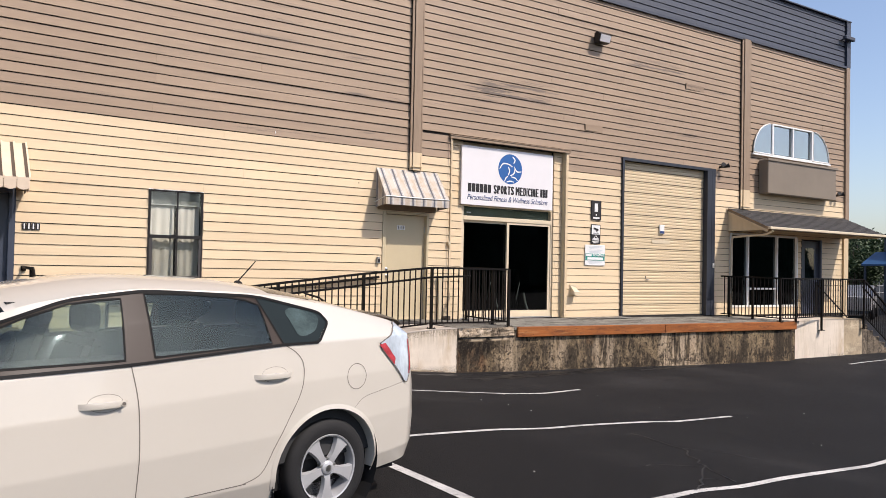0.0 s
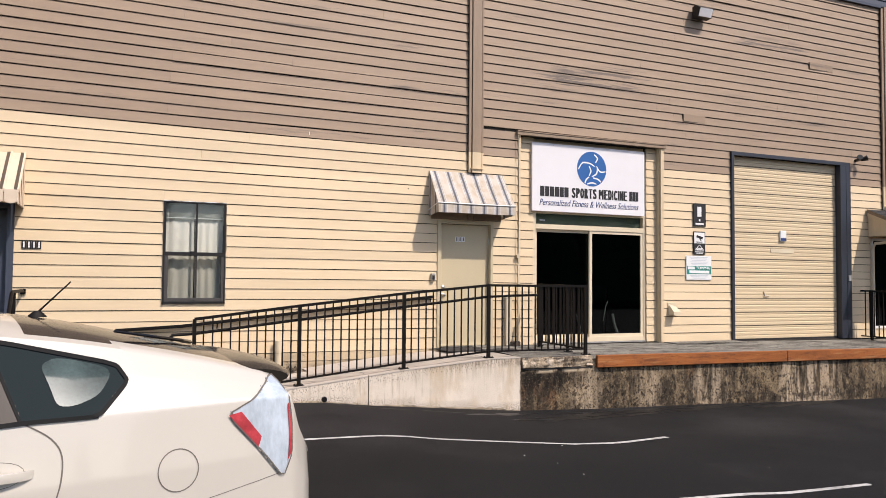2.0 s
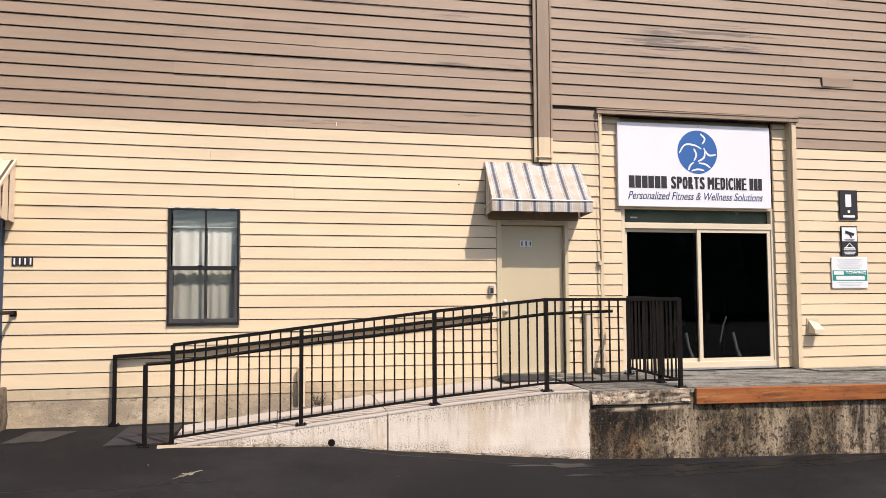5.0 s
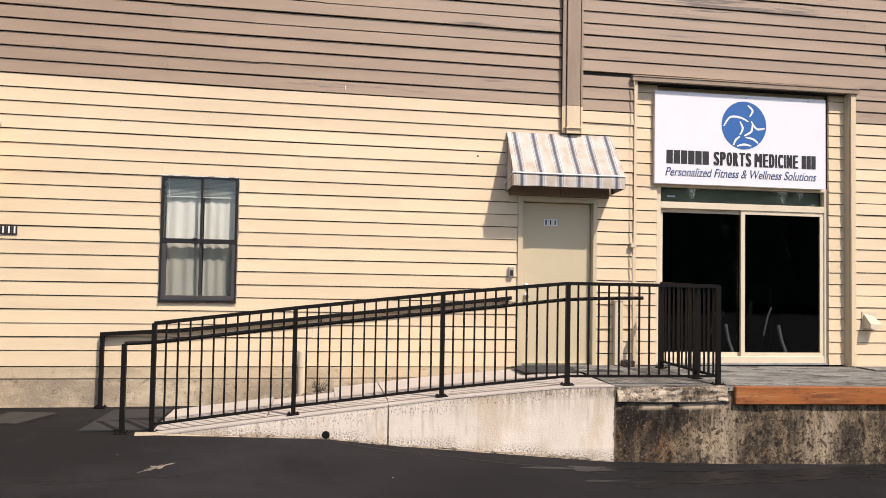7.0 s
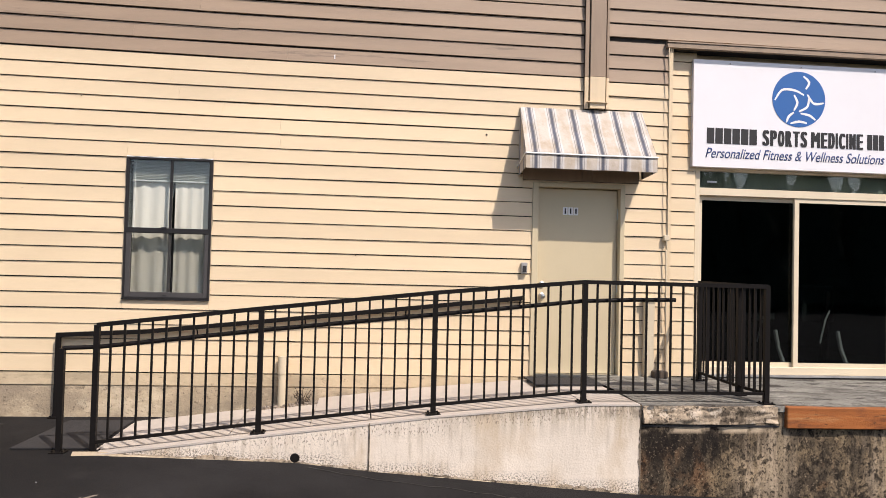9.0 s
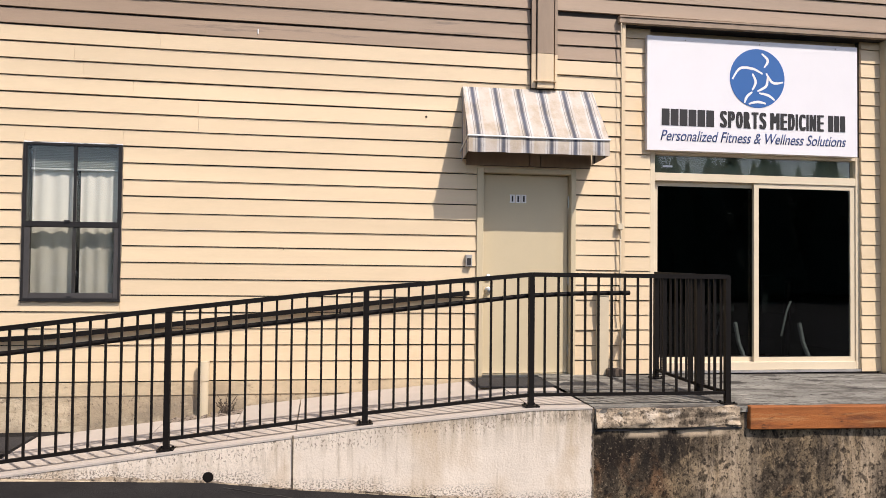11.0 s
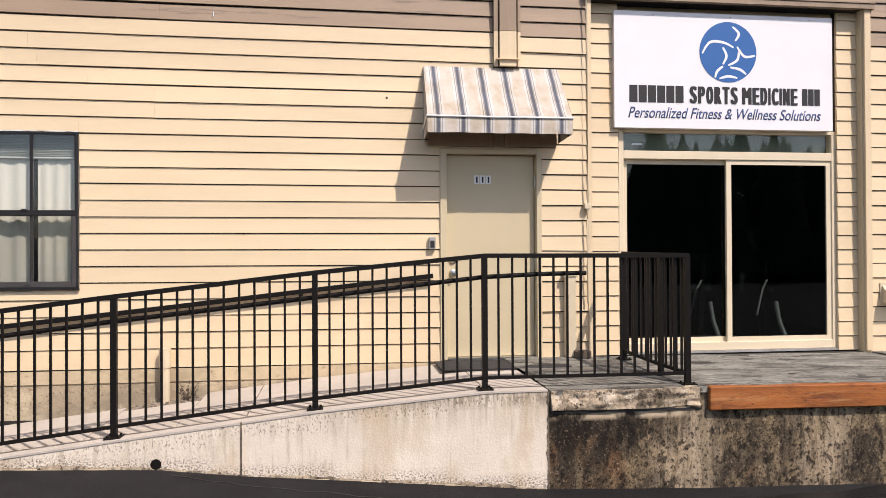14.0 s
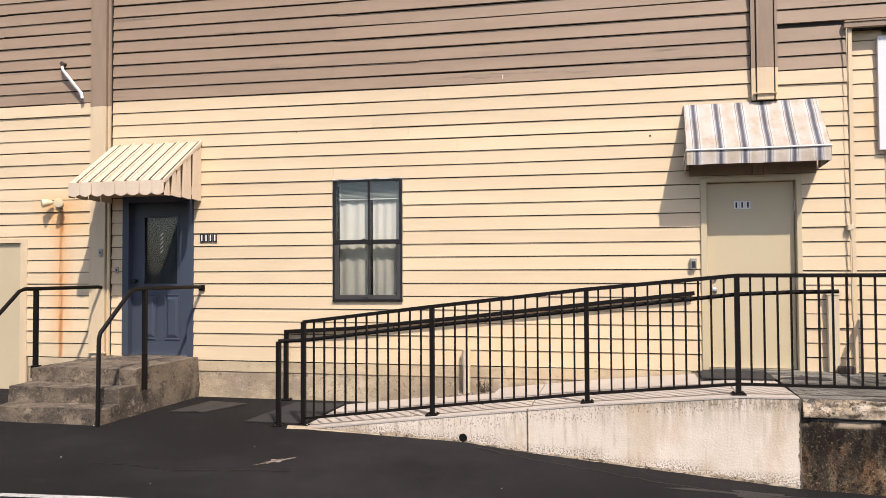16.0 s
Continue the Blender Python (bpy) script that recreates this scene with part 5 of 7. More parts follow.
# ---- storefront ----
def storefront():
    s = thing("storefront", 10.2, 13.0, 0.8, label="recessed shopfront with dark sliding glass doors in cream frames", category="storefront", kind="structure")
    x0, x1, gy = 9.0, 11.46, 13.03
    # side strips of siding in the recess
    for a, b in ((8.655, 8.985), (11.45, 11.68)):
        n = 0
        while course(n) * 0.989 + dip(a) < 4.43:
            bm = bmesh.new()
            low = 0.011 if a < 9 else 0.004
            z, ze = max(course(n) * (1 - low) + dip(a), 0.79), min(course(n + 1) * (1 - low) + dip(a), 4.445)
            prism(bm, [(12.985, z + 0.008), (12.946, z + 0.008), (12.958, ze), (12.985, ze)], "x", a, b)
            part("board", bm, M_CREAM, s)
            n += 1
        part("backing", B(a, b, 12.986, 13.155, 0.78, 4.45), M_LAPBACK, s)
    part("backing", B(8.985, 11.45, 13.046, 13.155, 3.16, 4.45), M_CREAM_TRIM, s)
    # right jamb gets a greyer beige for the shade on its face
    part("jamb", B(11.68, 11.70, 12.862, 13.155, 0.78, 4.45), M_DOOR, s)
    part("jamb", B(8.64, 8.66, 12.862, 13.155, 0.78, 4.45), M_CREAM_TRIM, s)
    part("casing", B(11.695, 11.765, 12.828, 12.862, 0.80, 4.46), M_CREAM_TRIM, s)
    part("casing", B(8.62, 8.66, 12.835, 12.862, 0.80, 4.46), M_CREAM_TRIM, s)
    part("head_casing", B(8.58, 11.80, 12.80, 12.866, 4.45, 4.50), M_BROWN_TRIM, s)
    part("head_flashing", B(8.58, 11.80, 12.79, 12.87, 4.505, 4.52), M_BROWN_TRIM, s)
    fr = [(x0, x0 + 0.055, 0.82, 3.16), (x1 - 0.055, x1, 0.82, 3.16), (x0 + 0.055, x1 - 0.055, 3.12, 3.16), (x0 + 0.055, x1 - 0.055, 2.84, 2.925), (x0 + 0.055, x1 - 0.055, 0.82, 0.905)]
    for a, b, c, d in fr:
        part("door_frame", B(a, b, 12.985, 13.08, c, d, 0.003), M_FRAME, s)
    # left panel behind, right panel in front
    for nm, a, b, y in (("sliding_door", x0 + 0.055, 10.27, 13.045), ("sliding_door", 10.20, x1 - 0.055, 13.0)):
        p = part(nm, B(a, a + 0.055, y, y + 0.035, 0.905, 2.84), M_FRAME, s)
        part("stile", B(b - 0.055, b, y, y + 0.035, 0.905, 2.84), M_FRAME, p)
        part("rail", B(a + 0.055, b - 0.055, y, y + 0.035, 0.905, 0.955), M_FRAME, p)
        part("rail", B(a + 0.055, b - 0.055, y, y + 0.035, 2.79, 2.84), M_FRAME, p)
        g = part("pane", B(a + 0.055, b - 0.055, y + 0.015, y + 0.021, 0.955, 2.79), G_DARK, p)
        g.visible_shadow = False
    g = part("pane", B(x0 + 0.055, x1 - 0.055, 13.03, 13.036, 2.925, 3.12), G_CLEAR, s)
    g.visible_shadow = False
    # added grey-green sheet, coloured like the sky reflected in the transom glass
    part("transom_board", B(x0 + 0.055, x1 - 0.055, 13.09, 13.10, 2.925, 3.12), M_TRANSOMSKY, s)
    part("decal", B(9.16, 9.27, 13.026, 13.0285, 2.99, 3.01), M_PRINT, s, "faint window lettering")
    part("sill", B(8.985, 11.47, 12.96, 13.1, 0.795, 0.819), M_GALV, s)
    n = thing("clinic_sign", 10.13, 12.95, 3.15, label="white shop sign with blue disc and dark lettering", category="sign")
    face = part("panel", B(8.925, 11.362, 12.895, 13.0, 3.15, 4.362), M_WHITE, n)
    y = 12.894
    # disc with plain white strokes
    bm = bmesh.new()
    lathe(bm, [(0.001, 0.003), (0.318, 0.003), (0.318, 0.0)], 48, Matrix.Translation((10.174, y, 3.961)) @ Matrix.Rotation(radians(90), 4, "X"))
    part("disc", bm, M_LOGO, face)
    for pts in ([(-0.29, -0.02), (-0.2, 0.10), (-0.05, 0.10), (0.06, 0.05)], [(0.05, 0.27), (0.12, 0.2), (0.08, 0.12)], [(0.1, 0.06), (0.18, -0.04), (0.3, -0.03)], [(-0.06, 0.05), (-0.02, -0.04), (-0.06, -0.13)], [(0.12, 0.02), (0.1, -0.08), (0.0, -0.14)], [(-0.06, -0.15), (-0.12, -0.2), (-0.15, -0.27)], [(0.02, -0.16), (0.13, -0.18), (0.2, -0.23)], [(-0.1, -0.28), (0.0, -0.255), (0.1, -0.27)]):
        bm = bmesh.new()
        line = []
        for i in range(len(pts) - 1):
            p0, p1, p2, p3 = pts[max(i - 1, 0)], pts[i], pts[i + 1], pts[min(i + 2, len(pts) - 1)]
            for k in range(6):
                f = k / 6
                line.append(Vector(tuple(0.5 * (2 * p1[a] + (p2[a] - p0[a]) * f + (2 * p0[a] - 5 * p1[a] + 4 * p2[a] - p3[a]) * f * f + (3 * p1[a] - p0[a] - 3 * p2[a] + p3[a]) * f ** 3) for a in range(2))))
        line.append(Vector(pts[-1]))
        rim = []
        for i, q in enumerate(line):
            d = (line[min(i + 1, len(line) - 1)] - line[max(i - 1, 0)]).normalized()
            h = 0.004 + 0.010 * math.sin(math.pi * (0.12 + 0.76 * i / (len(line) - 1)))
            rim.append([(10.174 + q.x - d.y * h * e, 3.961 + q.y + d.x * h * e) for e in (1, -1)])
        prism(bm, [r[0] for r in rim] + [r[1] for r in rim[::-1]], "y", y - 0.0044, y - 0.0034)
        part("stroke", bm, M_WHITEVINYL, face)
    # first and last word as plain blocks
    for a, w, k in ((9.087, 0.1005, 6), (11.009, 0.0715, 3)):
        for i in range(k):
            part("letter_block", B(a + i * w, a + i * w + w * 0.86, y - 0.003, y, 3.416, 3.592), M_INK, face)
    for word, xa, xb in (("SPORTS", 9.738, 10.284), ("MEDICINE", 10.320, 10.962)):
        wide = {"M": 1.32, "I": 0.42}
        unit = (xb - xa) / sum(wide.get(c, 1.0) for c in word)
        x = xa
        for c in word:
            w = wide.get(c, 1.0) * unit
            pad = 0.017 if c != "I" else 0.012
            lettering("letter", c, M_INK, face, x + pad, x + w - pad, 3.416, 3.592, y, shifts=(-0.011, -0.0075, -0.004, 0.004, 0.0075, 0.011) if c != "I" else (-0.006, 0.006))
            x += w
    lettering("letters", "Personalized Fitness & Wellness Solutions", M_INKBLUE, face, 9.087, 11.222, 3.254, 3.368, y, 0.004, 0.25)
    for x in (9.35, 10.2, 11.1):
        part("screw", B(x - 0.006, x + 0.006, 12.888, 12.896, 4.322, 4.334), M_GALV, face)


storefront()


def exercise_machine(x, y, rz, label):
    """Seated trainer: dark frame and pads on slanted chrome legs."""
    t = thing("exercise_machine", x, y, 0.82, rz, label=label, category="gym machine", group="gym machines")
    bm = bmesh.new()
    box(bm, -0.32, 0.32, -0.03, 0.03, 0, 0.05, 0.01)
    box(bm, -0.30, 0.30, 0.85, 0.92, 0, 0.05, 0.01)
    box(bm, -0.04, 0.04, 0.0, 0.9, 0.02, 0.07, 0.01)
    part("base", bm, M_BLACK, t, local=True)
    part("front_leg", T([(0.0, 0.0, 0.05), (-0.03, 0.10, 0.26), (-0.04, 0.16, 0.48)], 0.024, 8), M_ALLOYPALE, t, "chrome leg", smooth=True, local=True)
    part("handle_arm", T([(-0.30, 0.10, 0.34), (-0.22, 0.12, 0.62), (-0.12, 0.2, 0.72)], 0.011, 8), M_ALLOYPALE, t, "chrome arm", smooth=True, local=True)
    part("column", T([(0, 0.5, 0.05), (0, 0.45, 0.6), (0, 0.42, 0.95)], 0.045, 8), M_BLACK, t, local=True)
    part("back_pad", B(-0.22, 0.22, 0.62, 0.70, 0.56, 1.02, 0.03, 2), M_GYMPAD, t, "dark green pad", local=True)
    part("pedal", B(-0.34, -0.22, -0.05, 0.10, 0.05, 0.09, 0.01), M_ALLOYPALE, t, local=True)


exercise_machine(10.27, 13.29, 0, "dark exercise machine on chrome legs behind the glass")
exercise_machine(11.0, 13.19, 0, "dark exercise machine on chrome legs behind the glass")


# ---- rolling door ----
def roll_door():
    d = thing("door_4", 15.08, 13.08, 0.8, label="tall cream ribbed sectional dock door closed in navy frame", category="door", kind="structure")
    z, k = 0.79, 0
    sect = 0.2685
    while z < 4.46:
        ze = min(z + sect, 4.47)
        bm = bmesh.new()
        prof = [(13.00, z), (12.955, z + 0.006)]
        q = z + 0.012
        while q < ze - 0.02:
            prof += [(12.952, q), (12.952, q + 0.045), (12.959, q + 0.05), (12.959, q + 0.07)]
            q += 0.074
        prof = [(a, min(b, ze - 0.01)) for a, b in prof] + [(12.955, ze - 0.005), (13.00, ze)]
        prism(bm, prof, "x", 13.5, 16.66)
        part("section", bm, M_ROLL, d)
        if 0.5 < z:
            part("seam", B(13.51, 16.65, 12.9505, 12.98, ze - 0.007, ze + 0.004), M_SEAMLINE, d)
        z += sect
    for a, b in ((13.44, 13.50), (16.66, 16.79)):
        part("jamb", B(a, b, 12.81, 13.155, 0.76, 4.46), M_JAMB, d, "dark navy jamb")
    part("head", B(13.44, 16.79, 12.81, 12.94, 4.46, 4.53), M_JAMB, d)
    part("jamb", B(16.49, 16.658, 12.815, 12.95, 0.76, 4.46), M_JAMB, d)
    part("sticker", B(14.60, 15.25, 12.942, 12.95, 2.545, 2.625), M_FRAME, d, "faded blank sticker")
    p = part("alarm_box", B(14.84, 15.01, 12.91, 12.95, 2.78, 3.0, 0.01), M_WHITEVINYL, d, "white alarm sign")
    part("alarm_stripe", B(14.85, 15.00, 12.907, 12.9095, 2.79, 2.85), M_INKBLUE, p)
    part("latch", T([(14.39, 12.945, 1.74), (14.41, 12.93, 1.66), (14.51, 12.93, 1.65)], 0.012, 6), M_GALV, d)
    part("bottom_seal", B(13.5, 16.66, 12.94, 13.00, 0.765, 0.79), M_RUBBER, d)
    part("lock_box", B(16.69, 16.76, 12.79, 12.812, 1.98, 2.1), M_GALV, d)


roll_door()


# ---- wall boards, pipes and small fittings ----
def pilaster(x0, x1, z0, label, foot=None):
    t = thing("wall_chase", (x0 + x1) / 2, 12.85, z0, label=label, category="trim", kind="structure")
    w = x1 - x0
    part("backing", B(x0 + 0.004, x1 - 0.004, 12.83, 12.876, z0, NAVYZ), M_SEAMLINE, t)
    for a, b, y in ((x0, x0 + w * 0.16, 12.80), (x0 + w * 0.20, x1 - w * 0.17, 12.778), (x1 - w * 0.11, x1, 12.80)):
        if z0 < BAND:
            part("lower_board", B(a, b - 0.002, y, 12.829, z0, BAND - 0.004), M_CREAM_TRIM, t)
        part("upper_board", B(a, b - 0.002, y, 12.829, max(BAND, z0), NAVYZ), M_BROWN_TRIM, t)
    if z0 < BAND:
        part("cap", B(x0 + 0.02, x1 - 0.02, 12.755, 12.80, z0 + 0.06, z0 + 0.07), M_CREAM_TRIM, t)


pilaster(7.645, 7.918, 3.725, "boxed vertical chase painted brown and cream above the door")
for a, b, y in ((6.992, 7.64, 12.842), (7.645, 7.75, 12.828), (7.757, 7.918, 12.828), (7.922, 8.288, 12.842)):
    tagged(part("head_board", B(a, b, y, 12.876, 2.925, 3.618), M_BROWN_TRIM), "flat brown board above the door under the awning", "trim", kind="structure")
pilaster(-0.52, -0.225, 0.80, "boxed vertical chase painted brown and cream beside the blue door")
pilaster(17.82, 18.20, 3.56, "boxed vertical chase painted brown and cream by the porch")
for nm, bm, m in (("corner_board", B(22.78, 22.97, 12.80, 12.86, 3.5, NAVYZ), M_BROWN_TRIM), ("corner_board", B(22.78, 22.98, 12.795, 12.86, NAVYZ + 0.004, 9.52), M_NAVY), ("parapet_cap", B(-9.0, 23.0, 12.78, 13.2, 9.5, 9.53), M_NAVY), ("drip_board", B(-9.0, 22.78, 12.80, 12.86, NAVYZ - 0.03, NAVYZ + 0.03), M_NAVY)):
    tagged(part(nm, bm, m), "painted timber trim board of the wall", "trim", kind="structure")
tagged(part("foundation", B(-9.0, -4.62, 12.868, 12.9, 0.1, 0.782), M_FOUND), "patched and stained concrete foundation below the siding", "foundation", kind="structure")
f = tagged(part("foundation", B(-1.48, 7.74, 12.868, 12.9, 0.1, 0.782), M_FOUND), "patched and stained concrete foundation below the siding", "foundation", kind="structure")


tagged(part("foundation_band", B(-1.48, 6.98, 12.857, 12.8675, 0.655, 0.781, 0.003), M_SKIRT), "dirty cream painted band along the top of the foundation", "trim", kind="structure")


def fittings():
    t = thing("conduit", 8.615, 12.83, 1.0, label="thin cream conduit pipe fixed up the wall", category="pipe")
    part("pipe", T([(8.6, 12.80, 1.35), (8.6, 12.805, 2.2), (8.602, 12.80, 2.35), (8.6, 12.80, 4.44)], 0.009, 8), M_PVC, t, smooth=True)
    part("clip", B(8.57, 8.63, 12.79, 12.85, 2.30, 2.36, 0.004), M_PVC, t)
    b = thing("conduit_box", 8.42, 12.83, 0.8, label="cream boxed conduit cover rising from the dock", category="pipe")
    part("cover", B(8.36, 8.47, 12.78, 12.848, 0.81, 1.62, 0.004), M_PVC, b)
    part("cap", B(8.345, 8.485, 12.77, 12.848, 1.62, 1.66), M_PVC, b)
    part("foot", B(8.44, 8.60, 12.70, 12.80, 0.80, 0.88, 0.01), M_BARK, b, "small brown block")
    d = thing("drain_pipe", 4.485, 12.78, 0.45, label="short cream pipe stub standing at the wall", category="pipe")
    part("pipe", T([(4.485, 12.78, 0.40), (4.485, 12.78, 0.92)], 0.045, 14), M_PVC, d, smooth=50)
    part("collar", T([(4.485, 12.78, 0.80), (4.485, 12.78, 0.98)], 0.052, 14), M_PVC, d, smooth=50)
    w = thing("weed", 4.70, 12.74, 0.5, label="small dry dark weed growing at the wall", category="plant")
    bm = bmesh.new()
    rnd = random.Random(3)
    for _ in range(26):
        a, l = rnd.uniform(0, 6.28), rnd.uniform(0.06, 0.22)
        base = Vector((4.70 + rnd.uniform(-0.03, 0.03), 12.74 + rnd.uniform(-0.03, 0.03), 0.46))
        tip = base + Vector((math.cos(a) * l * 0.55, math.sin(a) * l * 0.4, l))
        tube(bm, [base, (base + tip) / 2 + Vector((0, 0, 0.02)), tip], 0.004, 4, 0.0012)
        for q in range(3):
            c = base.lerp(tip, rnd.uniform(0.4, 1))
            vs = [bm.verts.new(c + Vector((rnd.uniform(-1, 1), rnd.uniform(-1, 1), rnd.uniform(-1, 1))) * 0.014) for _ in range(3)]
            bm.faces.new(vs)
    part("stems", bm, M_BARK, w)
    # vent hood
    v = thing("vent_hood", 11.96, 12.84, 1.36, label="small cream vent hood on the siding", category="vent")
    bm = bmesh.new()
    vs = [bm.verts.new(q) for q in ((11.88, 12.845, 1.50), (12.04, 12.845, 1.46), (12.04, 12.70, 1.36), (11.88, 12.70, 1.36), (11.88, 12.845, 1.30), (12.04, 12.845, 1.34), (12.04, 12.70, 1.30), (11.88, 12.70, 1.30))]
    for q in ((0, 1, 2, 3), (3, 2, 6, 7), (0, 3, 7, 4), (1, 5, 6, 2)):
        bm.faces.new([vs[i] for i in q])
    part("hood", bm, M_PVC, v)
    part("flange", B(11.86, 12.06, 12.838, 12.85, 1.28, 1.52), M_PVC, v)
    # flood light
    l = thing("flood_light", 12.55, 12.7, 7.05, label="dark wall-mounted flood light with clear lens", category="lamp")
    bm = bmesh.new()
    prism(bm, [(12.80, 7.27), (12.80, 7.05), (12.66, 7.06), (12.60, 7.22), (12.70, 7.29)], "x", 12.45, 12.80)
    part("housing", bm, M_DARKMETAL, l)
    part("arm", T([(12.62, 12.87, 7.15), (12.62, 12.78, 7.15)], 0.03, 8), M_DARKMETAL, l)
    bm = bmesh.new()
    prism(bm, [(12.645, 7.065), (12.655, 7.06), (12.597, 7.215), (12.587, 7.21)], "x", 12.47, 12.78)
    part("lens", bm, M_LAMPGLASS, l)
    # twin lamp by the blue door
    l = thing("twin_flood_lamp", -1.03, 12.8, 2.82, label="twin-headed security lamp, yellow glow in its housing colour, on rust-streaked siding", category="lamp")
    bm = bmesh.new()
    lathe(bm, [(0.055, 0), (0.055, 0.03), (0.02, 0.045)], 14, Matrix.Translation((-1.0, 12.85, 2.80)) @ Matrix.Rotation(radians(90), 4, "X"))
    part("base", bm, M_GALV, l)
    for dx, dz in ((-0.13, 0.05), (0.08, 0.05)):
        bm = bmesh.new()
        lathe(bm, [(0.02, 0), (0.035, 0.02), (0.06, 0.12), (0.055, 0.135), (0.001, 0.14)], 14, Matrix.Translation((-1.0 + dx * 0.5, 12.79, 2.80 + dz * 0.6)) @ Matrix.Rotation(radians(100), 4, "X") @ Matrix.Rotation(radians(30 if dx > 0 else -40), 4, "Y"))
        part("lamp_head", bm, M_LAMPHEAD, l, smooth=True)
    # vent pipe
    p = thing("condensate_pipe", -0.8, 12.82, 4.2, label="short white bent pipe on the brown siding", category="pipe")
    part("pipe", T([(-0.95, 12.86, 4.66), (-0.95, 12.80, 4.66), (-0.945, 12.79, 4.60), (-0.65, 12.79, 4.26), (-0.635, 12.79, 4.19)], 0.02, 8), M_WHITEVINYL, p, smooth=True)
    part("elbow", T([(-0.95, 12.86, 4.67), (-0.95, 12.78, 4.67)], 0.03, 8), M_BARK, p)
    # door bell and lock plates by the blue door
    for z, s in ((2.16, 0.05), (1.93, 0.04)):
        b = thing("door_bell", -0.32 if z > 2 else -0.13, 12.76, z, label="small metal bell box beside the blue door", category="bell")
        x = -0.32 if z > 2 else -0.13
        part("body", B(x - s / 2, x + s / 2, 12.745 if z > 2 else 12.82, 12.764 if z > 2 else 12.845, z - s, z + s, 0.003), M_GALV, b)
        part("button", B(x - 0.01, x + 0.01, (12.745 if z > 2 else 12.82) - 0.004, (12.745 if z > 2 else 12.82) - 0.0005, z - 0.012, z + 0.012), M_INK, b)
    # eave camera, lamps
    c = thing("security_camera", 22.75, 12.6, 9.0, label="dark camera on the top corner of the wall", category="camera")
    part("body", B(22.50, 23.0, 12.66, 12.77, 8.90, 9.02, 0.02), M_NAVY, c)
    part("arm", T([(22.6, 12.86, 8.93), (22.6, 12.76, 8.95)], 0.03, 8), M_NAVY, c)
    for x, z in ((17.0, 4.60), (22.3, 4.22)):
        w = thing("wall_lamp", x, 12.8, z, label="small dark twin wall lamp", category="lamp")
        part("arm", T([(x, 12.86, z), (x, 12.75, z)], 0.03, 8), M_DARKMETAL, w)
        for s in (-0.12, 0.12):
            part("lamp_head", T([(x + s * 0.3, 12.76, z), (x + s, 12.64, z + 0.04)], 0.03, 10, 0.06), M_DARKMETAL, w)
    # left store door
    d = thing("door_5", -3.0, 12.9, 0.3, label="plain cream flush door with thin metal frame", category="door", kind="structure")
    part("leaf", B(-4.55, -1.60, 12.88, 12.92, 0.31, 2.30), M_DOOR, d)
    part("door_frame", B(-1.60, -1.50, 12.84, 12.93, 0.30, 2.36), M_CREAM_TRIM, d)
    part("door_frame", B(-4.6, -1.60, 12.84, 12.93, 2.305, 2.36), M_CREAM_TRIM, d)
    part("backing", B(-4.6, -1.5, 12.94, 13.1, 0.3, 2.35), M_ROOM, d)


fittings()


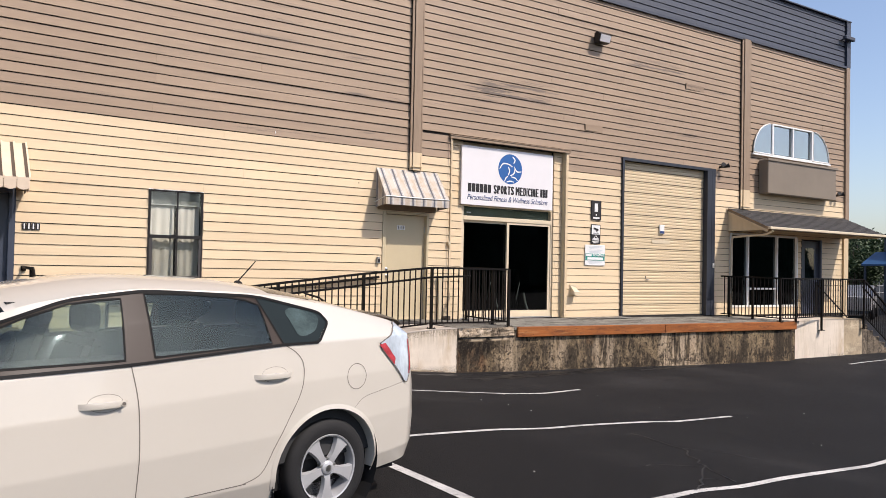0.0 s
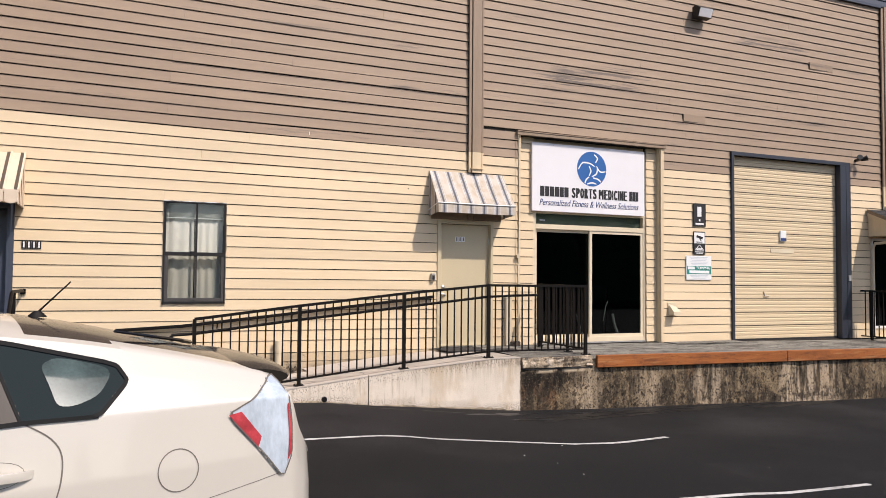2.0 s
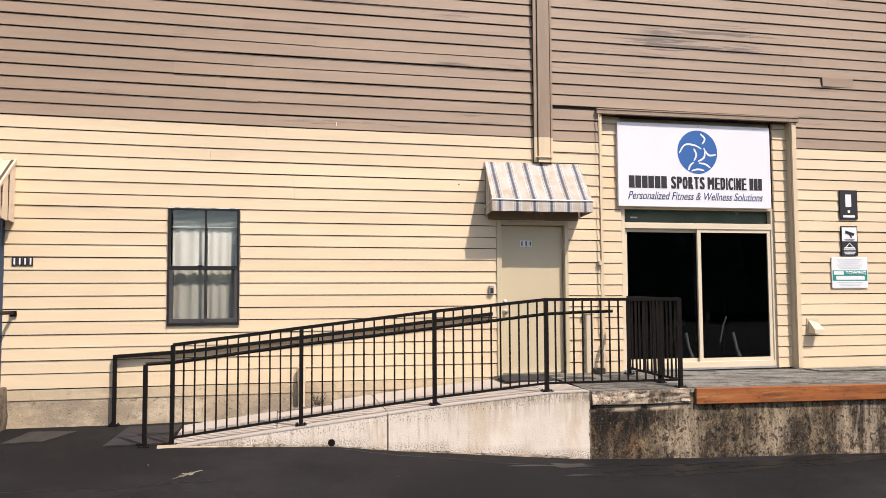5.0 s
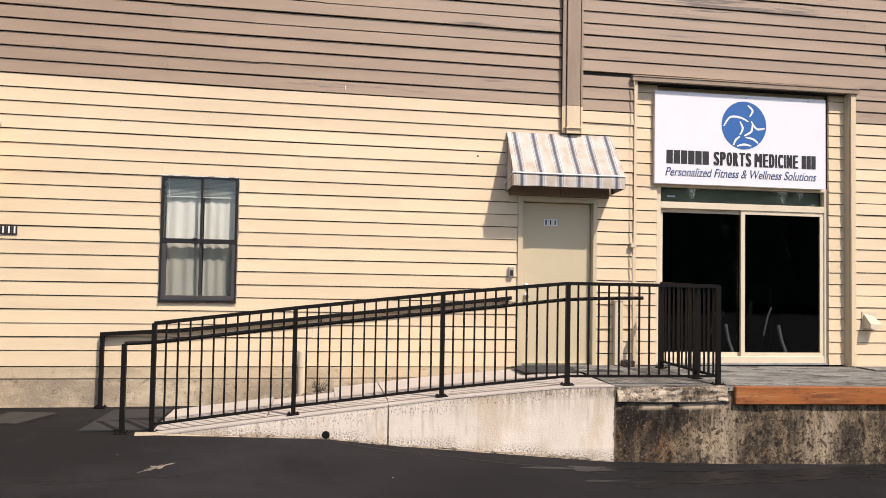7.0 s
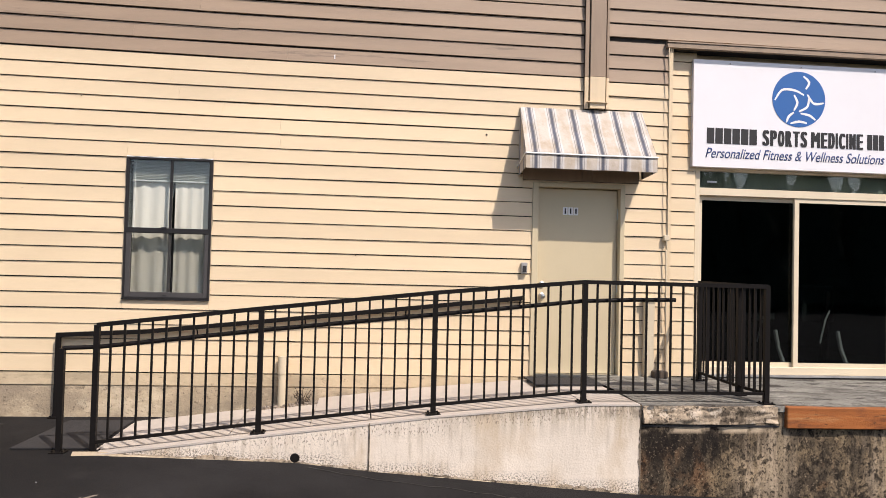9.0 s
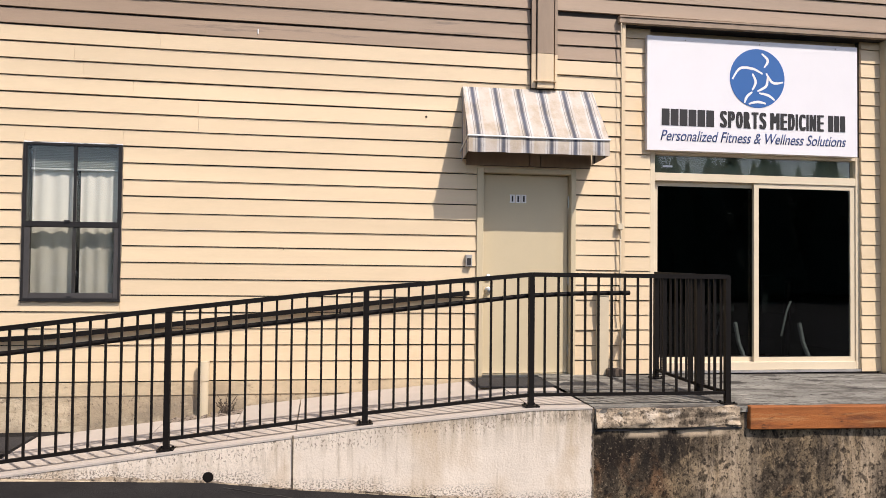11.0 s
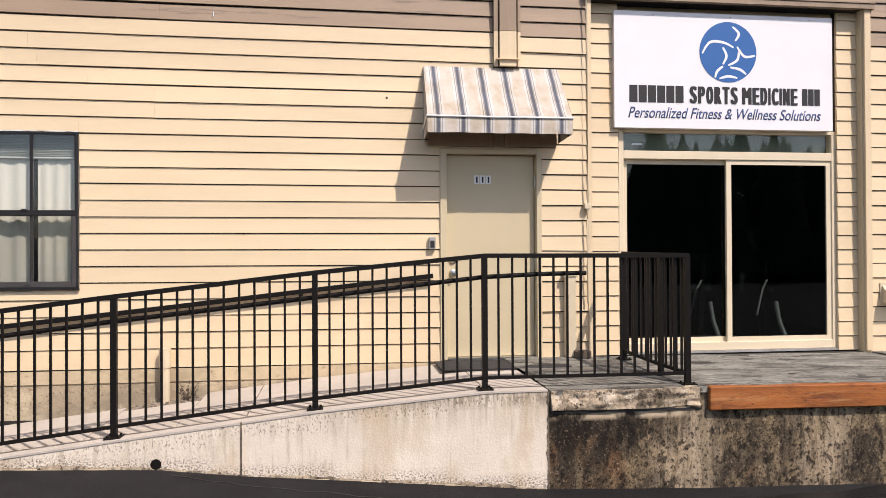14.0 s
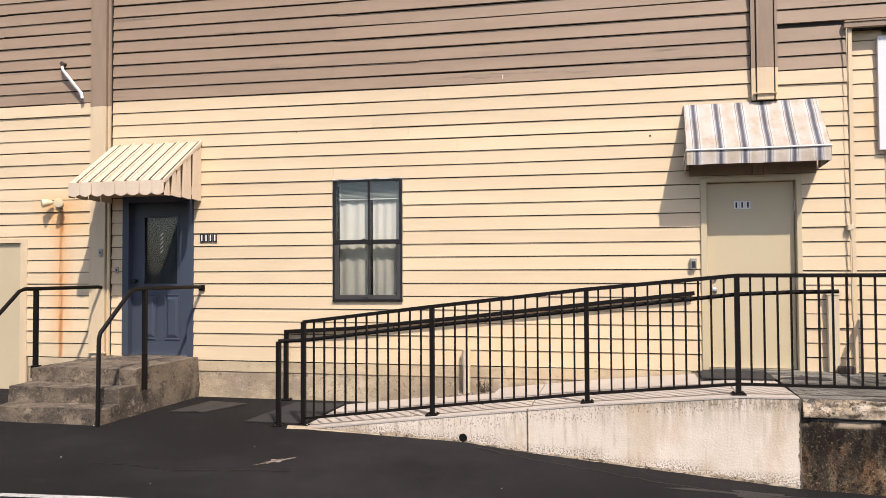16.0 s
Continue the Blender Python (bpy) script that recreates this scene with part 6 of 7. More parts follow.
def wall_signs():
    s = thing("unit_sign", 12.63, 12.83, 3.0, label="black unit number sign with white bars", category="sign")
    face = part("panel", B(12.475, 12.785, 12.832, 12.842, 3.0, 3.446, 0.01), M_INK, s)
    part("bar", B(12.575, 12.675, 12.828, 12.8315, 3.19, 3.38), M_WHITEVINYL, face)
    part("bar", B(12.61, 12.65, 12.828, 12.8315, 3.10, 3.14), M_WHITEVINYL, face)
    part("bar", B(12.53, 12.73, 12.828, 12.8315, 3.03, 3.065), M_WHITEVINYL, face)
    s = thing("camera_notice", 12.62, 12.83, 2.45, label="white and black security camera notice", category="sign")
    face = part("panel", B(12.477, 12.767, 12.832, 12.842, 2.452, 2.90, 0.01), M_INK, s)
    part("field", B(12.495, 12.75, 12.828, 12.8315, 2.67, 2.88), M_WHITEVINYL, face)
    bm = bmesh.new()
    bar(bm, (12.55, 12.826, 2.81), (12.70, 12.826, 2.77), 0.003, 0.045)
    bar(bm, (12.62, 12.826, 2.78), (12.66, 12.826, 2.72), 0.003, 0.02)
    part("pictogram", bm, M_INK, face)
    for z, w in ((2.70, 0.18), (2.685, 0.14)):
        part("bar", B(12.62 - w / 2, 12.62 + w / 2, 12.826, 12.8278, z - 0.004, z + 0.004), M_INK, face)
    bm = bmesh.new()
    for a, b in (((12.52, 2.54), (12.622, 2.645)), ((12.622, 2.645), (12.725, 2.54)), ((12.52, 2.54), (12.725, 2.54))):
        bar(bm, (a[0], 12.829, a[1]), (b[0], 12.829, b[1]), 0.003, 0.01)
    part("triangle", bm, M_WHITEVINYL, face)
    for z, w in ((2.575, 0.18), (2.555, 0.14), (2.505, 0.2), (2.48, 0.16)):
        part("bar", B(12.62 - w / 2, 12.62 + w / 2, 12.828, 12.8305, z - 0.007, z + 0.007), M_WHITEVINYL, face)
    s = thing("towing_notice", 12.61, 12.83, 1.96, label="white towing notice with a green stripe", category="sign")
    face = part("panel", B(12.30, 12.925, 12.832, 12.842, 1.962, 2.43, 0.008), M_WHITEVINYL, s)
    part("stripe", B(12.315, 12.91, 12.829, 12.8315, 2.075, 2.23), M_GREEN, face)
    part("letter_block", B(12.335, 12.50, 12.826, 12.8285, 2.165, 2.22), M_WHITEVINYL, face)
    lettering("letters", "TOWING", M_WHITEVINYL, face, 12.53, 12.885, 2.165, 2.22, 12.8285, 0.02)
    part("bar", B(12.37, 12.86, 12.826, 12.8285, 2.09, 2.145), M_WHITEVINYL, face)
    for k, z in enumerate((2.40, 2.37, 2.34, 2.31, 2.28, 2.255, 2.05, 2.025, 2.0)):
        w = 0.44 - 0.05 * (k % 3)
        part("bar", B(12.61 - w / 2, 12.61 + w / 2, 12.83, 12.8315, z - 0.005, z + 0.005), M_PRINT, face)


wall_signs()

# ---- things lying on the asphalt ----
def loose_mat(name, pts, label, material, category="mat"):
    bm = bmesh.new()
    lo = [bm.verts.new((x, y, gnd(x, y) + 0.003)) for x, y in pts]
    hi = [bm.verts.new((x, y, gnd(x, y) + 0.016)) for x, y in pts]
    bm.faces.new(hi)
    for k in range(len(pts)):
        bm.faces.new((lo[k], lo[(k + 1) % len(pts)], hi[(k + 1) % len(pts)], hi[k]))
    tagged(part(name, bm, material), label, category)


loose_mat("plywood_board", [(1.33, 11.73), (1.62, 11.78), (1.72, 11.75), (1.92, 12.4), (1.4, 12.5)], "curled dark board lying on the asphalt", M_OLDBOARD, "board")
loose_mat("entrance_mat", [(2.42, 11.36), (3.05, 11.36), (3.06, 12.6), (2.45, 12.6)], "dark rubber mat at the foot of the ramp", M_RUBBER)
for k, (x, y, rx, ry) in enumerate(((7.9, 10.4, 0.55, 0.10), (8.6, 10.62, 0.45, 0.08), (9.9, 10.86, 0.9, 0.07), (11.6, 10.95, 1.1, 0.08), (13.6, 10.95, 0.9, 0.06), (7.3, 10.75, 0.5, 0.05), (9.0, 10.42, 0.7, 0.05), (10.6, 10.75, 0.8, 0.06), (12.6, 10.8, 0.9, 0.05))):
    blob("damp_patch", x, y, rx, ry * 1.6, M_WET, "damp dark patch on the asphalt below the dock", "stain", k + 1, 0.003, 0.2, 0.6)
blob("asphalt_patch", 3.42, 9.95, 0.12, 0.035, M_GRAVEL, "small worn spot in the asphalt showing gravel", "worn spot", 12, 0.003, 1.0, 0.8)
rnd = random.Random(11)
bm = bmesh.new()
for _ in range(36):
    x, y = rnd.uniform(0.5, 12.5), rnd.uniform(4.0, 11.0)
    r = rnd.uniform(0.003, 0.008)
    bmesh.ops.create_icosphere(bm, subdivisions=1, radius=r, matrix=Matrix.Translation((x, y, gnd(x, y) + r * 0.4)) @ Matrix.Diagonal((1.3, 1, 0.6, 1)))
tagged(part("litter", bm, M_LINE), "scattered pale pebbles and crumbs on the asphalt", "pebbles", kind="stuff")


# ---- the parked car ----
M_PAINT = mat("pearl_white_car_paint", (0.565, 0.52, 0.445), 0.35, var=0.01, relief=0.0, coat=1.0)
M_GLOSSBLACK = mat("gloss_black_trim", (0.012, 0.011, 0.011), 0.1, var=0.0, relief=0.0, spec=0.25)
M_SPOILER = mat("gloss_taupe_spoiler", (0.020, 0.017, 0.014), 0.12, var=0.02, relief=0.0, spec=0.12)
M_TRIM = mat("satin_black_trim", (0.006, 0.006, 0.006), 0.6, var=0.0, relief=0.0, spec=0.12)
# brown base holds the warm wall reflection of the black pillars
M_PILLAR = mat("dark_window_surround", (0.030, 0.020, 0.015), 0.4, var=0.0, relief=0.0, spec=0.15)
M_FRIT = mat("dark_glass_border", (0.017, 0.024, 0.026), 0.7, var=0.0, relief=0.0, spec=0.05)
M_QUARTER = mat("dim_green_side_glass", (0.055, 0.080, 0.078), 0.2, var=0.3, scale=6, relief=0.0, spec=0.15)
M_TYRE = mat("tyre_rubber", (0.009, 0.0085, 0.0085), 0.8, var=0.1, relief=0.2)
M_ALLOY = mat("silver_alloy", (0.46, 0.46, 0.46), 0.35, metal=0.3, var=0.02, relief=0.0)
M_LENS = mat("clear_tail_lens", (0.50, 0.56, 0.61), 0.1, var=0.2, scale=9, stretch=(1, 1, 0.4), relief=0.0, coat=1.0)
M_RED = mat("red_tail_lens", (0.46, 0.055, 0.065), 0.15, var=0.3, scale=12, relief=0.0, coat=1.0)
M_SEAT = mat("grey_car_seat_cloth", (0.03, 0.03, 0.03), 0.9, var=0.1)
M_SEAM = mat("panel_gap", (0.14, 0.12, 0.10), 0.8, var=0.0, relief=0.0)

CU = [-0.915, -0.895, -0.845, -0.775, -0.68, -0.5, -0.2, 0.2, 0.6, 1.1, 1.6, 2.1, 2.6, 2.9, 3.2, 3.45, 3.58, 3.62]
CW = [0.44, 0.57, 0.675, 0.755, 0.815, 0.835, 0.852, 0.866, 0.872, 0.872, 0.872, 0.868, 0.86, 0.84, 0.79, 0.70, 0.58, 0.45]
C0 = [0.42, 0.36, 0.32, 0.28, 0.25, 0.23, 0.21, 0.20, 0.19, 0.19, 0.19, 0.19, 0.2, 0.2, 0.2, 0.22, 0.26, 0.32]
CT = [0.74, 0.82, 0.90, 1.00, 1.205, 1.265, 1.34, 1.42, 1.468, 1.483, 1.425, 1.265, 1.06, 0.985, 0.93, 0.83, 0.72, 0.62]
CD = [0.03, 0.03, 0.03, 0.03, 0.04, 0.05, 0.06, 0.07, 0.075, 0.075, 0.075, 0.08, 0.06, 0.06, 0.06, 0.06, 0.06, 0.05]
CE = [0.45, 0.56, 0.62, 0.655, 0.66, 0.655, 0.65, 0.64, 0.63, 0.625, 0.62, 0.61, 0.66, 0.70, 0.66, 0.58, 0.48, 0.38]


def rounded(poly, times=2, cut=0.22):
    """Cuts the corners of a closed outline so that it runs smooth."""
    for _ in range(times):
        out = []
        for (xa, ya), (xb, yb) in zip(poly, poly[1:] + poly[:1]):
            out += [(xa + (xb - xa) * cut, ya + (yb - ya) * cut), (xb - (xb - xa) * cut, yb - (yb - ya) * cut)]
        poly = out
    return poly


def smooth_table(ys, n=1800):
    """Dense table of a monotone cubic through the body's stations."""
    x, y = np.array(CU), np.array(ys)
    h, d = np.diff(x), np.diff(y) / np.diff(x)
    m = np.concatenate([[d[0]], [0.0 if a * b <= 0 else 2 * a * b / (a + b) for a, b in zip(d, d[1:])], [d[-1]]])
    q = np.linspace(x[0], x[-1], n)
    k = np.clip(np.searchsorted(x, q) - 1, 0, len(x) - 2)
    f = (q - x[k]) / h[k]
    return q, y[k] * (1 + 2 * f) * (1 - f) ** 2 + m[k] * h[k] * f * (1 - f) ** 2 + y[k + 1] * f * f * (3 - 2 * f) + m[k + 1] * h[k] * f * f * (f - 1)


BODY = [smooth_table(a) for a in (CW, C0, CT, CD, CE)]


def car_sec(u):
    w, z0, zt, dr, we = (float(np.interp(u, q, a)) for q, a in BODY)
    ze = zt - dr
    zb = min(float(np.interp(u, [-0.6, 0.3, 1.25, 1.9, 2.6], [1.10, 1.085, 1.03, 1.0, 0.95])), ze - 0.03)
    zs = [z0, z0 + (zb - z0) * 0.12, z0 + (zb - z0) * 0.42, z0 + (zb - z0) * 0.74, zb, zb + (ze - zb) * 0.55, ze]
    vs = [w * 0.93, w * 0.975, w, w * 0.992, w * 0.955, we + (w * 0.955 - we) * 0.50, we]
    return z0, ze, zt, we, zs, vs


def car_v(u, z):
    _, _, _, _, zs, vs = car_sec(u)
    return float(np.interp(z, zs, vs))


def inside(poly, x, y):
    hit = False
    for (xa, ya), (xb, yb) in zip(poly, poly[1:] + poly[:1]):
        if (ya > y) != (yb > y) and x < (xb - xa) * (y - ya) / (yb - ya) + xa:
            hit = not hit
    return hit


WIN = {"front_window": [(2.25, 1.045), (1.27, 1.055), (1.235, 1.362), (1.36, 1.354), (1.5, 1.335), (1.7, 1.275), (1.9, 1.195)],
       "rear_window": [(1.115, 1.06), (0.41, 1.095), (0.425, 1.312), (0.50, 1.342), (0.62, 1.363), (0.85, 1.379), (1.105, 1.387)]}
SURROUND = [(2.55, 1.0), (1.25, 1.03), (0.33, 1.085), (0.08, 1.085), (-0.04, 1.20), (-0.005, 1.262), (0.42, 1.365), (1.1, 1.402), (1.5, 1.358), (2.0, 1.19)]
QUARTER = rounded([(0.262, 1.272), (0.20, 1.297), (0.035, 1.255), (0.018, 1.225), (0.07, 1.155), (0.16, 1.125), (0.215, 1.13), (0.235, 1.2)], 2, 0.2)
SURROUND = rounded(SURROUND, 2, 0.1)
LAMP = [(-0.41, 1.045), (-0.53, 1.10), (-0.655, 1.185), (-0.685, 1.15), (-0.705, 1.0), (-0.70, 0.86), (-0.655, 0.765), (-0.57, 0.87)]
LAMP = rounded(LAMP, 1, 0.15)
LAMPRED = [(-0.415, 1.042), (-0.47, 1.052), (-0.555, 0.945), (-0.54, 0.905)]


def car():
    t = thing("car", 1.913, 5.037, 0.285, 192, label="pearl white five-door hatchback car parked on the asphalt", category="car")
    us = np.concatenate([np.linspace(-0.915, -0.5, 32), np.linspace(-0.49, 1.4, 200), np.linspace(1.41, 2.4, 90), np.linspace(2.44, 3.62, 30)])
    K, C = 104, 12
    segs = np.array([(*p, *q) for poly in [SURROUND, LAMP] + list(WIN.values()) for p, q in zip(poly, poly[1:] + poly[:1])])

    def snap(u, z):
        """The nearest point of a window or lamp outline, if it is very near, so that the outlines run clean."""
        if not (0.74 < z < 1.42 and -0.73 < u < 2.6):
            return u, z
        a, d = segs[:, :2], segs[:, 2:] - segs[:, :2]
        f = np.clip(((np.array((u, z)) - a) * d).sum(1) / (d * d).sum(1), 0, 1)
        p = a + d * f[:, None]
        g = np.hypot(p[:, 0] - u, p[:, 1] - z)
        k = int(g.argmin())
        return (float(p[k, 0]), float(p[k, 1])) if g[k] < 0.0055 else (u, z)
    rows = {}
    for s in (1, -1):
        rows[s] = []
        for u in us:
            z0, ze, zt, we, zs, vs = car_sec(u)
            side = [(z0 + (ze - z0) * k / K) for k in range(K + 1)]
            pts = [(float(np.interp(z, zs, vs)), z) for z in side]
            moved = [snap(u, z) for z in side]
            for k in range(1, C + 1):
                q = k / C
                pts.append((we * (1 - q), ze + (zt - ze) * (1 - (1 - q) ** 2.6)))
            flank = [(a, s * float(np.interp(b, *car_sec(a)[4:])), b) if (a, b) != (u, z) else (u, s * v, z) for (v, z), (a, b) in zip(pts, moved)]
            rows[s].append(flank + [(u, s * v, z) for v, z in pts[K + 1:]])
    groups = {}
    for s in (1, -1):
        R = rows[s]
        for i in range(len(us) - 1):
            for k in range(K + C):
                quad = (R[i][k], R[i + 1][k], R[i + 1][k + 1], R[i][k + 1])
                um, vm, zm = (sum(q[a] for q in quad) / 4 for a in range(3))
                key = "body"
                if k < K:
                    if math.hypot(um / 1.08, zm - 0.317) < 0.362 or math.hypot((um - 2.70) / 1.08, zm - 0.317) < 0.362:
                        continue
                    for nm, poly in WIN.items():
                        if inside(poly, um, zm):
                            key = (nm, s)
                    if key == "body" and inside(SURROUND, um, zm):
                        key = ("window_surround" if um > 0.33 + (zm - 1.085) * 0.357 else "quarter_frit", s)
                    elif key == "body" and inside(LAMP, um, zm):
                        key = ("tail_lamp", s)
                else:
                    if -0.585 < um < 0.30 and abs(vm) < 0.565:
                        key = ("rear_screen", 0)
                    elif -0.795 < um < -0.695 and abs(vm) < 0.54:
                        key = ("hatch_glass", 0)
                    elif 1.78 < um < 2.72 and abs(vm) < 0.60:
                        key = ("windscreen", 0)
                groups.setdefault(key, []).append(quad)
    glazed = {"front_window", "rear_window", "windscreen"}
    lamps = {}
    for key, quads in groups.items():
        bm = bmesh.new()
        for q in quads:
            bm.faces.new([bm.verts.new(p) for p in q])
        bmesh.ops.remove_doubles(bm, verts=bm.verts, dist=0.0004)
        if key == "body":
            part("body", bm, M_PAINT, t, "pearl white body shell", smooth=35, local=True)
        else:
            nm, s = key
            m = G_CAR if nm in glazed else {"window_surround": M_PILLAR, "quarter_frit": M_FRIT, "rear_screen": M_GLOSSBLACK, "hatch_glass": M_GLOSSBLACK, "tail_lamp": M_LENS}[nm]
            if nm == "tail_lamp":
                for v in bm.verts:
                    v.co.y += 0.006 * s
            ob = part(nm, bm, m, t, smooth=35, local=True)
            if nm in glazed:
                ob.visible_shadow = False
            if nm == "tail_lamp":
                lamps[s] = ob
    # patches and lines that follow the side
    def patch(nm, poly, s, m, off, parent, step=0.012):
        bm = bmesh.new()
        xs = [p[0] for p in poly]
        ys = [p[1] for p in poly]
        c = (sum(xs) / len(xs), sum(ys) / len(ys))
        rings = []
        for q in np.linspace(0.02, 1, 6):
            ring = []
            for (xa, ya), (xb, yb) in zip(poly, poly[1:] + poly[:1]):
                for k in range(6):
                    x, y = xa + (xb - xa) * k / 6, ya + (yb - ya) * k / 6
                    x, y = c[0] + (x - c[0]) * q, c[1] + (y - c[1]) * q
                    ring.append(bm.verts.new((x, s * (car_v(x, y) + off), y)))
            rings.append(ring)
        bm.faces.new(rings[0])
        for a, b in zip(rings, rings[1:]):
            for k in range(len(a)):
                bm.faces.new((a[k], a[(k + 1) % len(a)], b[(k + 1) % len(a)], b[k]))
        return part(nm, bm, m, parent, smooth=True, local=True)
    def seam(nm, pts, s, m, w=0.0027, off=0.0012, closed=False, parent=None):
        dense = []
        loop = pts + [pts[0]] if closed else pts
        for (xa, ya), (xb, yb) in zip(loop, loop[1:]):
            n = max(2, int(math.hypot(xb - xa, yb - ya) / 0.03))
            dense += [(xa + (xb - xa) * k / n, ya + (yb - ya) * k / n) for k in range(n)]
        dense.append(loop[-1])
        bm = bmesh.new()
        prev = None
        for i, (x, y) in enumerate(dense):
            xa, ya = dense[max(i - 1, 0)]
            xb, yb = dense[min(i + 1, len(dense) - 1)]
            d = Vector((xb - xa, yb - ya)).normalized()
            pair = [bm.verts.new((x - d.y * e * w, s * (car_v(x - d.y * e * w, y + d.x * e * w) + off), y + d.x * e * w)) for e in (-1, 1)]
            if prev:
                bm.faces.new((prev[0], pair[0], pair[1], prev[1]))
            prev = pair
        return part(nm, bm, m, parent or t, local=True)
    def curve(pts, n=6):
        out = []
        for i in range(len(pts) - 1):
            p0, p1, p2, p3 = pts[max(i - 1, 0)], pts[i], pts[i + 1], pts[min(i + 2, len(pts) - 1)]
            for k in range(n):
                f = k / n
                out.append(tuple(0.5 * (2 * p1[a] + (p2[a] - p0[a]) * f + (2 * p0[a] - 5 * p1[a] + 4 * p2[a] - p3[a]) * f * f + (3 * p1[a] - p0[a] - 3 * p2[a] + p3[a]) * f ** 3) for a in range(2)))
        return out + [pts[-1]]
    for s in (1, -1):
        patch("red_lens", LAMPRED, s, M_RED, 0.010, lamps[s])
        patch("red_lens", [(-0.682, 1.06), (-0.690, 1.07), (-0.702, 0.96), (-0.697, 0.87), (-0.675, 0.83), (-0.688, 0.93)], s, M_RED, 0.010, lamps[s])
        seam("lamp_gap", LAMP, s, M_SEAM, 0.003, 0.009, True)
        seam("door_gap", curve([(0.33, 1.085), (0.235, 1.02), (0.20, 0.94), (0.225, 0.80), (0.31, 0.65), (0.40, 0.50), (0.48, 0.36), (0.60, 0.315)]), s, M_SEAM)
        seam("door_gap", curve([(1.245, 1.03), (1.215, 0.85), (1.205, 0.6), (1.215, 0.33)]), s, M_SEAM)
        seam("sill_gap", [(0.58, 0.315), (1.2, 0.30), (2.25, 0.30)], s, M_SEAM)
        seam("bumper_gap", curve([(-0.19, 0.655), (-0.27, 0.715), (-0.40, 0.742), (-0.55, 0.768), (-0.66, 0.788)]), s, M_SEAM, 0.0013)
        for nm, poly in WIN.items():
            seam("window_trim", poly, s, M_TRIM, 0.0045, 0.004, True)
        patch("quarter_window", QUARTER, s, M_QUARTER, 0.003, t)
        seam("belt_trim", [(2.5, 1.001), (1.25, 1.03), (0.33, 1.085), (0.08, 1.085)], s, M_TRIM, 0.0075, 0.005)
        seam("pillar_trim", [(0.335, 1.09), (0.43, 1.36)], s, M_TRIM, 0.005, 0.004)
        seam("surround_trim", SURROUND, s, M_TRIM, 0.0075, 0.006, True)
        # wheel arch lips
        for cx in (0.0, 2.70):
            bm = bmesh.new()
            prev = None
            for k in range(49):
                a = math.pi * (-0.06 + 1.12 * k / 48)
                ring = []
                for r, off in ((0.384, 0.002), (0.356, 0.008), (0.349, -0.01), (0.349, -0.12)):
                    x, z = cx + r * 1.08 * math.cos(a), 0.317 + r * math.sin(a)
                    z = max(z, 0.2)
                    ring.append(bm.verts.new((x, s * (car_v(x, z) + off), z)))
                if prev:
                    for q in range(3):
                        bm.faces.new((prev[q], ring[q], ring[q + 1], prev[q + 1]))
                prev = ring
            part("arch_lip", bm, M_PAINT, t, smooth=60, local=True)
            bm = bmesh.new()
            lathe(bm, [(0.40, 0.0), (0.40, 0.30), (0.001, 0.31)], 28, Matrix.Translation((cx, s * 0.84, 0.317)) @ Matrix.Rotation(radians(90 * s), 4, "X"))
            bmesh.ops.delete(bm, geom=[f for f in bm.faces if len(f.verts) > 8], context="FACES")
            part("wheel_well", bm, M_TYRE, t, local=True)
            wheel(t, cx, s)
        # door handles in their cups
        for u0, u1, z in ((0.29, 0.545, 0.912), (1.27, 1.51, 0.85)):
            bm = bmesh.new()
            c = (u0 + u1) / 2 + 0.01
            v0 = car_v(c, z)
            prev = None
            for k in range(13):
                f = k / 12
                u = u0 + (u1 - u0) * f
                zz = z + 0.004 * (u - u0) / 0.25 * 0
                lift = 0.036 * math.sin(math.pi * min(1, max(0, (f * 1.1 - 0.05)))) ** 0.45
                ring = [bm.verts.new((u, s * (car_v(u, z) + dv * lift), zz + dz)) for dv, dz in ((0.3, -0.016), (0.9, -0.017), (1.0, 0.0), (0.9, 0.014), (0.3, 0.013))]
                if prev:
                    for q in range(5):
                        bm.faces.new((prev[q], ring[q], ring[(q + 1) % 5], prev[(q + 1) % 5]))
                prev = ring
            h = part("door_handle", bm, M_PAINT, t, smooth=60, local=True)
            cup = [((u0 + u1) / 2 - 0.01 + 0.088 * math.cos(a), z + 0.006 + 0.044 * math.sin(a)) for a in np.linspace(0, 2 * math.pi, 18, endpoint=False)]
            patch("handle_cup", cup, s, M_PAINT, 0.0035, h)
            # dark outline in place of the soft shade inside the hollow cup
            seam("cup_edge", cup, s, M_SEAM, 0.0009, 0.004, True, h)
            if u0 > 1:
                bm = bmesh.new()
                lathe(bm, [(0.009, 0), (0.009, 0.004)], 10, Matrix.Translation((u0 + 0.03, s * (car_v(u0, z) + 0.033), z)) @ Matrix.Rotation(radians(-90 * s), 4, "X"))
                part("keyhole", bm, M_SEAM, h, local=True)
    cap = [(-0.21 + 0.078 * math.cos(a), 0.855 + 0.080 * math.sin(a)) for a in np.linspace(0, 2 * math.pi, 30, endpoint=False)]
    seam("fuel_flap", cap, 1, M_SEAM, 0.0022, 0.0012, True)
    # spoiler, lower hatch glass, badge, bumper
    bm = bmesh.new()
    # a lip that is rounded in plan and sinks a little towards its ends
    rings = []
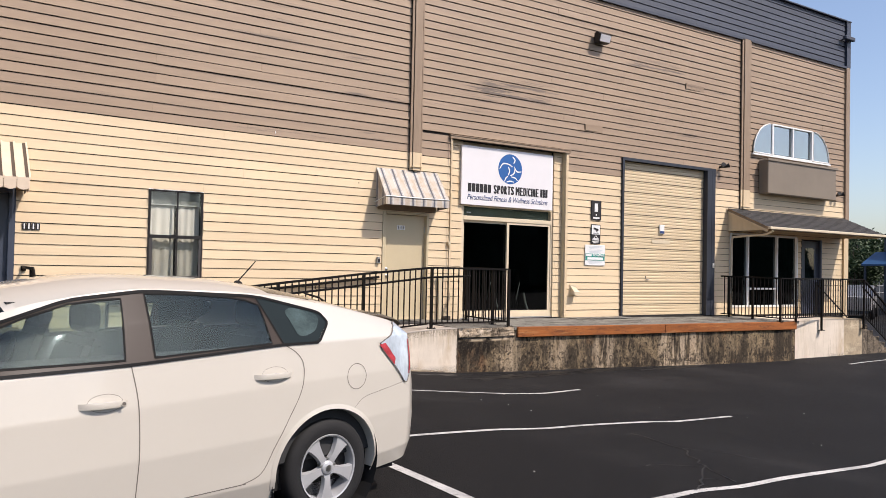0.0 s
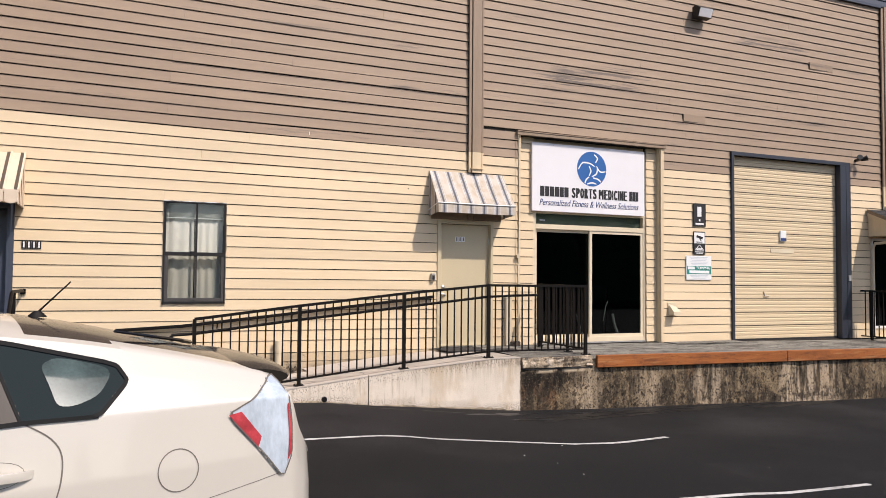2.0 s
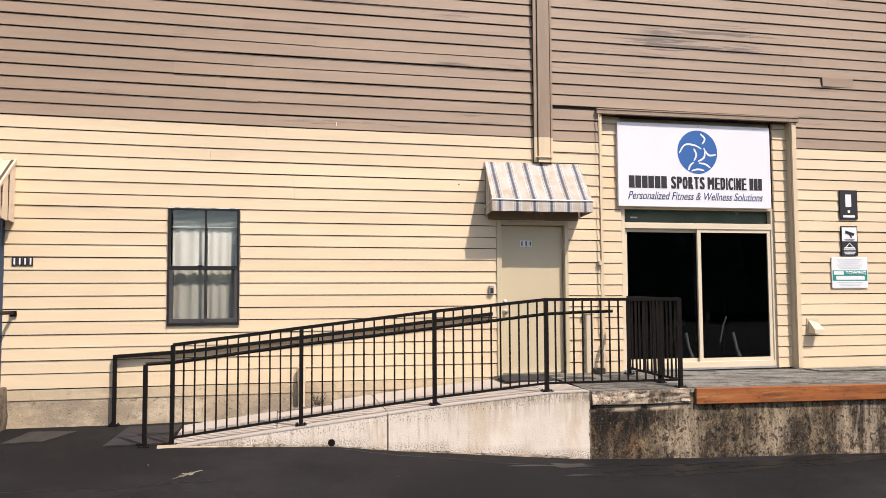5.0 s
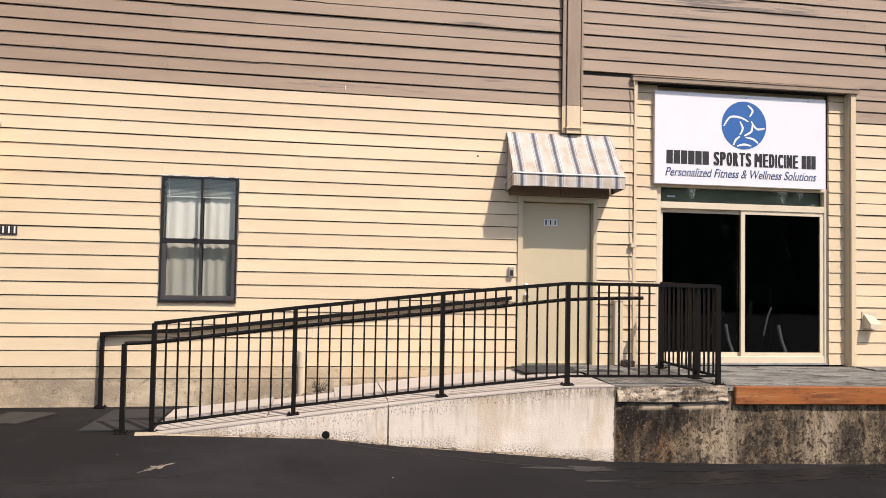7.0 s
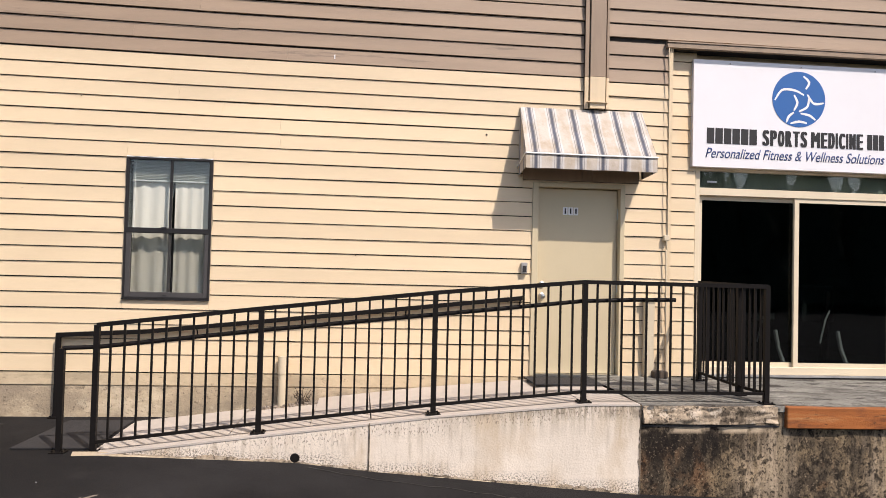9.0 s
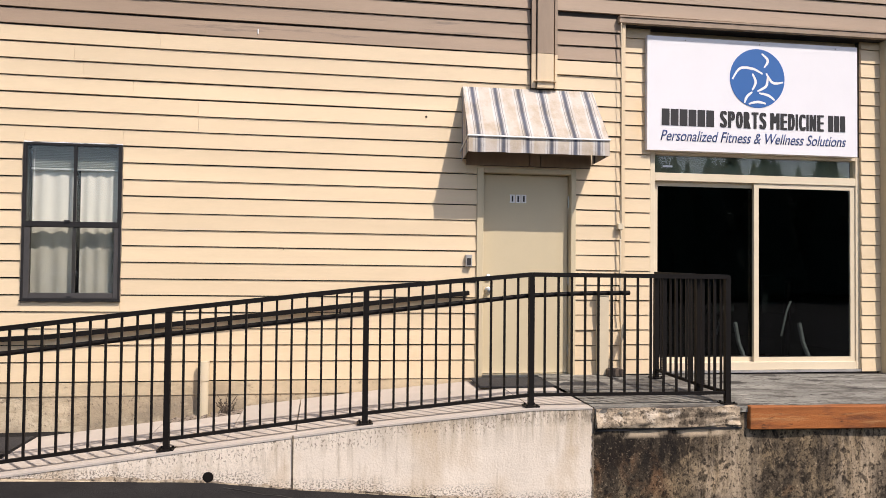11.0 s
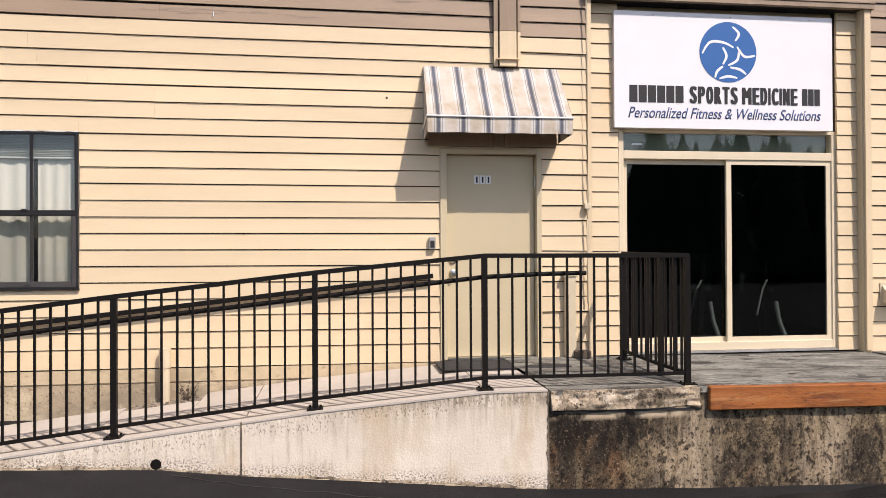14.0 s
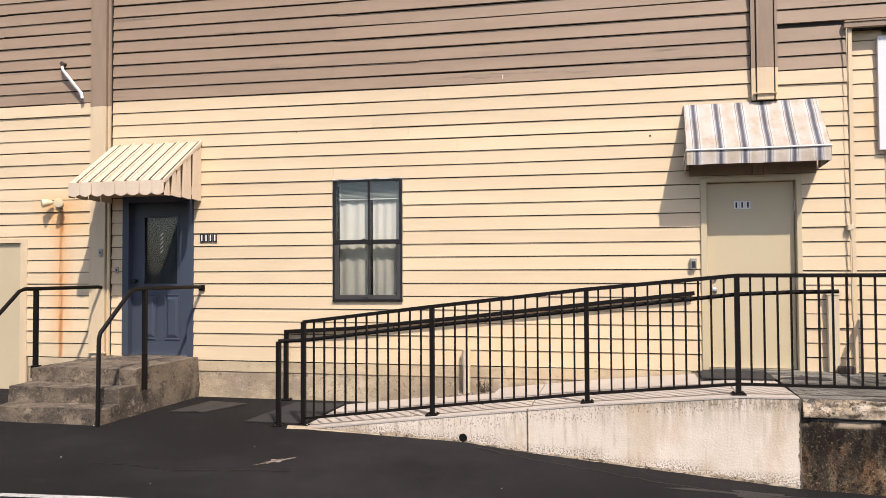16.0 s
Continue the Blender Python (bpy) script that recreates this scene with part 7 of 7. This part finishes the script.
    for k in range(33):
        v = -0.63 + 1.26 * k / 32
        e = abs(v) / 0.63
        back, sink, thick = 0.07 * e ** 6, 0.03 * e * e, 1 - 0.35 * e ** 8
        ring = []
        for u, z in ((-0.54, 1.252), (-0.64, 1.247), (-0.72, 1.236), (-0.78, 1.220), (-0.815, 1.203), (-0.828, 1.186), (-0.818, 1.168), (-0.78, 1.152), (-0.70, 1.144), (-0.60, 1.148)):
            f = max(0.0, (-0.54 - u) / 0.29)
            ring.append(bm.verts.new((u + back * f, v, 1.20 + (z - 1.20) * thick - sink)))
        rings.append(ring)
    for p, q in zip(rings, rings[1:]):
        for i in range(10):
            bm.faces.new((p[i], p[(i + 1) % 10], q[(i + 1) % 10], q[i]))
    bm.faces.new(rings[0])
    bm.faces.new(rings[-1][::-1])
    part("spoiler", bm, M_SPOILER, t, "gloss taupe tailgate spoiler", smooth=50, local=True)
    bm = bmesh.new()
    tube(bm, [(-0.50, 0.05, 1.283), (-0.42, 0.18, 1.302), (-0.25, 0.36, 1.335), (-0.05, 0.47, 1.372)], 0.011, 6, 0.006)
    part("wiper", bm, M_GLOSSBLACK, t, local=True)
    part("badge", B(-0.892, -0.87, 0.25, 0.43, 0.66, 0.69), M_CHROME, t, local=True)
    part("antenna", T([(0.19, 0, 1.42), (0.16, 0, 1.445), (0.035, 0, 1.575)], 0.006, 6, 0.0035), M_BLACK, t, local=True)
    bm = bmesh.new()
    lathe(bm, [(0.030, 0.0), (0.022, 0.015), (0.010, 0.027), (0.001, 0.028)], 12, Matrix.Translation((0.17, 0, 1.415)) @ Matrix.Diagonal((1.4, 0.7, 1, 1)))
    part("antenna_base", bm, M_BLACK, t, smooth=True, local=True)
    part("underbody", B(-0.62, 3.4, -0.74, 0.74, 0.20, 0.36), M_TYRE, t, local=True)
    part("cabin_floor", B(-0.5, 2.3, -0.76, 0.76, 0.37, 0.80, 0.03), M_SEAT, t, local=True)
    for s in (1, -1):
        part("door_card", B(-0.55, 2.3, 0.735 if s > 0 else -0.775, 0.775 if s > 0 else -0.735, 0.36, 1.078, 0.01), M_SEAT, t, local=True)
    part("headliner", B(0.25, 1.75, -0.55, 0.55, 1.335, 1.345), M_SEAT, t, local=True)
    part("dashboard", B(2.0, 2.5, -0.72, 0.72, 0.7, 0.98, 0.05), M_SEAT, t, local=True)
    for u, v in ((1.35, 0.37), (1.35, -0.37), (0.35, 0.4), (0.35, -0.4)):
        bm = bmesh.new()
        prism(bm, [(u + 0.15, 0.8), (u + 0.02, 1.15), (u - 0.08, 1.14), (u - 0.02, 0.8)], "y", v - 0.24, v + 0.24)
        bmesh.ops.bevel(bm, geom=list(bm.edges), offset=0.04, segments=2, affect="EDGES")
        part("seat_back", bm, M_SEAT, t, smooth=50, local=True)
        part("headrest", B(u - 0.09, u + 0.01, v - 0.13, v + 0.13, 1.17, 1.33, 0.04, 2), M_SEAT, t, local=True)
    bm = bmesh.new()
    lathe(bm, [(0.175, -0.012), (0.19, 0.0), (0.175, 0.012)], 24, Matrix.Translation((1.75, 0.37, 1.02)) @ Matrix.Rotation(radians(65), 4, "Y"))
    bmesh.ops.delete(bm, geom=[f for f in bm.faces if len(f.verts) > 8], context="FACES")
    part("steering_wheel", bm, M_BLACK, t, smooth=True, local=True)
    for s in (1, -1):
        part("door_mirror", B(2.0, 2.12, 0.86 if s > 0 else -1.04, 1.04 if s > 0 else -0.86, 0.98, 1.12, 0.035, 2), M_PAINT, t, local=True)
        part("headlamp", B(3.15, 3.45, 0.5 if s > 0 else -0.72, 0.72 if s > 0 else -0.5, 0.68, 0.80, 0.04, 2), M_LENS, t, local=True)


def wheel(t, cx, s):
    m = Matrix.Translation((cx - 0.022, s * 0.615, 0.298)) @ Matrix.Rotation(radians(-90 * s), 4, "X")
    bm = bmesh.new()
    lathe(bm, [(0.19, 0.0), (0.29, 0.0), (0.305, 0.03), (0.305, 0.17), (0.298, 0.19), (0.278, 0.204), (0.235, 0.208), (0.209, 0.199), (0.202, 0.18), (0.19, 0.02)], 48, m)
    w = part("wheel", bm, M_TYRE, t, smooth=50, local=True)
    bm = bmesh.new()
    lathe(bm, [(0.198, 0.10), (0.202, 0.18), (0.209, 0.2), (0.206, 0.206), (0.197, 0.202), (0.189, 0.17), (0.186, 0.10)], 48, m)
    part("rim", bm, M_ALLOY, w, smooth=50, local=True)
    bm = bmesh.new()
    lathe(bm, [(0.196, 0.10), (0.001, 0.10)], 32, m)
    part("brake_disc", bm, M_TYRE, w, local=True)
    for k in range(5):
        a = k * 2 * math.pi / 5 + 0.31
        bm = bmesh.new()
        prof = [(0.03, 0.035, 0.188), (0.065, 0.026, 0.196), (0.105, 0.029, 0.198), (0.155, 0.043, 0.197), (0.199, 0.066, 0.195)]
        prev = None
        for r, hw, h in prof:
            ring = [bm.verts.new(m @ Matrix.Rotation(a, 4, "Z") @ Vector(q)) for q in ((r, -hw, h - 0.03), (r, -hw * 0.8, h), (r, hw * 0.8, h), (r, hw, h - 0.03))]
            if prev:
                for q in range(3):
                    bm.faces.new((prev[q], ring[q], ring[q + 1], prev[q + 1]))
            prev = ring
        part("spoke", bm, M_ALLOY, w, smooth=50, local=True)
        bm = bmesh.new()
        lathe(bm, [(0.010, 0.17), (0.010, 0.193), (0.001, 0.195)], 8, m @ Matrix.Rotation(a + 0.63, 4, "Z") @ Matrix.Translation((0.055, 0, 0)))
        part("lug_nut", bm, M_STEEL, w, local=True)
    bm = bmesh.new()
    lathe(bm, [(0.045, 0.15), (0.045, 0.195), (0.036, 0.203), (0.001, 0.205)], 20, m)
    part("hub_cap", bm, M_ALLOY, w, smooth=50, local=True)
    bm = bmesh.new()
    lathe(bm, [(0.02, 0.204), (0.02, 0.207), (0.001, 0.208)], 16, m)
    part("emblem", bm, M_STEEL, w, local=True)


car()


# ---- distance: trees, truck, neighbour ----
def leafy_tree(x, y, h, r, seed, material, label, conifer=False, count=1500):
    t = thing("tree", x, y, -0.3, label=label, category="tree", group="far trees")
    rnd = random.Random(seed)
    bm = bmesh.new()
    tube(bm, [(0, 0, 0), (0.1, 0, h * 0.4), (0, 0.1, h * 0.9)], 0.03 * h, 8, 0.004 * h)
    if not conifer:
        for _ in range(7):
            a, z = rnd.uniform(0, 6.28), rnd.uniform(0.3, 0.6) * h
            tube(bm, [(0, 0, z), (math.cos(a) * r * 0.4, math.sin(a) * r * 0.4, z + h * 0.12), (math.cos(a) * r * 0.75, math.sin(a) * r * 0.75, z + h * 0.2)], 0.010 * h, 6, 0.002 * h)
    part("trunk", bm, M_BARK, t, local=True)
    verts, faces = [], []
    lumps = [(rnd.uniform(-0.6, 0.6) * r, rnd.uniform(-0.6, 0.6) * r, rnd.uniform(0.4, 0.88) * h, rnd.uniform(0.25, 0.5) * r) for _ in range(16)]
    for _ in range(count):
        if conifer:
            f = rnd.random() ** 0.7
            z = h * (1 - 0.92 * f)
            layer = 0.75 + 0.25 * math.sin(z * 5.5)
            rr = r * f * layer * rnd.uniform(0.25, 1.0)
            a = rnd.uniform(0, 6.28)
            c = Vector((rr * math.cos(a), rr * math.sin(a), z - 0.25 * rr))
            size = 0.05 * h * (0.3 + 0.5 * f)
        else:
            lx, ly, lz, lr = rnd.choice(lumps)
            d = Vector((rnd.gauss(0, 1), rnd.gauss(0, 1), rnd.gauss(0, 1))).normalized() * lr * rnd.uniform(0.6, 1.05)
            c = Vector((lx, ly, lz)) + d
            size = 0.028 * h
        e1 = Vector((rnd.gauss(0, 1), rnd.gauss(0, 1), rnd.gauss(0, 0.6))).normalized() * size
        e2 = Vector((rnd.gauss(0, 1), rnd.gauss(0, 1), rnd.gauss(0, 0.6))).normalized() * size * 0.7
        i = len(verts)
        verts += [c - e1, c + e2, c + e1, c - e2]
        faces.append((i, i + 1, i + 2, i + 3))
    if conifer:
        # dense shaded heart of the crown
        i = len(verts)
        for j in range(7):
            f = j / 6
            for q in range(10):
                a = q * 0.6283
                rr = r * (0.02 + 0.70 * f) * (1 + 0.25 * noise.noise((a * 2, j, seed)))
                verts.append(Vector((rr * math.cos(a), rr * math.sin(a), h * (0.97 - 0.92 * f))))
        faces += [(i + j * 10 + q, i + j * 10 + (q + 1) % 10, i + (j + 1) * 10 + (q + 1) % 10, i + (j + 1) * 10 + q) for j in range(6) for q in range(10)]
    me = bpy.data.meshes.new("crown")
    me.from_pydata([tuple(v) for v in verts], [], faces)
    me.materials.append(material)
    ob = new("crown", me)
    ob.parent = t


for k, (x, y, h, r) in enumerate(((55, 30.3, 5.2, 2.3), (52, 28.9, 4.6, 2.0), (60, 32.6, 5.6, 2.6), (66, 37.0, 6.0, 2.8), (58, 34.5, 5.4, 2.6), (70, 37.5, 5.6, 2.8))):
    leafy_tree(x, y, h, r, 20 + k, M_LEAF, "leafy green tree beyond the car park", count=2600)
belt = random.Random(77)
for k in range(58):
    x = 31 + (k // 2) * 2.3 + (k % 2) * 1.1 + belt.uniform(-0.4, 0.4)
    leafy_tree(x, -37.5 - 5 * (k % 2) + belt.uniform(-1.5, 1.5), belt.uniform(11.2, 11.9) + (x - 31) * 0.025 + (2.4 if k in (0, 9, 20) else 0.0), belt.uniform(5.0, 5.8), 90 + k, M_CONIFER, "tall dark conifer across the car park", True, 1500)
# unseen low conifers added to darken the reflection in the porch door
for k in range(9):
    leafy_tree(99 + k * 4.5, -42 + belt.uniform(-3, 3), belt.uniform(5.5, 7.5), belt.uniform(3.4, 4.2), 170 + k, M_CONIFER, "low dark conifer out of view across the car park, reflected in glass", True, 1200)
for k in range(14):
    leafy_tree(-44 + k * 5.2, -44 + belt.uniform(-4, 4), belt.uniform(4.5, 7.5), belt.uniform(2.6, 3.4), 40 + k, M_CONIFER, "low dark conifer out of view across the car park, reflected in glass", True, 1400)
for k in range(6):
    leafy_tree(-12 + k * 6.5, -52 + belt.uniform(-3, 3), belt.uniform(9, 12), belt.uniform(2.8, 3.6), 70 + k, M_CONIFER, "tall dark conifer across the car park", True, 1700)


def pickup():
    t = thing("pickup_truck", 39.8, 22.0, -0.29, 25, label="old silver pickup truck parked beyond the building", category="truck")
    M_SILVER = mat("silver_truck_paint", (0.42, 0.41, 0.40), 0.35, metal=0.4, var=0.03, relief=0.0)
    prof = [(-2.6, 0.45), (2.5, 0.45), (2.6, 0.75), (2.55, 1.02), (1.3, 1.08), (0.75, 1.65), (-0.55, 1.68), (-0.75, 1.1), (-2.6, 1.1)]
    bm = bmesh.new()
    prism(bm, prof, "y", -0.88, 0.88)
    bmesh.ops.bevel(bm, geom=list(bm.edges), offset=0.05, segments=2, affect="EDGES")
    part("body", bm, M_SILVER, t, smooth=50, local=True)
    for s in (-0.885, 0.885):
        bm = bmesh.new()
        prism(bm, [(1.15, 1.12), (0.7, 1.56), (-0.45, 1.58), (-0.55, 1.12)], "y", s - 0.004, s + 0.004)
        part("side_window", bm, M_GLOSSBLACK, t, local=True)
        for u in (1.6, -1.6):
            bm = bmesh.new()
            lathe(bm, [(0.001, -0.1), (0.36, -0.1), (0.38, 0.0), (0.36, 0.1), (0.2, 0.11), (0.001, 0.08)], 24, Matrix.Translation((u, s * 0.97, 0.38)) @ Matrix.Rotation(radians(-90 if s > 0 else 90), 4, "X"))
            part("wheel", bm, M_TYRE, t, smooth=50, local=True)
    part("bumper", B(2.58, 2.72, -0.9, 0.9, 0.5, 0.68, 0.03), M_STEEL, t, local=True)


pickup()


def neighbour():
    t = thing("neighbour_building", 50.0, 23.5, -0.3, label="dark grey building with a blue metal awning across the yard", category="building")
    part("wall", B(47.0, 62.0, 16.0, 24.3, -0.3, 4.2), M_NAVY, t)
    bm = bmesh.new()
    prism(bm, [(15.6, 4.2), (24.7, 4.2), (20.1, 5.4)], "x", 46.7, 62.3)
    part("roof", bm, M_SHINGLE, t)
    M_BLUEROOF = mat("blue_metal_awning", (0.02, 0.07, 0.16), 0.4, var=0.1)
    bm = bmesh.new()
    prism(bm, [(46.99, 3.3), (45.4, 2.55), (45.4, 2.45), (46.99, 3.15)], "y", 16.5, 24.8)
    part("awning", bm, M_BLUEROOF, t)
    for y in (17.0, 20.8, 24.6):
        part("awning_post", B(45.45, 45.55, y - 0.05, y + 0.05, -0.3, 2.5), M_NAVY, t)
    for k in range(4):
        w = part("window", B(49 + k * 3.2, 50.6 + k * 3.2, 15.96, 15.99, 1.0, 2.3), M_GLOSSBLACK, t)


neighbour()
bm = bmesh.new()
for k in range(28):
    box(bm, 46 + k * 2.0, 46.06 + k * 2.0, 41.97, 42.03, -0.3, 1.6)
for z in (0.2, 0.9, 1.55):
    box(bm, 46, 100, 41.98, 42.02, z, z + 0.05)
tagged(part("yard_fence", bm, M_GALV), "low galvanised yard fence in the distance", "fence")


# ---- lap siding ----
def siding():
    spans = []
    extra = [(-0.52, -0.225, 0.0, 8.09), (7.645, 7.918, 3.62, 8.09), (17.82, 18.20, 3.56, 8.05), (6.99, 8.29, 2.92, 3.62)]
    holes = [(o[0], o[1], o[2] - dip((o[0] + o[1]) / 2), o[3] - dip((o[0] + o[1]) / 2)) for o in OPEN + extra]
    cuts = sorted({X0, X1, *[v for o in holes for v in o[:2]]})
    rnd = random.Random(8)
    n = 0
    while course(n) < 9.5:
        z, ze = course(n), min(course(n + 1), 9.55)
        segs = []
        for a, b in zip(cuts, cuts[1:]):
            if a < -1.52 and z < 0.35:
                continue
            m = (a + b) / 2
            lo, hi = z, ze
            for o in holes:
                if o[0] < m < o[1]:
                    if o[2] <= lo + 0.012 and o[3] >= hi - 0.012:
                        lo = hi
                    elif o[2] <= lo < o[3] < hi:
                        lo = o[3]
                    elif lo < o[2] < hi:
                        hi = o[2]
            if hi - lo < 0.012:
                continue
            if segs and abs(segs[-1][1] - a) < 1e-6 and segs[-1][2:] == (lo, hi):
                segs[-1] = (segs[-1][0], b, lo, hi)
            else:
                segs.append((a, b, lo, hi))
        for a, b, lo, hi in segs:
            x = a
            while x < b - 1e-6:
                ln = rnd.uniform(3.0, 4.9)
                e = b if b - x - ln < 0.9 else x + ln
                spans.append((n, x, e, lo, hi, z, ze))
                x = e
        n += 1
    colour = {M_CREAM: [], M_BROWN: [], M_NAVY: []}
    for n, x, e, lo, hi, z, ze in spans:
        m = M_CREAM if n < 21 else M_BROWN if z < NAVYZ - 0.05 else M_NAVY
        tilt, drop = rnd.uniform(-0.003, 0.003), rnd.uniform(-0.0025, 0.0025)
        proud = rnd.uniform(0.0, 0.003) + (0.006 if rnd.random() < 0.04 else 0.0)
        lean = 0.013 if m is M_CREAM else 0.016
        def yy(q):
            return 12.850 - proud + lean * (q - z) / (ze - z)
        g = 0.0007 if e - x > 0.5 else 0.0
        # gap under each board shows the dark backing, which deepens the lap shadow
        up = (0.0095 if m is M_CREAM else 0.0125) + (drop if lo == z else 0.0)
        v = []
        for xx, sg in ((x + g, 1), (e - g, -1)):
            d, e2 = dip(xx, lo if lo == z else 0.0), dip(xx, hi if hi == ze else 0.0)
            if x > 7.9 and e < 8.7:
                # the narrow bay between chase and shopfront hangs lower
                d, e2 = d - 0.009 * lo, e2 - (0.009 * hi if hi == ze else 0.0)
            v += [(xx, 12.8755, lo + d + up), (xx, yy(lo), lo + d + up + sg * tilt), (xx, yy(hi), hi + e2), (xx, 12.8755, hi + e2)]
        colour[m].append((v, -1.6 < x < 13.6 and z < 5.4))
    quads = [(0, 1, 2, 3), (7, 6, 5, 4), (0, 4, 5, 1), (1, 5, 6, 2), (2, 6, 7, 3)]
    count = 0
    for m, boards in colour.items():
        verts, faces = [], []
        for v, near in boards:
            if near and count < 300:
                count += 1
                me = bpy.data.meshes.new("board")
                me.from_pydata(v, [], quads)
                me.materials.append(m)
                ob = new("board", me)
                ob.parent = wall
            else:
                k = len(verts)
                verts += v
                faces += [tuple(k + i for i in q) for q in quads]
        if verts:
            me = bpy.data.meshes.new("siding")
            me.from_pydata(verts, [], faces)
            me.materials.append(m)
            ob = new("siding", me)
            ob.parent = wall
            tagged(ob, kind="stuff")


def siding_wear():
    """Two sprung board ends, a knot hole and a chip of paint on the siding."""
    for x, z, ln in ((12.255, 5.03, 0.55), (15.64, 6.46, 0.7)):
        bm = bmesh.new()
        prism(bm, [(x, 12.832), (x, 12.856), (x + ln, 12.858), (x + ln, 12.850)], "z", z, z + 0.135)
        part("sprung_board", bm, M_BROWN, wall)
        part("board_gap", B(x - 0.012, x - 0.002, 12.846, 12.856, z, z + 0.14), M_SEAMLINE, wall)
    for x, z, r in ((6.578, 3.394, 0.011), (5.2, 2.05, 0.005), (2.35, 3.62, 0.005)):
        bm = bmesh.new()
        lathe(bm, [(r, -0.003), (r, 0.003), (0.0005, 0.003)], 10, Matrix.Translation((x, 12.852, z)) @ Matrix.Rotation(radians(90), 4, "X"))
        part("knot", bm, M_SEAMLINE, wall)
    part("paint_chip", B(4.919, 4.929, 12.845, 12.853, 4.135, 4.18), M_WHITEVINYL, wall)


siding_wear()
siding()
